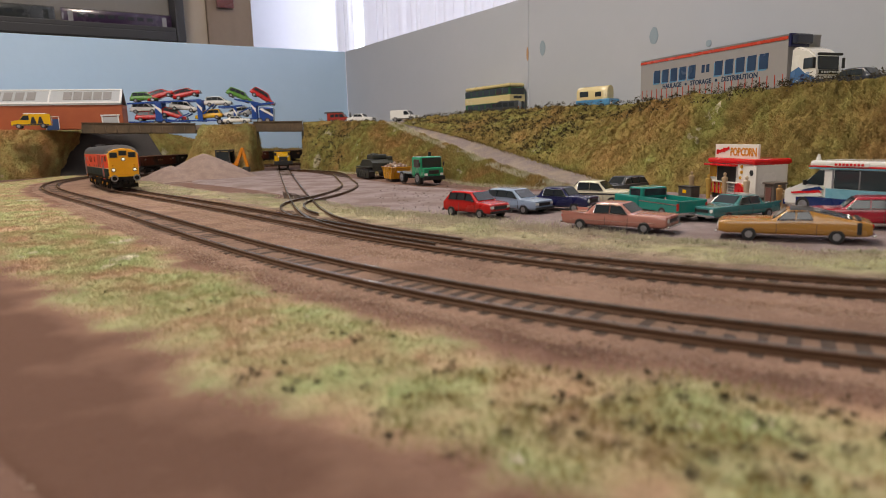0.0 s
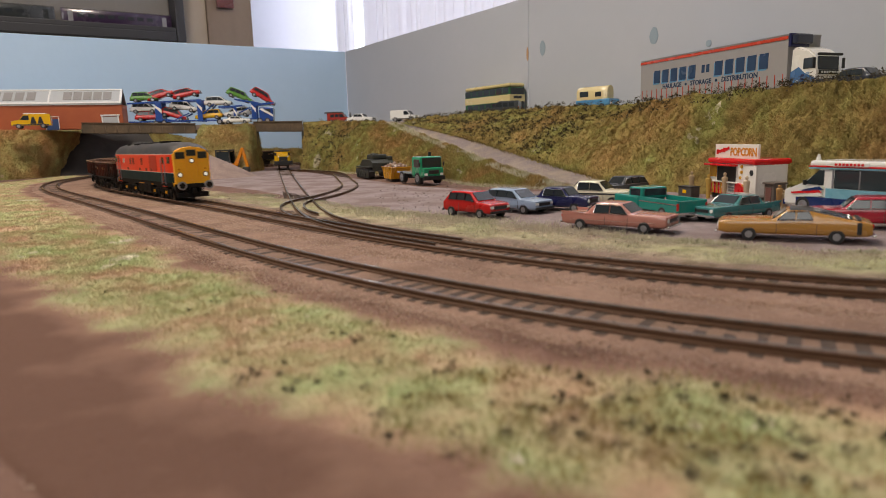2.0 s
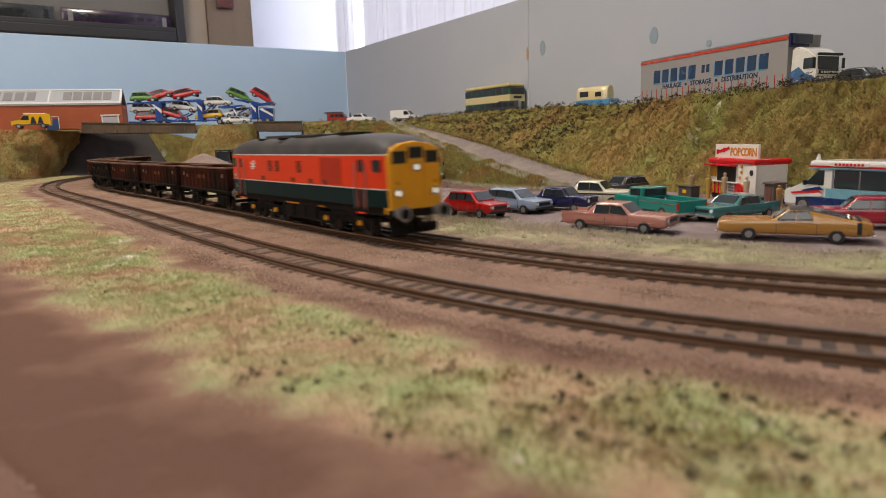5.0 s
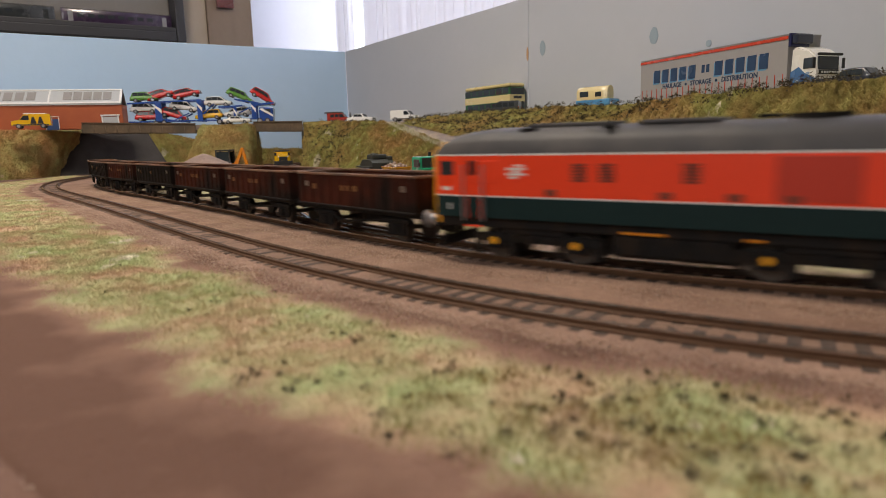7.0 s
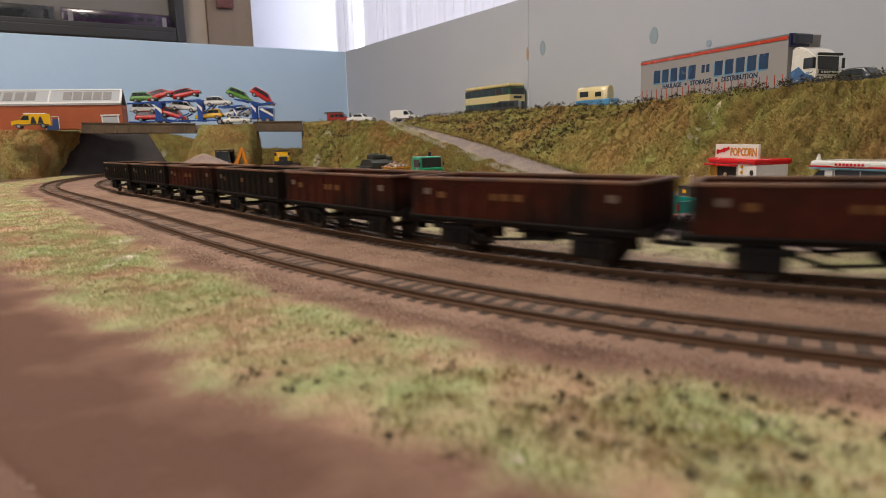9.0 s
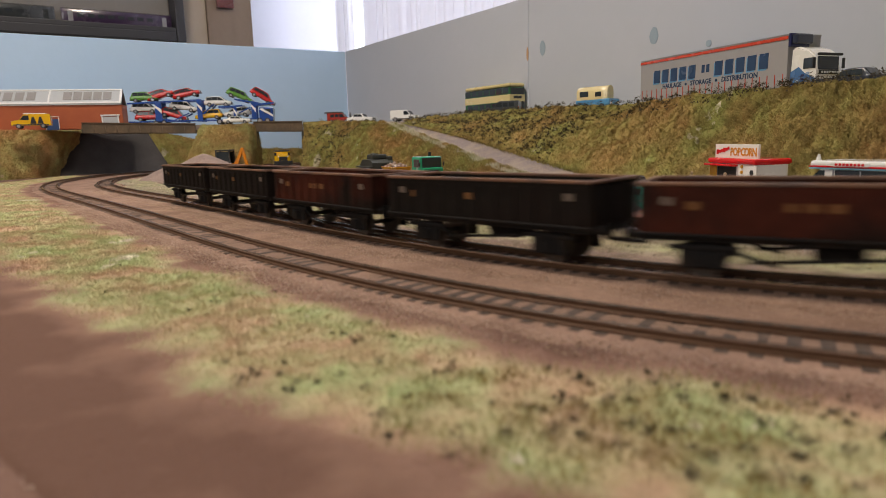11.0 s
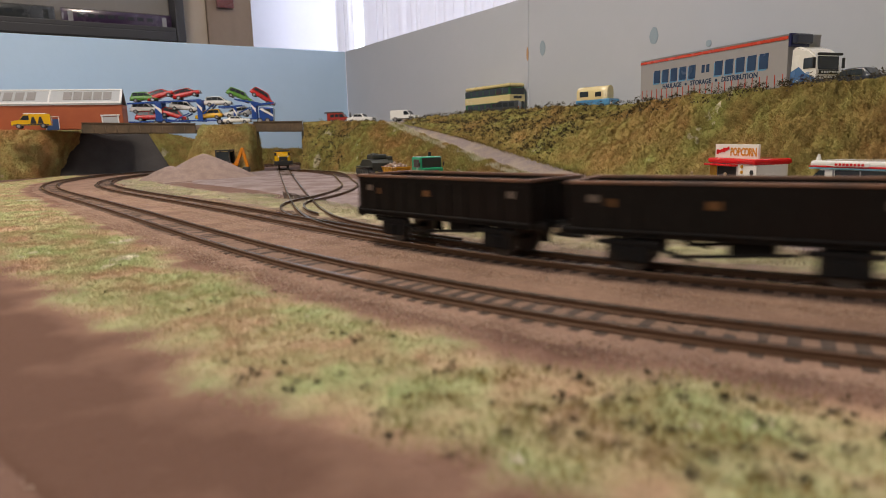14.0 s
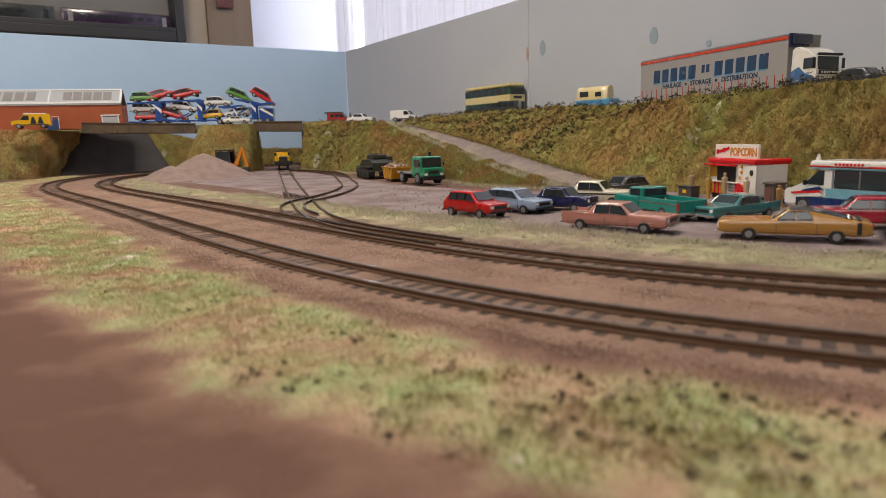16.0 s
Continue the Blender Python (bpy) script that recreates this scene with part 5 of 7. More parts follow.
def skip_bin():
    t = thing("skip", "yellow rubbish skip heaped with rubble", "skip", at(-56, 812, ZY, -68))
    bm = bmesh.new()
    prism(bm, [(-22, 16), (-14, 2), (14, 2), (22, 16)], -11.5, 11.5)
    part("body", bm, paint("skip_yellow", (0.55, 0.27, 0.02)), t)
    bx(t, "rim", (0, 0, 16), (45, 24.6, 1.4), paint("skip_yellow", (0.55, 0.27, 0.02)), "", 0.3)
    for x in (-10, 0, 10):
        for sy in (-1, 1):
            bx(t, "rib", (x, sy * 11.9, 9), (1.4, 0.9, 13), paint("skip_yellow", (0.55, 0.27, 0.02)))
    rnd = random.Random(4)
    RUB = [mat("rubble_%d" % i, c, 0.9, 0, 0.3, 100) for i, c in enumerate(((0.35, 0.25, 0.2), (0.22, 0.15, 0.12), (0.45, 0.38, 0.32)))]
    for i in range(46):
        bm = bmesh.new()
        box(bm, (0, 0, 0), (rnd.uniform(2, 6), rnd.uniform(1.5, 4), rnd.uniform(1, 3)), 0.2)
        ob = part("rubble_piece", bm, RUB[i % 3], t)
        x, y = rnd.uniform(-18, 18), rnd.uniform(-9, 9)
        ob.matrix_local = at(x, y, 16.5 + rnd.uniform(0, 6) * (1 - abs(x) / 22) * (1 - abs(y) / 14), rnd.uniform(0, 180), rnd.uniform(-40, 40), rnd.uniform(-40, 40))
    bx(t, "skid", (0, 0, 1), (26, 20, 2), BLACK)


skip_bin()


def tracked_carrier():
    t = thing("tracked_carrier", "dark olive-black tracked military carrier", "tracked vehicle", at(-88, 890, ZY, 112))
    M = mat("military_dark_olive", (0.028, 0.03, 0.024), 0.6, 0, 0.3, 80)
    bm = bmesh.new()
    prism(bm, [(-33, 9), (-33, 20), (-24, 24), (14, 24), (32, 15), (32, 9)], -15, 15)
    part("hull", bm, M, t)
    bx(t, "turret", (-4, 0, 27.5), (30, 20, 6.5), M, "", 1.5)
    bx(t, "hatch", (-6, 4, 31.3), (9, 9, 1.6), M, "", 0.5)
    bm = bmesh.new()
    rod(bm, (10, 0, 28), (32, 0, 29), 0.9)
    part("gun_tube", bm, M, t)
    for sy in (-1, 1):
        bm = bmesh.new()
        prism(bm, [(-32, 3), (-28, 0), (27, 0), (34, 6), (34, 10), (30, 13), (-30, 13), (-34, 9)], sy * 16 - 4, sy * 16 + 4)
        tr = part("track_belt", bm, BLACK, t)
        for i in range(5):
            bm = bmesh.new()
            cyl(bm, (-24 + i * 12, sy * 20.2, 5.6), 4.6, 1.2, "Y", 16)
            part("road_wheel", bm, M, tr, "", 40)
        bx(t, "mudguard", (0, sy * 16, 14.5), (66, 9, 1.2), M)
    bx(t, "stowage_box", (-20, -12, 25), (14, 6, 6), M, "", 0.6)
    bx(t, "red_marker", (-10, -15.3, 19), (4, 0.5, 2.6), paint("dull_red", (0.25, 0.03, 0.03)))


tracked_carrier()


def backhoe():
    t = thing("backhoe_digger", "orange backhoe digger with a black cab frame behind the gravel", "digger", at(-372, 1128, -3, 178) @ Matrix.Diagonal((1.15, 1.15, 1.15, 1)))
    O = paint("digger_orange", (0.60, 0.20, 0.008))
    DK = mat("digger_black", (0.03, 0.03, 0.03), 0.5, 0, 0.2, 100)
    bx(t, "body", (6, 0, 11), (40, 20, 9), O, "", 1.2)
    c = bx(t, "cab_roof", (0, 0, 35), (22, 22, 2.2), DK, "black cab roof", 0.6)
    for x in (-10, 10):
        for sy in (-1, 1):
            bx(t, "cab_post", (x, sy * 10, 24.5), (1.8, 1.8, 19), DK)
    bx(t, "seat", (0, 0, 19), (7, 8, 9), DK, "", 1)
    for sy in (-1, 1):
        bx(t, "cab_glass", (0, sy * 9.6, 25), (18, 0.5, 16), CLEAR)
    for a, b, w in (((-16, 0, 12), (-27, 0, 37), 4.5), ((-27, 0, 37), (-33, 0, 10), 4.0), ((-14, 0, 16), (-24, 0, 30), 2.0)):
        bm = bmesh.new()
        A, B = Vector(a), Vector(b)
        box(bm, (0, 0, 0), (w, w, (B - A).length + 2), 0.5)
        ob = part("digger_arm", bm, O, t)
        ob.matrix_local = Matrix.Translation((A + B) / 2 * MM) @ (B - A).to_track_quat("Z", "Y").to_matrix().to_4x4()
    bx(t, "bucket", (-31, 0, 6), (9, 12, 8), DK, "", 1.2)
    for x, r in ((-6, 9.5), (20, 6.5)):
        for sy in (-1, 1):
            wheel(t, x, sy * 12, r, 5)


backhoe()


def shunter():
    t = thing("shunting_locomotive", "small yellow shunting locomotive in the siding bridge", "locomotive", at(-299, 1236, 0, -75) @ Matrix.Diagonal((1, 1, 0.84, 1)))
    Y2 = paint("shunter_yellow", (0.70, 0.42, 0.012))
    bx(t, "bonnet", (10, 0, 22), (60, 21, 15), Y2, "", 1.4)
    bx(t, "roof", (10, 0, 30.4), (60, 17, 3), Y2, "", 1.2)
    c = bx(t, "cab", (-32, 0, 25), (24, 30, 24), Y2, "", 1.6)
    bx(t, "cab_roof", (-32, 0, 38), (26, 28, 3), BLACK, "", 1.2)
    bx(t, "buffer_beam", (44, 0, 13.5), (3, 33, 8), BLACK, "", 0.4)
    bx(t, "radiator_grille", (40.6, 0, 22), (1, 15, 9), BLACK)
    for sy in (-1, 1):
        bx(t, "headlamp", (41, sy * 8, 27), (1, 2.2, 2.2), LAMP)
        bx(t, "cab_window", (-19.6, sy * 12.5, 31), (0.6, 4, 7), GLASS, parent=c)
        bm = bmesh.new()
        cyl(bm, (48, sy * 11.3, 13.9), 3, 6, "X", 16)
        part("buffer", bm, BLACK, t, "", 40)
    bx(t, "running_plate", (0, 0, 12.6), (90, 31, 3), BLACK)
    for x in (-26, 0, 26):
        wheelset(t, x, 7)


STEEL = mat("wheel_steel", (0.10, 0.085, 0.075), 0.5, 0.6, 0.15, 300)


def wheelset(parent, x, r, rim_r=None):
    """Two wheels on an axle, which turn together."""
    bm = bmesh.new()
    for sy in (-1, 1):
        cyl(bm, (0, sy * 8.0, 0), r, 2.4, "Y", 24)
        cyl(bm, (0, sy * 7.0, 0), r + 0.7, 0.6, "Y", 24)
        for k in range(6):
            a = k * math.pi / 3
            box(bm, (math.cos(a) * r * 0.6, sy * 9.3, math.sin(a) * r * 0.6), (r * 0.3, 0.3, r * 0.3))
    cyl(bm, (0, 0, 0), 1.2, 17, "Y", 10)
    ob = part("wheelset", bm, STEEL, parent, "steel wheels on an axle", 40)
    ob.location = (x * MM, 0, r * MM)
    return ob


shunter()

# ---- car transporter on the bridge ----
def transporter():
    t = thing("car_transporter", "blue two-deck car transporter lorry on the bridge road", "car transporter", at(-445, 1250, 85, 7))
    def bl(n, c, s, lab="", bv=0.4):
        return bx(t, n, c, s, BLUE, lab, bv)
    bl("lower_deck", (-45, 0, 8), (176, 30, 2.4))
    bl("lower_deck", (80, 0, 9), (60, 30, 2.4))
    for x0, x1, z0, z1 in ((-132, -42, 40, 43), (-42, 0, 43, 44), (30, 74, 30, 32), (60, 104, 44, 36), (96, 132, 33, 36)):
        for sy in (-1, 1):
            bm = bmesh.new()
            prism(bm, [(x0, z0), (x1, z1), (x1, z1 + 3), (x0, z0 + 3)], sy * 14 - 1.6, sy * 14 + 1.6)
            part("upper_rail", bm, BLUE, t)
    for x, z0, z1, w in ((-78, 8, 42, 12), (-4, 6, 44, 9), (60, 9, 33, 6), (94, 9, 40, 8)):
        for sy in (-1, 1):
            bl("post", (x, sy * 15, (z0 + z1) / 2), (w, 1.8, z1 - z0))
            bm = bmesh.new()
            prism(bm, [(x - w / 2, z1 - 8), (x + w / 2, z1 - 20), (x + w / 2, z1 - 12), (x - w / 2, z1 - 4)], sy * 16.05 - 0.2, sy * 16.05 + 0.2)
            part("white_flash", bm, WHITE, t)
    for a, b in (((-72, 12), (-30, 6)), ((2, 20), (22, 38)), ((66, 20), (88, 30)), ((-50, 10), (-24, 22))):
        for sy in (-1, 1):
            bm = bmesh.new()
            rod(bm, (a[0], sy * 14, a[1]), (b[0], sy * 14, b[1]), 1.2)
            part("ramp_strut", bm, BLUE, t, "", 40)
    cab = bl("cab", (116, 0, 17), (26, 30, 26), "blue lorry cab", 2.5)
    bx(t, "windscreen", (129.2, 0, 22), (0.8, 27, 10), CLEAR, parent=cab)
    for sy in (-1, 1):
        bx(t, "side_window", (119, sy * 15.1, 22), (12, 0.6, 8), GLASS, parent=cab)
        bm = bmesh.new()
        prism(bm, [(104, 26), (129, 12), (129, 16), (110, 28)], sy * 15.3 - 0.2, sy * 15.3 + 0.2)
        part("white_flash", bm, WHITE, cab)
    side_wheels(t, (-84, -70, 30, 44, 104, 118), 30, 5, 4)
    base = t.matrix_world
    GR = "cars on the transporter"
    for x, z, p, col, lab in ((-103, 44.5, 2, GREEN, "apple green"), (-72, 49, 16, RED, "bright red"), (-26, 50, 12, RED, "bright red"), (-105, 24, 0, SILVER, "silver white"), (-36, 26, -8, SILVER, "silver white"), (-98, 9.2, 0, RED, "bright red"), (-56, 12.5, -17, RED, "bright red"), (10, 9.5, 3, YELLOW, "yellow"), (28, 33.5, 0, SILVER, "silver white"), (66, 45, -22, GREEN, "apple green"), (107, 43, -32, RED, "bright red"), (62, 13, 3, SILVER, "silver white")):
        h = 180 if p > 0 and z < 30 else 0
        car("hatchback_car", lab + " small car on the blue transporter", base @ at(x, 0, z, h, p if not h else -p), "mpv", 52, 23, 19.5, col, 0.95, group=GR, chrome=False)
    car("hatchback_car", "white sports car on the mound road", at(-375, 1222, 85, 8), "saloon", 52, 22, 14.5, WHITE, 0.95, chrome=False)


transporter()
# ---- vehicles on the upper road ----
aa = van("breakdown_van", "yellow breakdown van with black marks on its side", at(-724, 1172, 85, 203), 60, 24, 25, YELLOW)
for x in (-4, -15):
    for sy in (-1, 1):
        bm = bmesh.new()
        prism(bm, [(x - 5, 8), (x + 5, 8), (x + 1.5, 20), (x - 1.5, 20)], sy * 12.2 - 0.3, sy * 12.2 + 0.3)
        part("black_mark", bm, BLACK, aa)
bx(aa, "roof_rack", (-6, 0, 25.8), (34, 18, 1.6), WHITE)
van("off_road_car", "red and black four-wheel-drive car by the backdrop", at(-212, 1405, 84, -8), 50, 21, 22, paint("landy_red", (0.33, 0.03, 0.02)), 1.0, True, "car")
bm = bmesh.new()
box(bm, (0, 0, 0), (36, 22, 3), 0.8)
r4 = tagged(part("roof_box", bm, BLACK), "black roof load on the four-wheel-drive car", "roof box")
r4.matrix_world = at(-224, 1407, 107.2, -8)
car("police_car", "white patrol car with a roof beacon by the backdrop", at(-160, 1352, 83, -20), "saloon", 58, 23, 18.5, WHITE, 1.0, chrome=False)
figure(-183, 1358, 83.5, 22, paint("figure_dark", (0.05, 0.05, 0.06), 0.7), 0, "small dark plain model figure on the upper road")
van("delivery_van", "white delivery van at the head of the ramp", at(-60, 1150, 77.5, -20), 47, 19, 20, WHITE)
van("open_off_road_car", "dark four-wheel-drive car parked before the bus", at(106, 1062, 80, 160), 50, 22, 23, DKGREY, 1.0, True, "car")
car("saloon_car", "dark slate saloon car behind the crest grass", at(338, 537, 76.5, 120), "yank", 70, 25, 19, paint("slate", (0.03, 0.035, 0.05)), 0.9, glass=CLEAR)


def bus():
    t = thing("double_decker_bus", "cream and green double-decker bus by the backdrop", "bus", at(96, 1150, 79.5, -57))
    L, W, H = 128, 32.5, 55
    h = L / 2
    CR, GN = paint("bus_cream", (0.62, 0.52, 0.26)), paint("bus_green", (0.025, 0.09, 0.03))
    b = bx(t, "lower_body", (0, 0, 14.5), (L, W, 23), GN, "dark green lower body", 1.6)
    bx(t, "cream_band", (0, 0, 30.3), (L + 0.3, W + 0.3, 12.6), CR, "cream middle band", 1.0)
    bx(t, "cream_skirt", (0, 0, 8.6), (L + 0.2, W + 0.3, 8.4), CR, "", 0.4)
    u = bx(t, "upper_body", (0, 0, 40), (L, W, 16), GN, "dark green upper body", 1.6)
    bx(t, "roof", (0, 0, 51.6), (L, W, 6.0), CR, "cream domed roof", 2.6)
    for sy in (-1, 1):
        for i in range(7):
            bx(t, "upper_window", (-h + 11 + i * 17.6, sy * (W / 2 + 0.1), 42.6), (15.6, 0.6, 10.0), GLASS, "", 0.2, u)
        for i in range(6):
            bx(t, "lower_window", (-h + 16 + i * 17.6, sy * (W / 2 + 0.1), 18.5), (15, 0.6, 9.5), GLASS, "", 0.2, b)
        bx(t, "orange_panel", (-16, sy * (W / 2 + 0.25), 5.5), (22, 0.4, 4), paint("bus_orange", (0.6, 0.16, 0.03)))
        bx(t, "headlight", (h, sy * 11, 8), (1, 5, 3), LAMP)
    bx(t, "upper_windscreen", (h + 0.1, 0, 41.5), (0.7, W - 4, 10.5), GLASS, "", 0.2, u)
    bx(t, "windscreen", (h + 0.1, 0, 18.5), (0.7, W - 4, 13), GLASS, "", 0.2, b)
    bx(t, "destination_blind", (h + 0.5, 0, 31.5), (0.7, 17, 4.2), BLACK, "black destination blind")
    bx(t, "bumper", (h + 0.3, 0, 4.6), (1.4, W, 3), BLACK)
    side_wheels(t, (h - 24, -h + 30), W, 6.3, 5)


bus()


def caravan():
    t = thing("motor_caravan", "cream and blue vintage camper by the backdrop", "camper van", at(223, 935, 79.5, -50))
    CR, BL = paint("camper_cream", (0.66, 0.55, 0.30)), paint("camper_blue", (0.08, 0.26, 0.50))
    bm = bmesh.new()
    loft(bm, [[(x, y * w, z) for y, z in ((-12, 15), (12, 15), (12, 26), (9.5, 31), (4, 33.5), (-4, 33.5), (-9.5, 31), (-12, 26))] for x, w in ((-26, 0.9), (-23, 1.0), (12, 1.0), (20, 0.86), (24, 0.6))])
    b = part("upper_body", bm, CR, t, "cream domed upper body", 40)
    bx(t, "lower_body", (2, 0, 9.5), (58, 24.4, 12), BL, "blue lower body", 1.8)
    for sy in (-1, 1):
        bx(t, "side_window", (-12, sy * 12.1, 23), (15, 0.6, 7.5), GLASS, parent=b)
        bx(t, "cab_window", (12, sy * 12.0, 22), (10, 0.6, 6.5), GLASS, parent=b)
        bx(t, "headlight", (31, sy * 8, 9), (1, 3.5, 3.5), LAMP)
    bx(t, "windscreen", (22.2, 0, 22), (0.8, 17, 7), GLASS, parent=b)
    side_wheels(t, (18, -14), 24.4, 4.6, 3.5)


caravan()


def lorry():
    """Its length along +x, the near long side towards -y."""
    k = 1.2
    t = thing("articulated_lorry", "white-cabbed articulated lorry with a grey curtain-sided trailer", "lorry", at(245.5, 804, 68, -69.5))
    GREYC = mat("grey_curtain_side", (0.30, 0.29, 0.30), 0.55, 0, 0.03, 30)
    L, W, z0, z1 = 210.0, 40.0, 17.8, 63.0
    tr = bx(t, "trailer_body", (L / 2, W / 2, (z0 + z1) / 2), (L, W, z1 - z0), GREYC, "grey curtain-sided trailer body", 0.5)
    bx(t, "trailer_roof", (L / 2, W / 2, z1 + 0.2), (L + 0.6, W + 0.6, 1.2), RIM, "", 0.2)
    ORS = paint("lorry_orange_red", (0.50, 0.05, 0.02))
    DBL = paint("lorry_letter_blue", (0.008, 0.03, 0.085))
    PBL = paint("lorry_letter_shadow", (0.12, 0.30, 0.52))
    bx(t, "red_top_stripe", (L / 2, -0.2, z1 - 2.6), (L - 0.5, 0.6, 3.0), ORS, "orange-red top stripe", 0.1)
    for i in range(24):
        bx(t, "strap", (4 + i * (L - 8) / 23, -0.3, z0 + 5.6), (0.55, 0.6, 10.5), ORS, "", 0.05)
        bx(t, "strap_tail", (4 + i * (L - 8) / 23, 0.2, z0 - 0.8), (1.1, 0.6, 2.2), BLACK, "", 0.05)
    bx(t, "lower_rail", (L / 2, 0.6, z0 - 0.4), (L, 1.2, 1.6), RIM)
    # company name as plain letter-sized blocks
    x = 25.0
    for word, hgt in ((5, 14.2), (2, 8.0), (5, 14.2)):
        for i in range(word):
            w = 13.0 if hgt > 8 else 5.4
            bm = bmesh.new()
            zc = 42.5 if hgt > 8 else 44.0
            prism(bm, [(x, zc - hgt / 2), (x + w * 0.78, zc - hgt / 2), (x + w * 0.82, zc + hgt / 2), (x + 0.4, zc + hgt / 2)], -0.45, 0.1)
            part("name_block", bm, DBL, tr, "dark blue lettering block")
            if hgt > 8:
                bm = bmesh.new()
                prism(bm, [(x - 1.4, zc - hgt / 2 - 1.4), (x + w * 0.78 - 1.4, zc - hgt / 2 - 1.4), (x + w * 0.82 - 1.4, zc + hgt / 2 - 1.4), (x - 1.0, zc + hgt / 2 - 1.4)], -0.25, 0.1)
                part("block_shadow", bm, PBL, tr, "pale blue lettering shadow")
            x += w + 1.3
        x += 5.5
    for wd, xc, wdt in (("HAULAGE", 56, 0), ("STORAGE", 101, 0), ("DISTRIBUTION", 154, 0)):
        text_obj("trailer_word", wd, 7.0, DBL, tr, at(xc, -0.2, 30.5) @ UP, "dark blue lettering", 0.12)
    for xc in (78.5, 123.5):
        bm = bmesh.new()
        cyl(bm, (xc, -0.2, 30.5), 1.5, 0.6, "Y", 10)
        part("word_dot", bm, DBL, tr)
    bx(t, "headboard", (L + 1.4, 11.5, 58), (2.6, 23, 12), NAVYB, "", 0.3)
    bx(t, "refrigeration_unit", (L + 5.5, 11, 58.5), (6, 20, 8.5), paint("unit_navy", (0.02, 0.025, 0.05)), "dark navy front unit", 1.2)
    bx(t, "chassis", (L / 2, W / 2, 13.5), (L, 16, 5), BLACK)
    bx(t, "side_guard", (L * 0.42, 1.5, 11.5), (60, 1.2, 5), RIM)
    cw = paint("lorry_white", (0.74, 0.72, 0.68))
    x0 = L + 3
    q, wc = 0.74, 31.0

    def cb(name, c, d, m, label="", bevel=0.3, parent=None):
        return bx(t, name, (x0 + (c[0] - x0) * q, c[1], c[2] * 0.92), (d[0] * q, d[1], d[2] * 0.92), m, label, bevel, parent)
    bm = bmesh.new()
    prism(bm, [(x0 + (px - x0) * q, pz * 0.92) for px, pz in ((x0, 12), (x0, 54), (x0 + 8, 56), (x0 + 26, 51), (x0 + 33, 45), (x0 + 36, 30), (x0 + 36, 10), (x0, 10))], 1, wc - 1)
    bmesh.ops.bevel(bm, geom=list(bm.edges), offset=1.6, segments=2, affect="EDGES")
    cab = part("cab", bm, cw, t, "white lorry cab with wind deflector", 40)
    bm = bmesh.new()
    prism(bm, [(x0 + (px - x0) * q, pz * 0.92) for px, pz in ((x0 + 0.5, 12), (x0 + 0.5, 32), (x0 + 12, 36), (x0 + 20, 30), (x0 + 35, 24), (x0 + 35.5, 12))], 0.6, 1.4)
    part("blue_mural", bm, paint("mural_blue", (0.05, 0.13, 0.30)), cab, "blue side mural")
    for i in range(9):
        cb("mural_patch", (x0 + 3 + (i * 7.3) % 29, 0.55, 14 + (i * 5.1) % 17), (4.5, 0.4, 2.2), paint("mural_pale", (0.25, 0.33, 0.45)) if i % 2 else NAVYB, "", 0.1, cab)
    cb("windscreen", (x0 + 35.2, wc / 2, 38), (2.4, wc - 7, 12.5), GLASS, "", 0.4, cab)
    for y in (0.7, wc - 0.7):
        cb("side_window", (x0 + 25, y, 38.5), (13, 0.8, 10), GLASS, "", 0.3, cab)
        cb("mirror", (x0 + 36, y + (-3 if y < 5 else 3), 38), (2, 3, 10), BLACK, "", 0.5)
    cb("sun_visor", (x0 + 37.5, wc / 2, 46), (4, wc - 3, 2.4), BLACK, "", 0.5)
    cb("name_plate", (x0 + 36.6, wc / 2, 29.5), (1.2, wc - 8, 4), BLACK, "black name panel", 0.2)
    for i in range(9):
        cb("plate_bar", (x0 + 37.3, 7 + i * 3.2, 29.5), (0.5, 2.0, 2.0), WHITE, "", 0.05)
    cb("bumper", (x0 + 36, wc / 2, 10), (3, wc, 7), cw, "", 0.8)
    for x in (30, 46, 62, x0 - 8, x0 + 16):
        for y in (3.0, W - 3.0):
            wheel(t, x, y, 7.2, 5.5) if y < 10 else wheel(t, x, y, 7.2, 5.5)


lorry()


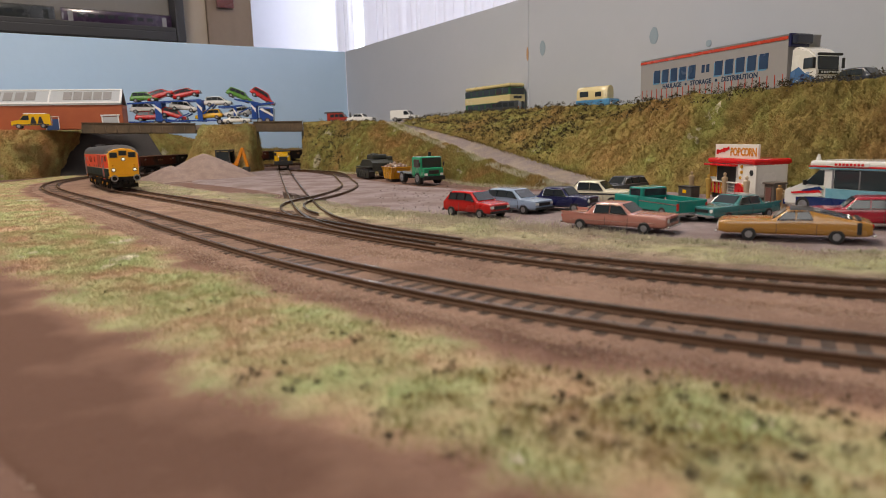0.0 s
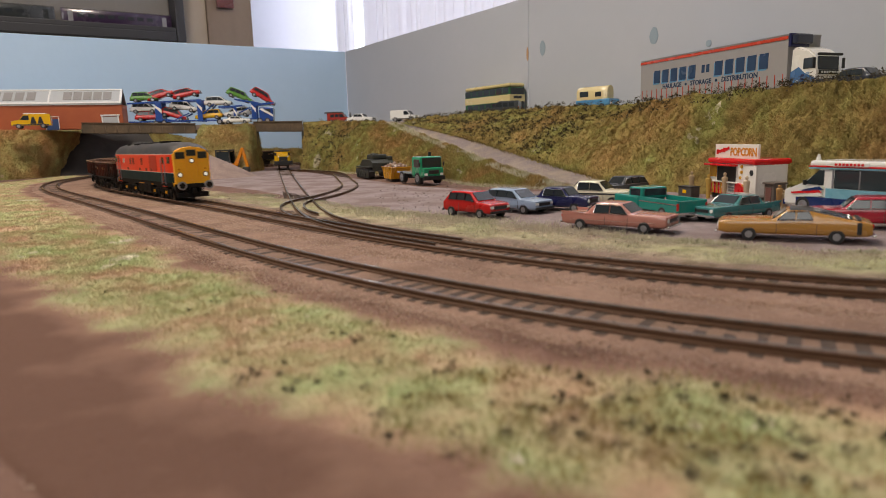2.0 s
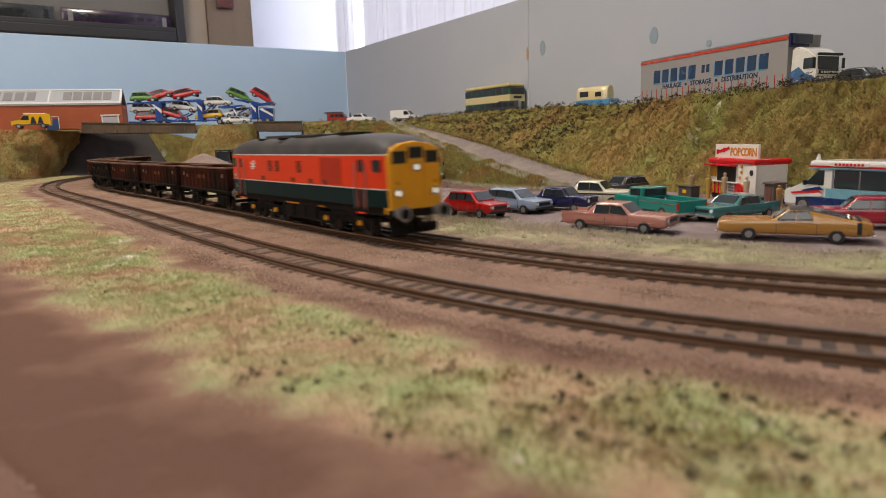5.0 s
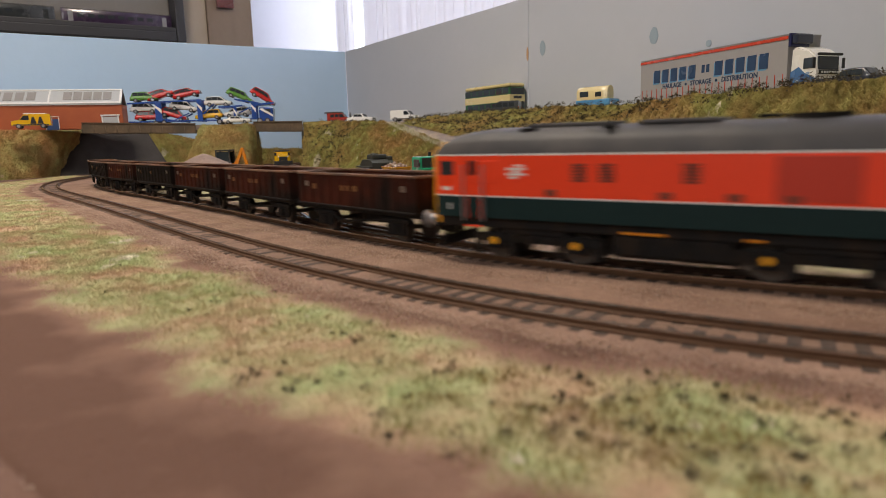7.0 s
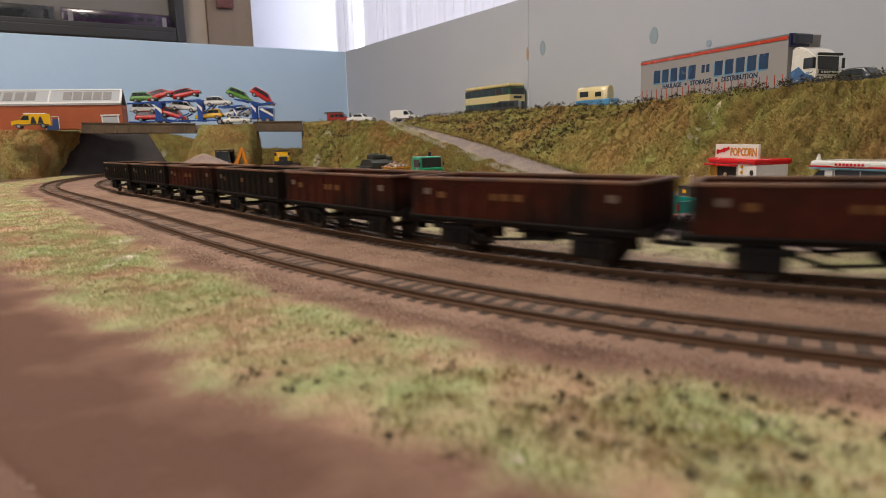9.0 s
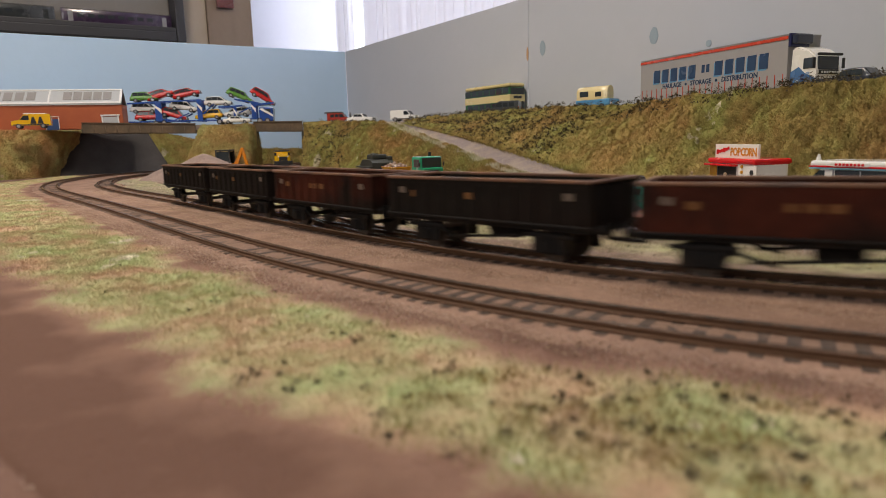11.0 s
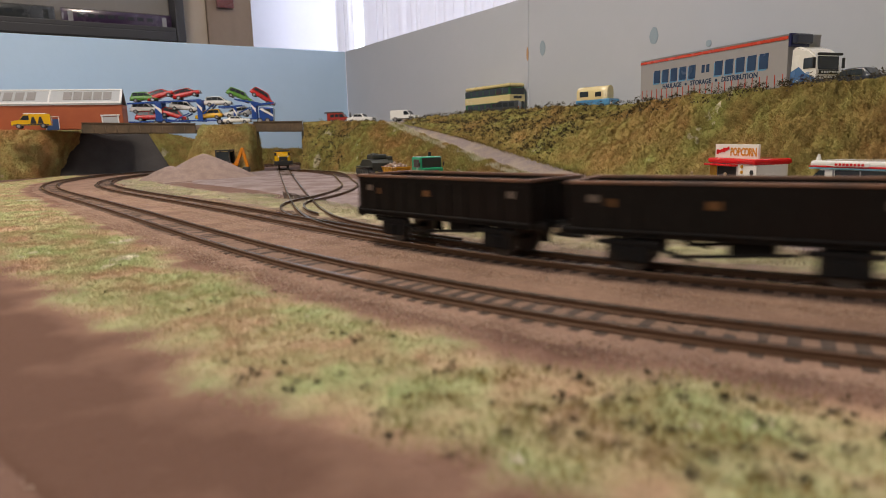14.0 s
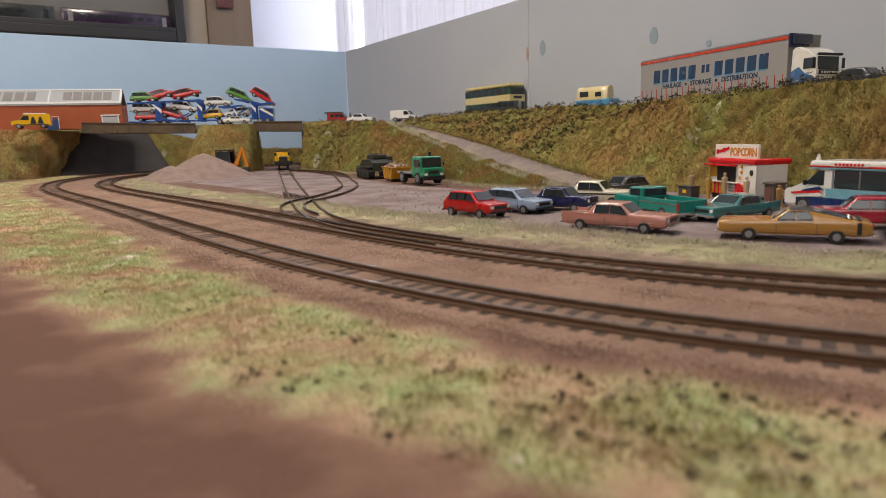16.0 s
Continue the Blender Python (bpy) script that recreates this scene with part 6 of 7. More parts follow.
# ---- static grass and scatter ----
def grass_mat(name, a, b, c, freq=9.0, patch=(0.40, 0.62)):
    """Fibres: two patchy colours by place, a third by the single fibre."""
    m = bpy.data.materials.new(name)
    m.use_nodes = True
    nt = m.node_tree
    L = nt.links.new
    bs = nt.nodes["Principled BSDF"]
    bs.inputs["Roughness"].default_value = 0.85
    bs.inputs["Specular IOR Level"].default_value = 0.2
    tc, n1, geo = nt.nodes.new("ShaderNodeTexCoord"), nt.nodes.new("ShaderNodeTexNoise"), nt.nodes.new("ShaderNodeNewGeometry")
    n1.inputs["Scale"].default_value = freq
    n1.inputs["Detail"].default_value = 6
    n1.inputs["Roughness"].default_value = 0.65
    L(tc.outputs["Object"], n1.inputs["Vector"])
    mr = nt.nodes.new("ShaderNodeMapRange")
    mr.inputs[1].default_value, mr.inputs[2].default_value = patch
    L(n1.outputs["Fac"], mr.inputs[0])
    m1, m2 = nt.nodes.new("ShaderNodeMix"), nt.nodes.new("ShaderNodeMix")
    for q in (m1, m2):
        q.data_type = "RGBA"
    m1.inputs[6].default_value, m1.inputs[7].default_value = (*a, 1), (*b, 1)
    L(mr.outputs[0], m1.inputs[0])
    pw = nt.nodes.new("ShaderNodeMath")
    pw.operation = "POWER"
    pw.inputs[1].default_value = 2.2
    L(geo.outputs["Random Per Island"], pw.inputs[0])
    L(pw.outputs[0], m2.inputs[0])
    L(m1.outputs[2], m2.inputs[6])
    m2.inputs[7].default_value = (*c, 1)
    L(m2.outputs[2], bs.inputs["Base Color"])
    return m


def fibres(name, P, D, length, width, material, label, seed, category="grass"):
    """Thin three-cornered fibres at points P (n, 3), leaning along D, in millimetres."""
    rg = np.random.RandomState(seed)
    n = len(P)
    ln = (length[0] + (length[1] - length[0]) * rg.rand(n))[:, None]
    d = D + rg.normal(0, 0.42, (n, 3))
    d /= np.linalg.norm(d, axis=1)[:, None]
    s = np.cross(d, rg.normal(0, 1, (n, 3)))
    s /= np.linalg.norm(s, axis=1)[:, None] + 1e-6
    w = width * (0.7 + 0.6 * rg.rand(n))[:, None]
    V = np.empty((n, 3, 3))
    V[:, 0], V[:, 1], V[:, 2] = P - s * w - d * 0.6, P + s * w - d * 0.6, P + d * ln
    me = bpy.data.meshes.new(name)
    me.from_pydata((V.reshape(-1, 3) * MM).tolist(), [], np.arange(3 * n).reshape(-1, 3).tolist())
    me.materials.append(material)
    ob = new(name, me)
    return tagged(ob, label, category, "", "stuff")


def field(p, f, seed=0.0):
    return np.array([noise.noise(Vector((x * f, y * f, seed))) for x, y in p])


def along(L, s0, s1, d0, d1, n, seed, f=0.03, cut=-0.15, z=-3.6, soft=14.0):
    """Random places beside a track, between two distances from it, in patches."""
    rg = np.random.RandomState(seed)
    s = s0 + (s1 - s0) * rg.rand(n)
    d = d0 + (d1 - d0) * rg.rand(n)
    x, y, a = (np.interp(s, L[:, 0], L[:, k]) for k in (1, 2, 3))
    p = np.c_[x - np.sin(a) * d, y + np.cos(a) * d]
    edge = np.minimum(abs(d - d0), abs(d - d1)) / soft
    keep = field(p, f, seed) + 0.5 * field(p, f * 4, seed + 3) + np.minimum(edge, 1) * 0.5 - 0.35 + rg.normal(0, 0.12, n) > cut
    p = p[keep]
    return np.c_[p, np.full(len(p), z)]


def on_bank(rows, n, seed):
    rg = np.random.RandomState(seed)
    G = np.array([[tuple(p) for p in r] for r in rows])
    A, B = G.shape[0] - 1, G.shape[1] - 1
    area = np.linalg.norm(np.cross(G[1:, :-1] - G[:-1, :-1], G[:-1, 1:] - G[:-1, :-1]), axis=2).ravel()
    cell = rg.choice(A * B, n, p=area / area.sum())
    i, j = cell // B, cell % B
    u, v = rg.rand(n, 1), rg.rand(n, 1)
    P = G[i, j] * (1 - u) * (1 - v) + G[i + 1, j] * u * (1 - v) + G[i, j + 1] * (1 - u) * v + G[i + 1, j + 1] * u * v
    N = np.cross(G[i + 1, j] - G[i, j], G[i, j + 1] - G[i, j])
    N /= np.linalg.norm(N, axis=1)[:, None] + 1e-9
    N[N[:, 2] < 0] *= -1
    return P, N


VERGE = turf_mat("verge_fibres", VERGE_COLS, (0.36, 0.24, 0.11), 30.0, True, wear=0.3, spread=0.14)
STRAW = grass_mat("pale_verge_fibres", (0.60, 0.53, 0.40), (0.42, 0.43, 0.25), (0.66, 0.60, 0.48), 22.0)
BANKG = turf_mat("bank_fibres", BANK_COLS, (0.20, 0.12, 0.04), 17.0, True)
HILLG = turf_mat("mound_fibres", STRAW_COLS, (0.30, 0.19, 0.07), 17.0, True)

UPV = np.array([[0.0, 0.0, 1.0]])


def verge_points(s0, s1, n, seed, lift=0.0, low=0.1):
    """Places on the near verge, thinning out with its cover."""
    rg = np.random.RandomState(seed)
    out = []
    for s, d, r in zip(s0 + (s1 - s0) * rg.rand(n), -110 + 88 * rg.rand(n), rg.rand(n)):
        c, z = verge_at(s, d)
        if r < low + (c + 0.15) * 0.9 and c > -0.45:
            out.append((s, d, z + lift))
    out = np.array(out)
    x, y, a = (np.interp(out[:, 0], FRONT_LINE[:, 0], FRONT_LINE[:, k]) for k in (1, 2, 3))
    return np.c_[x - np.sin(a) * out[:, 1], y + np.cos(a) * out[:, 1], out[:, 2]]


p = verge_points(1500, 2030, 150000, 11)
fibres("verge_grass", p, UPV.repeat(len(p), 0), (0.7, 2.0), 0.13, VERGE, "soft straw and green grass verge beside the near track", 1)
p = verge_points(1865, 1990, 22000, 15)
p = p[field(p[:, :2], 0.045, 9.0) + 0.5 * field(p[:, :2], 0.15, 4.0) > 0.02]
fibres("verge_grass", p, UPV.repeat(len(p), 0), (1.0, 2.4), 0.15, BANKG, "darker olive and brown tufts in the verge", 5)
p = verge_points(640, 1500, 70000, 12)
fibres("verge_grass", p, UPV.repeat(len(p), 0), (0.9, 2.2), 0.2, VERGE, "patchy straw grass along the outside of the curve", 2)
p = along(BACK_LINE, 1130, 1950, 30, 84, 90000, 13, 0.035, -0.1, -2.6)
fibres("verge_grass", p, UPV.repeat(len(p), 0), (0.8, 2.2), 0.17, STRAW, "pale straw grass strip before the car park", 3)
p = along(BACK_LINE, 660, 1120, 15, 62, 20000, 14, 0.03, -0.15, -2.6)
fibres("verge_grass", p, UPV.repeat(len(p), 0), (1.2, 2.6), 0.3, STRAW, "thin pale grass beside the gravel heap", 4)


def bank_grass(rows, n, seed, m, label, length=(2.6, 6.0), w=0.33, cut=None):
    P, N = on_bank(rows, n, seed)
    if cut is not None:
        keep = field(P[:, [0, 2]] + P[:, [1, 1]] * 0.7, 0.035, seed) + 0.6 * field(P[:, [0, 2]], 0.11, seed) > cut
        P, N = P[keep], N[keep]
    return fibres("bank_grass", P, N * 0.75 + UPV * 0.45, length, w, m, label, seed)


bank_grass(bank_main, 230000, 21, BANKG, "dense olive and straw fibres on the high bank", (1.3, 3.4), 0.2)
bank_grass(bank_low, 90000, 23, BANKG, "dense olive and straw fibres on the low bank", (1.6, 4.2), 0.28)
bank_grass(bank_left, 60000, 25, HILLG, "straw and pale green fibres on the bank below the factory", (2.0, 5.0), 0.4)
bank_grass(bank_hill, 36000, 26, HILLG, "straw fibres on the mound between the bridges", (2.0, 4.6), 0.38)
bank_grass(bank_far, 12000, 27, BANKG, "olive fibres at the foot of the backdrop", w=0.45)

CLUMP = mat("dark_foliage_clump", (0.035, 0.028, 0.012), 0.9, 0, 0.5, 300, second=(0.07, 0.05, 0.02), mix=(0.45, 0.65))


def clumps(P, size, per, seed, label, scrap=(0.35, 0.8)):
    """Small dark tufts of leaf scraps."""
    rg = np.random.RandomState(seed)
    n = len(P)
    C = np.repeat(P, per, 0) + np.repeat(rg.uniform(size[0], size[1], (n, 1)), per, 0) * rg.normal(0, 0.55, (n * per, 3)) * np.array([[1, 1, 0.8]])
    t = rg.normal(0, 1, (n * per, 3, 3))
    V = C[:, None, :] + t * rg.uniform(scrap[0], scrap[1], (n * per, 1, 1))
    me = bpy.data.meshes.new("leaf_scatter")
    me.from_pydata((V.reshape(-1, 3) * MM).tolist(), [], np.arange(3 * n * per).reshape(-1, 3).tolist())
    me.materials.append(CLUMP)
    return tagged(new("leaf_scatter", me), label, "foliage", "", "stuff")


def bank_clumps(rows, n, seed, label, crest=0.5, size=(1.4, 3.6)):
    P, N = on_bank(rows, n * 3, seed)
    rg = np.random.RandomState(seed)
    top = P[:, 2] / max(P[:, 2].max(), 1)
    P = P[rg.rand(len(P)) < 0.25 + crest * np.clip(top, 0, 1) ** 4][:n]
    clumps(P + N[:len(P)] * 1.5 + np.array([[0, 0, 1.0]]), size, 16, seed, label)


bank_clumps(bank_main, 1100, 31, "dark brown leafy scraps over the high bank")
bank_clumps(bank_low, 420, 32, "dark brown leafy scraps over the low bank")
bank_clumps(bank_left, 60, 33, "dark leafy scraps on the factory bank")
C0 = np.array([[tuple(p) for p in r][-1] for r in bank_main])
rgc = np.random.RandomState(5)
pick = C0[rgc.randint(0, int(len(C0) * 0.72), 190)] + rgc.normal(0, 1, (190, 3)) * np.array([[6, 6, 0.8]]) + np.array([[0, 0, 2.2]])
clumps(pick, (1.6, 4.2), 22, 6, "brown bushy scraps along the crest")
clumps(verge_points(1820, 2000, 190, 41, 0.3), (0.5, 1.5), 40, 42, "dark brown and olive crumbs scattered through the verge", (0.12, 0.36))
clumps(verge_points(1885, 1990, 170, 47, 0.3), (0.8, 2.2), 60, 48, "dark leafy tufts in the verge", (0.14, 0.4))
clumps(verge_points(900, 1780, 110, 45, 0.3), (0.4, 1.2), 18, 46, "few dark crumbs on the outer verge", (0.16, 0.36))
P0 = along(BACK_LINE, 1150, 1850, 28, 78, 240, 43, 0.02, -0.3)
clumps(P0 + np.array([[0, 0, 0.8]]), (0.5, 1.4), 18, 44, "dark crumbs scattered before the car park", (0.18, 0.4))


def grains(L, s0, s1, d0, d1, n, seed, size, m, label, z):
    rg = np.random.RandomState(seed)
    s, d = s0 + (s1 - s0) * rg.rand(n), d0 + (d1 - d0) * rg.rand(n)
    x, y, a = (np.interp(s, L[:, 0], L[:, k]) for k in (1, 2, 3))
    P = np.c_[x - np.sin(a) * d, y + np.cos(a) * d, np.full(n, z)]
    r = rg.uniform(size[0], size[1], (n, 1, 1))
    T = np.array([[1, 1, 1], [1, -1, -1], [-1, 1, -1], [-1, -1, 1]]) * 0.6
    V = P[:, None, :] + (T[None] + rg.normal(0, 0.25, (n, 4, 3))) * r
    F = (np.arange(n)[:, None, None] * 4 + np.array([[0, 1, 2], [0, 3, 1], [0, 2, 3], [1, 3, 2]])[None]).reshape(-1, 3)
    me = bpy.data.meshes.new("ballast_grain")
    me.from_pydata((V.reshape(-1, 3) * MM).tolist(), [], F.tolist())
    me.materials.append(m)
    return tagged(new("ballast_grain", me), label, "ballast", "", "stuff")


GRAIN = grass_mat("ballast_grain", (0.42, 0.28, 0.20), (0.33, 0.21, 0.15), (0.60, 0.47, 0.38), 30.0)
grains(FRONT_LINE, 1300, 2100, -30, 60, 80000, 51, (0.16, 0.38), GRAIN, "loose ballast grains between and beside the tracks", -2.9)
grains(BACK_LINE, 900, 1850, -36, 26, 40000, 52, (0.18, 0.38), GRAIN, "loose ballast grains about the far track", -2.9)
grains(FRONT_LINE, 1450, 2100, -150, -30, 9000, 53, (0.15, 0.45), GRAIN, "loose grains strewn over the earth", -3.9)


def edge_points(pts, n, seed, spread):
    rg = np.random.RandomState(seed)
    A = np.array(pts, float)
    u = rg.rand(n) * (len(A) - 1.001)
    i = u.astype(int)
    f = (u - i)[:, None]
    return A[i] * (1 - f) + A[i + 1] * f + rg.normal(0, 1, (n, 3)) * np.array([[spread, spread, 0.6]])


p = edge_points(RAMP_F, 13000, 61, 4.5)
fibres("verge_grass", p, UPV.repeat(len(p), 0), (2.0, 5.0), 0.3, BANKG, "ragged grass along the foot of the high bank", 62)
p = edge_points(RAMP_N, 9000, 63, 5.0)
fibres("verge_grass", p, UPV.repeat(len(p), 0), (1.6, 4.0), 0.3, STRAW, "ragged pale grass along the ramp edge", 64)
clumps(edge_points(RAMP_F, 70, 65, 6.0), (0.8, 2.2), 16, 66, "dark scraps along the ramp", (0.25, 0.6))
p = edge_points(LOW_TOE, 5000, 67, 5.0)
fibres("verge_grass", p + np.array([[0, 0, 1.2]]), UPV.repeat(len(p), 0), (1.6, 4.0), 0.3, STRAW, "ragged grass along the foot of the low bank", 68)
rg = np.random.RandomState(70)
q = np.c_[rg.uniform(-60, 170, 420), rg.uniform(430, 720, 420), np.full(420, -1.9)]
clumps(q, (0.3, 1.0), 9, 71, "brown crumbs strewn on the ash yard", (0.15, 0.35))
p = edge_points([(-75, 470, -2), (-20, 420, -2), (30, 375, -2), (85, 322, -2)], 3000, 72, 9.0)
fibres("verge_grass", p, UPV.repeat(len(p), 0), (1.0, 2.4), 0.2, STRAW, "thin tufts at the edge of the ash yard", 73)

# ---- the train ----
ORANGE = mat("loco_red_orange_paint", (0.86, 0.05, 0.006), 0.45, 0, 0.06, 60)
DKGREEN = mat("loco_dark_slate_paint", (0.006, 0.022, 0.023), 0.6, 0, 0.15, 60, spec=0.2)
ROOFGREY = mat("loco_grey_roof", (0.05, 0.048, 0.052), 0.55, 0, 0.15, 50, second=(0.09, 0.082, 0.08), mix=(0.45, 0.7), spec=0.3)
WARNYEL = mat("warning_yellow_paint", (0.92, 0.43, 0.016), 0.4, 0, 0.07, 60)
UNDER = mat("underframe_black", (0.010, 0.009, 0.009), 0.75, 0, 0.4, 120, second=(0.026, 0.017, 0.011), mix=(0.5, 0.75), spec=0.2)
BEAM = mat("lit_headlamp", (1.0, 0.93, 0.78), 0.3, 0, 0.02, 200, emit=0.5)
LOCO_L = 186.0


def loco_ring(x, w, z0, z1, n=9):
    """Half outline of the roof: from the cantrail up and over."""
    pts = []
    for k in range(n):
        a = math.pi * k / (n - 1)
        c, s = math.cos(a), math.sin(a)
        pts.append((x, w * (abs(c) ** 0.75) * (1 if c > 0 else -1), z0 + (z1 - z0) * (s ** 0.85 if s > 0 else 0)))
    return pts


def locomotive():
    lo = thing("diesel_locomotive", "red and slate diesel locomotive with a full yellow cab end", "locomotive")
    L, W = LOCO_L, 17.6
    h = L / 2
    zb, zs, zc, zr = 12.5, 24.6, 40.4, 50.8
    xs = [-h, -h + 2.5, -h + 14, h - 14, h - 2.5, h]
    ws = [W - 2.6, W - 1.2, W, W, W - 1.2, W - 2.6]

    def band(name, z0, z1, m, label=""):
        bm = bmesh.new()
        loft(bm, [[(x, -w, z0), (x, w, z0), (x, w, z1), (x, -w, z1)] for x, w in zip(xs, ws)])
        return part(name, bm, m, lo, label, 30)
    band("lower_body", zb + 4, zs, DKGREEN, "dark slate lower body side")
    band("upper_body", zs + 0.5, zc, ORANGE, "bright red upper body side")
    band("white_line", zs, zs + 0.5, WHITE, "thin white lining")
    band("cantrail_line", zc, zc + 0.6, WHITE, "thin white cantrail lining")
    bm = bmesh.new()
    rx = [-h + 0.3, -h + 2, -h + 7, -h + 14, -h + 24, h - 24, h - 14, h - 7, h - 2, h - 0.3]
    rh = [44.2, 46.2, 48.6, 50.0, zr, zr, 50.0, 48.6, 46.2, 44.2]
    rw = [W - 2.7, W - 1.4, W - 0.6, W, W, W, W, W - 0.6, W - 1.4, W - 2.7]
    loft(bm, [loco_ring(x, w, zc + 0.6, z) for x, z, w in zip(rx, rh, rw)])
    roof = part("roof", bm, ROOFGREY, lo, "matt grey domed roof", 50)
    for c, d in (((-38, 0, 51.0), (34, 15, 1.6)), ((2, 0, 50.9), (26, 19, 1.6))):
        bm = bmesh.new()
        box(bm, c, d, 0.5)
        part("roof_hatch", bm, ROOFGREY, roof)
    bm = bmesh.new()
    cyl(bm, (42, 0, 51), 9.0, 1.8, "Z", 24)
    part("fan_grille", bm, UNDER, roof)
    for c, d in (((-52, -8.5, 49.6), (6, 8, 1.2)), ((-20, -9, 49.7), (3, 12, 1.2)), ((28, 0, 51.6), (8, 4, 1.0))):
        bm = bmesh.new()
        box(bm, c, d, 0.3)
        part("roof_fitting", bm, UNDER, roof)
    for e, sx in ((1, 1), (-1, -1)):
        x = sx * h
        bm = bmesh.new()
        outline = [(-15.0, 13.5), (15.0, 13.5), (15.2, 40.6), (13.0, 43.4), (8, 45.6), (0, 46.6), (-8, 45.6), (-13.0, 43.4), (-15.2, 40.6)]
        loft(bm, [[(x - sx * 2.6, y * 1.06, z) for y, z in outline], [(x + sx * 0.2, y, z) for y, z in outline], [(x + sx * 0.6, y * 0.96, z * 0.985 + 0.4) for y, z in outline]])
        f = part("cab_front", bm, WARNYEL, lo, "warning yellow cab front", 30)
        xf = x + sx * 0.75
        for y0, y1, z0, z1 in ((-13.2, -5.6, 36.6, 42.0), (-4.0, 4.0, 38.8, 43.8), (5.6, 13.2, 36.6, 42.0)):
            bm = bmesh.new()
            box(bm, (xf, (y0 + y1) / 2, (z0 + z1) / 2), (0.5, y1 - y0, z1 - z0), 0.22)
            part("cab_window", bm, GLASS, f, "dark cab window")
            bm = bmesh.new()
            box(bm, (xf - sx * 0.15, (y0 + y1) / 2, (z0 + z1) / 2), (0.5, y1 - y0 + 1.0, z1 - z0 + 1.0), 0.22)
            part("window_surround", bm, mat("surround_ochre", (0.5, 0.25, 0.03), 0.5), f)
        for y, z, r in ((0, 34.6, 1.6), (-10.8, 23.0, 1.6), (10.8, 23.0, 1.6)):
            bm = bmesh.new()
            cyl(bm, (xf, y, z), r + 0.6, 1.6, "X", 20)
            q = part("headlamp", bm, CHROME, f, "round headlamp", 40)
            bm = bmesh.new()
            cyl(bm, (xf + sx * 0.8, y, z), r * 0.85, 0.4, "X", 20)
            part("lens", bm, BEAM if sx > 0 else LAMP, q, "lit white lens" if sx > 0 else "", 40)
        for y in (-13.0, 13.0):
            bm = bmesh.new()
            cyl(bm, (xf, y * 0.85, 27.6), 0.8, 1.2, "X", 12)
            part("marker_lamp", bm, AMBER, f, "", 40)
        bm = bmesh.new()
        for y in (-4.6, 4.6):
            box(bm, (xf, y, 27.0), (0.35, 0.4, 17))
        box(bm, (xf, 0, 35.6), (0.35, 9.2, 0.4))
        cyl(bm, (xf, 0, 20.5), 2.2, 0.5, "X", 18)
        part("front_door", bm, WARNYEL, f)
        bm = bmesh.new()
        box(bm, (x - sx * 0.8, 0, 13.4), (3.0, 31, 4.0), 0.4)
        beam = part("buffer_beam", bm, UNDER, lo, "black buffer beam")
        for y in (-11.35, 11.35):
            bm = bmesh.new()
            cyl(bm, (x + sx * 3.2, y, 13.9), 2.3, 6.0, "X", 18)
            cyl(bm, (x + sx * 6.6, y, 13.9), 3.7, 0.9, "X", 24)
            bf = part("buffer", bm, RIM, beam, "round grey buffer", 40)
            bm = bmesh.new()
            cyl(bm, (x + sx * 7.1, y, 13.9), 2.4, 0.3, "X", 20)
            part("buffer_face", bm, UNDER, bf)
        bm = bmesh.new()
        for y, l in ((-6, 7), (-4.5, 9), (4.5, 9), (6, 7), (8, 6)):
            rod(bm, (x + sx * 1.2, y, 13), (x + sx * 2.2, y * 0.95, 13 - l), 0.55)
        box(bm, (x + sx * 2, 0, 9), (3, 3.4, 4), 0.3)
        box(bm, (x - sx * 2, 0, 5.5), (1.2, 27, 4.5), 0.3)
        part("hose_gear", bm, UNDER, beam, "black hoses and hook")
        for sy in (-1, 1):
            bm = bmesh.new()
            for dx in (15.5, 24.5):
                rod(bm, (x - sx * dx, sy * (W + 0.55), 15), (x - sx * dx, sy * (W + 0.55), 37), 0.33)
            part("handrail", bm, RIM, lo, "thin light grey handrail", 40)
            bm = bmesh.new()
            box(bm, (x - sx * 8.5, sy * (W - 0.65), 35.6), (9, 0.6, 5.6), 0.25)
            part("side_window", bm, GLASS, lo, "dark cab side window")
            bm = bmesh.new()
            box(bm, (x - sx * 20, sy * (W + 0.02), 35.6), (4.4, 0.5, 5.8), 0.2)
            part("door_window", bm, GLASS, lo)
            bm = bmesh.new()
            for dx in (17, 23):
                box(bm, (x - sx * dx, sy * (W + 0.03), 27.0), (0.35, 0.35, 22))
            box(bm, (x - sx * 20, sy * (W + 0.2), 13.2), (7, 1.6, 0.5))
            part("cab_door", bm, ORANGE, lo)
    GRILLE = mat("body_side_grille", (0.16, 0.035, 0.02), 0.7, 0, 0.3, 300)
    for sy in (-1, 1):
        for x0 in (-29, -19, 9):
            bm = bmesh.new()
            for k in range(6):
                box(bm, (x0, sy * (W + 0.15), 31.4 + k * 1.1), (5.2, 0.5, 0.75))
            part("body_grille", bm, GRILLE, lo, "dark red louvred grille")
        for x0 in (-40, 1, 22, 38):
            bm = bmesh.new()
            box(bm, (x0, sy * (W + 0.05), 26.8), (4.2, 0.4, 2.4), 0.15)
            part("boiler_panel", bm, GRILLE, lo)
        bm = bmesh.new()
        box(bm, (-68 * 1.0, sy * (W + 0.02), 34.2), (12, 0.5, 8.6), 0.2)
        part("side_panel", bm, ORANGE, lo)
        bm = bmesh.new()
        box(bm, (44, sy * (W + 0.02), 32.8), (22, 0.45, 13.5), 0.2)
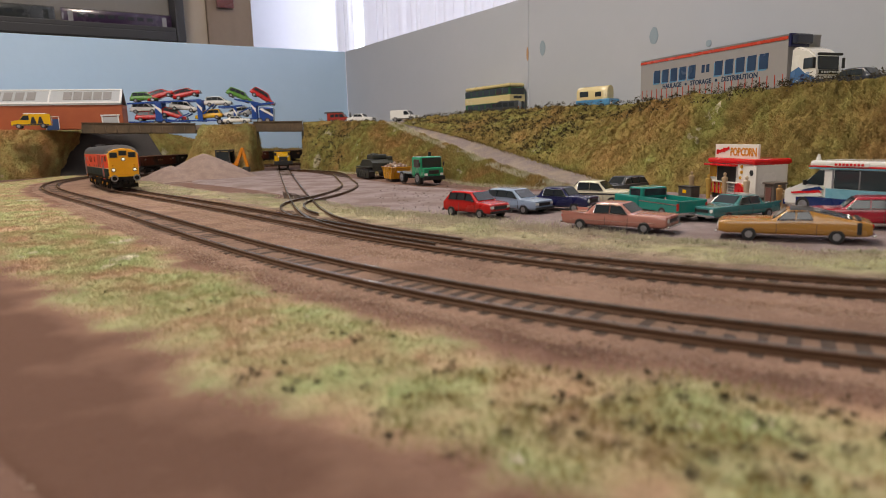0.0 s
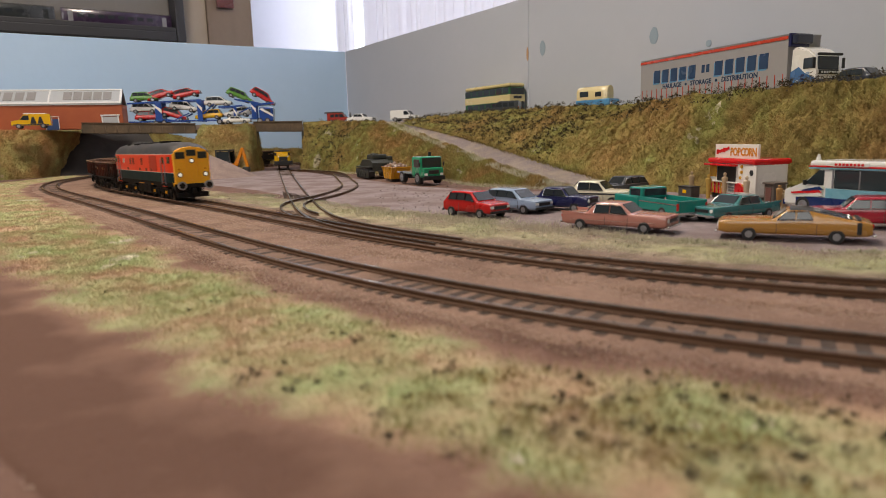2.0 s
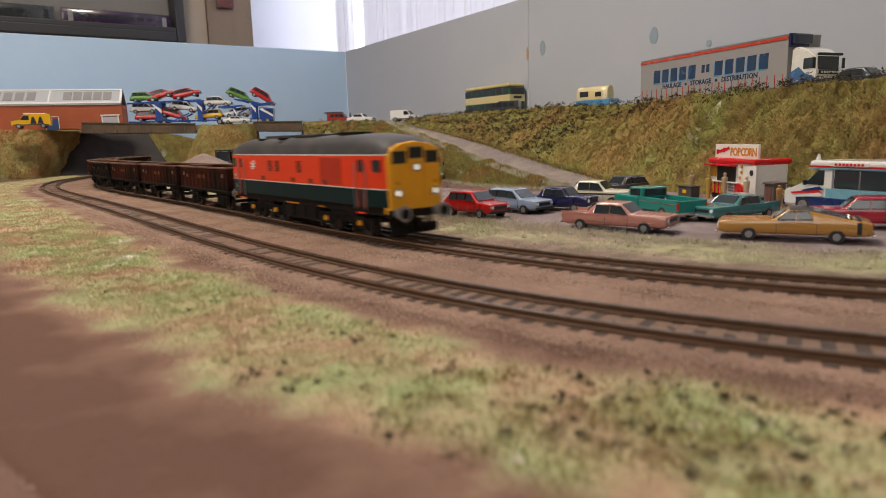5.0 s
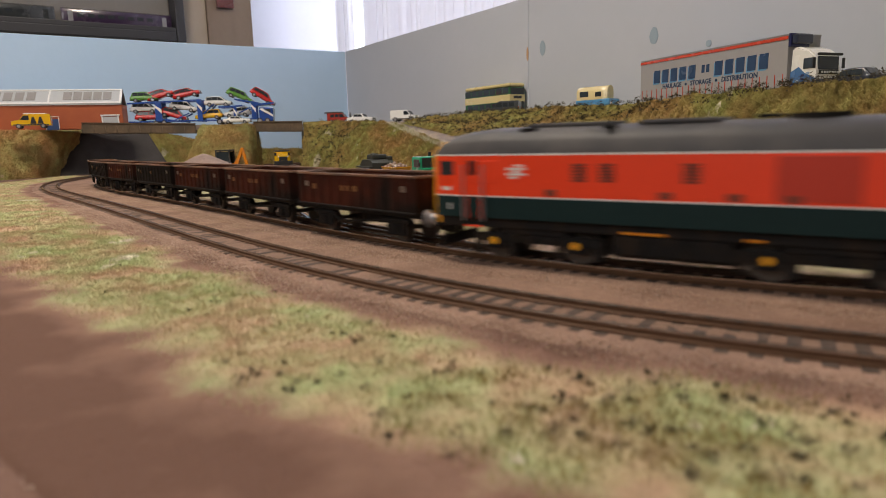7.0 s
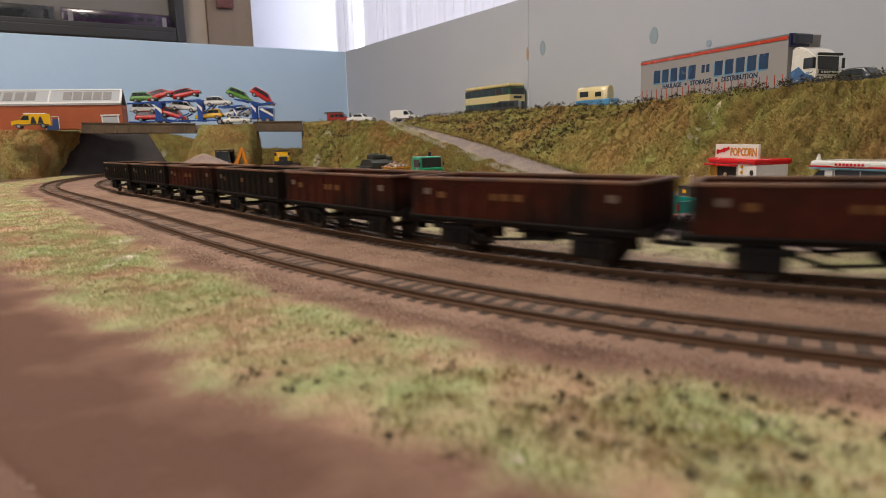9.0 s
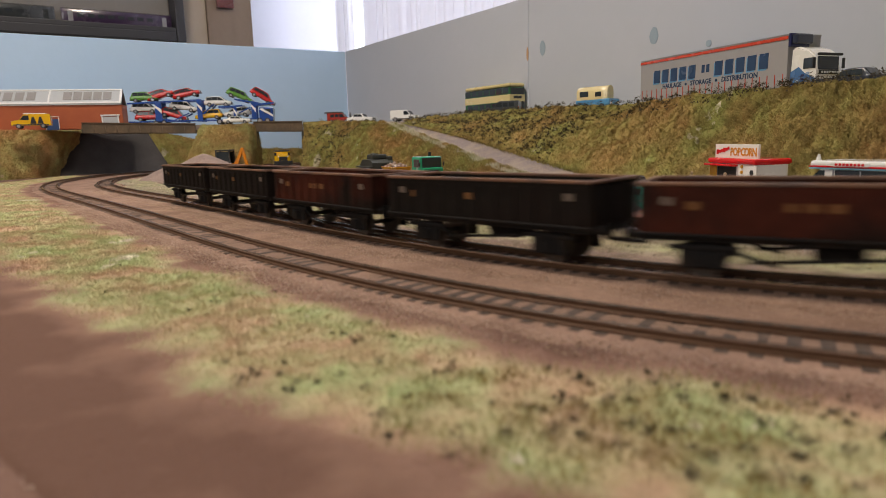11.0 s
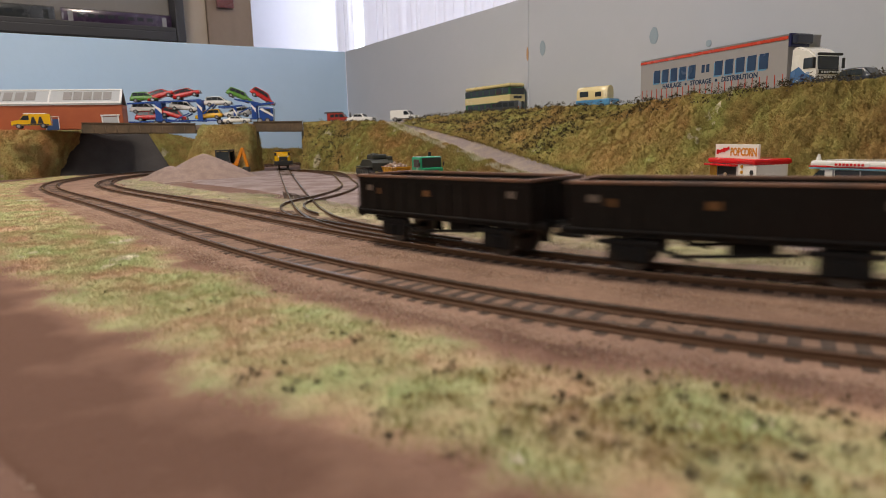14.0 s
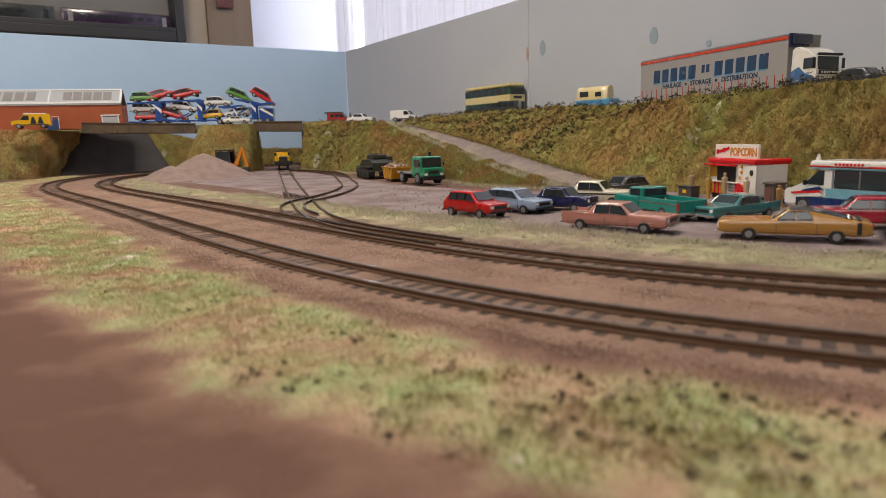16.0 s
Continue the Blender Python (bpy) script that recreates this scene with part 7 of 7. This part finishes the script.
        part("side_panel", bm, mat("grille_panel_red", (0.50, 0.03, 0.008), 0.55, 0, 0.1, 200), lo, "darker red fan grille panel")
        # double-arrow emblem as plain bars
        bm = bmesh.new()
        for zz in (33.4, 35.4):
            box(bm, (-54, sy * (W + 0.1), zz), (7.6, 0.4, 0.85))
        for zz, dx in ((36.6, 1.2), (32.2, -1.2)):
            box(bm, (-54 + dx, sy * (W + 0.1), zz), (3.4, 0.4, 0.8))
        box(bm, (-54, sy * (W + 0.1), 34.4), (3.0, 0.4, 0.9))
        part("emblem", bm, WHITE, lo, "white emblem")
        bm = bmesh.new()
        box(bm, (-h + 9, sy * (W - 0.75), 27.6), (8, 0.4, 1.6))
        part("number_bar", bm, WHITE, lo, "white number bar")
        bm = bmesh.new()
        box(bm, (-h + 9, sy * (W - 0.75), 20.5), (2.2, 0.4, 2.6))
        part("data_panel", bm, WHITE, lo)
    bm = bmesh.new()
    box(bm, (0, 0, 14.5), (L - 4, 30, 4.2), 0.4)
    part("underframe", bm, UNDER, lo)
    bm = bmesh.new()
    box(bm, (2, 0, 8.8), (40, 28, 8.6), 1.0)
    tank = part("fuel_tank", bm, UNDER, lo, "black tank and battery boxes")
    for sy in (-1, 1):
        bm = bmesh.new()
        for x0 in (-12, 2, 15):
            box(bm, (x0, sy * 14.6, 9.0), (11.5, 1.0, 6.5), 0.3)
        part("battery_box", bm, UNDER, tank)
        for px, pl in ((-7, 15), (28, 5)):
            bm = bmesh.new()
            box(bm, (px, sy * 15.2, 13.4), (pl, 0.6, 0.8))
            part("orange_pipe", bm, AMBER, tank, "orange conduit")
    wheels = []
    for bx in (-48.5, 48.5):
        bm = bmesh.new()
        for sy in (-1, 1):
            box(bm, (bx, sy * 12.6, 8.4), (54, 1.6, 3.4), 0.4)
            box(bm, (bx, sy * 12.8, 11.6), (26, 2.2, 3.0), 0.4)
            for dx in (-8, 0, 8):
                cyl(bm, (bx + dx, sy * 13.4, 8.6), 1.8, 3.0, "Z", 10)
            for dx in (-25, -10, 10, 25):
                box(bm, (bx + dx, sy * 12.8, 5.2), (3.0, 1.4, 6.5), 0.3)
            for dx in (-17, 17):
                box(bm, (bx + dx, sy * 13.0, 7.4), (8.0, 2.6, 6.4), 0.6)
        box(bm, (bx, 0, 9.5), (30, 22, 4))
        bogie = part("bogie", bm, UNDER, lo, "black bogie side frame")
        for dx in (-17, 17):
            for sy in (-1, 1):
                bm = bmesh.new()
                cyl(bm, (bx + dx, sy * 14.8, 7.4), 1.4, 1.0, "Y", 14)
                part("axle_box", bm, WARNYEL, bogie, "yellow axle box cover", 40)
            wheels.append((wheelset(bogie, bx + dx, 7.2), bx + dx, 7.2))
    return lo, wheels


WAGON_L = 104.0


def wagon(i):
    dark = i in (3, 5, 6)
    label = "dark grimy open ballast wagon" if dark else "rust-brown open ballast wagon with faded white panels"
    w = thing("open_wagon", label, "wagon", group="train of open wagons")
    base = (0.013, 0.010, 0.008) if dark else (0.062, 0.015, 0.008)
    BODY = mat("wagon_dark_rust" if dark else "wagon_rust", base, 0.75, 0, 0.35, 30, 0.3, 500, second=(0.014, 0.009, 0.007), mix=(0.42, 0.62), spec=0.12)
    RIMB = mat("wagon_rusty_rim", (0.20, 0.095, 0.05), 0.6, 0, 0.3, 60, second=(0.1, 0.06, 0.045), mix=(0.4, 0.65))
    INNER = mat("wagon_inside", (0.05, 0.035, 0.028), 0.9, 0, 0.4, 60, second=(0.12, 0.06, 0.04), mix=(0.45, 0.7))
    L, W, z0, z1 = WAGON_L, 16.6, 15.0, 30.5
    h = L / 2
    for sy in (-1, 1):
        bm = bmesh.new()
        box(bm, (0, sy * (W - 0.5), (z0 + z1) / 2), (L, 1.0, z1 - z0), 0.15)
        side = part("side_wall", bm, BODY, w)
        for k in range(11):
            bm = bmesh.new()
            box(bm, (-h + 5 + k * (L - 10) / 10, sy * (W + 0.25), (z0 + z1) / 2 - 0.6), (1.3, 0.9, z1 - z0 - 2.4), 0.2)
            part("side_rib", bm, BODY, side)
        for x0 in (-h + 9, h - 9):
            bm = bmesh.new()
            box(bm, (x0, sy * (W + 0.1), 25.5), (3.0, 0.4, 2.6))
            part("white_panel", bm, mat("faded_white_panel", (0.20, 0.15, 0.115), 0.8, 0, 0.3, 200), side, "faded white panel")
        for x0 in (-h + 17, -8, -2, 4) if not dark else (-h + 15, -4):
            bm = bmesh.new()
            box(bm, (x0, sy * (W + 0.1), 24.2), (3.2, 0.4, 2.6))
            part("yellow_lettering_bar", bm, mat("faded_ochre", (0.20, 0.085, 0.022), 0.8, 0, 0.3, 200), side, "faded ochre lettering bar")
    for sx in (-1, 1):
        bm = bmesh.new()
        box(bm, (sx * (h - 0.5), 0, (z0 + z1) / 2), (1.0, 2 * W - 2.0, z1 - z0), 0.15)
        end = part("end_wall", bm, BODY, w)
        bm = bmesh.new()
        for y in (-11, -4, 4, 11):
            box(bm, (sx * (h + 0.2), y, (z0 + z1) / 2 - 0.5), (1.0, 1.4, z1 - z0 - 2), 0.2)
        part("end_rib", bm, BODY, end)
    bm = bmesh.new()
    for sy in (-1, 1):
        box(bm, (0, sy * (W - 0.2), z1 + 0.5), (L + 1.4, 2.0, 1.2), 0.3)
    for sx in (-1, 1):
        box(bm, (sx * (h - 0.2), 0, z1 + 0.5), (2.0, 2 * W - 2.4, 1.2), 0.3)
    part("top_rim", bm, RIMB, w, "worn rusty top rim")
    bm = bmesh.new()
    box(bm, (0, 0, z0 + 1.2), (L - 2, 2 * W - 2, 1.4))
    part("floor_plate", bm, INNER, w, "rusty inner floor")
    bm = bmesh.new()
    for sy in (-1, 1):
        box(bm, (0, sy * 14.2, 13.8), (L, 1.6, 2.6), 0.2)
        box(bm, (0, sy * (W + 0.4), z0 - 0.2), (L, 1.2, 0.9), 0.2)
        for bx in (-32, 32):
            box(bm, (bx, sy * 12.4, 7.6), (15, 1.4, 8.5), 0.5)
            box(bm, (bx, sy * 13.0, 10.4), (22, 1.6, 1.6), 0.3)
        rod(bm, (-18, sy * 13.4, 6.4), (20, sy * 13.4, 9.6), 0.6)
        rod(bm, (-32, sy * 13, 12), (-10, sy * 13, 5.5), 0.6)
    box(bm, (0, 0, 13.4), (L, 26, 1.8))
    box(bm, (6, 0, 9.5), (14, 14, 5), 0.8)
    fr = part("underframe", bm, UNDER, w, "grimy underframe and brake gear")
    for bx in (-32, 32):
        for sy in (-1, 1):
            bm = bmesh.new()
            box(bm, (bx, sy * 13.6, 6.4), (4.6, 1.6, 4.6), 0.5)
            part("axle_box", bm, UNDER, fr)
    for sx in (-1, 1):
        for y in (-11.35, 11.35):
            bm = bmesh.new()
            cyl(bm, (sx * (h + 2), y, 13.9), 1.6, 4.0, "X", 14)
            cyl(bm, (sx * (h + 4.2), y, 13.9), 3.0, 0.8, "X", 18)
            part("buffer", bm, UNDER, w, "", 40)
        bm = bmesh.new()
        box(bm, (sx * (h + 3.4), 0, 9.5), (7.0, 4.0, 1.0))
        part("coupling", bm, UNDER, w)
    return w, [(wheelset(fr, bx, 6.2), bx, 6.2) for bx in (-32, 32)]


SPEED, START = 108.4, 993.0
LOCO, LOCO_WHEELS = locomotive()
WAGONS = [wagon(i) for i in range(7)]
WAGON_PITCH = 116.4


def rail_pose(s_front, length, wheelbase):
    """A vehicle whose body front is at s_front: on its two axles' places along the far track."""
    mid = s_front - length / 2
    x0, y0, _ = on_line(BACK_LINE, mid - wheelbase / 2)
    x1, y1, _ = on_line(BACK_LINE, mid + wheelbase / 2)
    return at((x0 + x1) / 2, (y0 + y1) / 2, 0.0, math.degrees(math.atan2(y1 - y0, x1 - x0)))


def motions():
    times = [k * 0.2 for k in range(81)]
    spins = [k / 15 for k in range(241)]
    def roll_wheels(ws):
        for ob, x, r in ws:
            walk(ob, [(t, pose(x * MM, 0, r * MM, 0, math.degrees(SPEED * t / r), 0)) for t in spins])
    walk(LOCO, [(t, rail_pose(START + SPEED * t, LOCO_L, 97)) for t in times])
    roll_wheels(LOCO_WHEELS)
    for i, (w, ws) in enumerate(WAGONS):
        off = LOCO_L + 12.4 + i * WAGON_PITCH
        walk(w, [(t, rail_pose(START + SPEED * t - off, WAGON_L, 64)) for t in times])
        roll_wheels(ws)


motions()
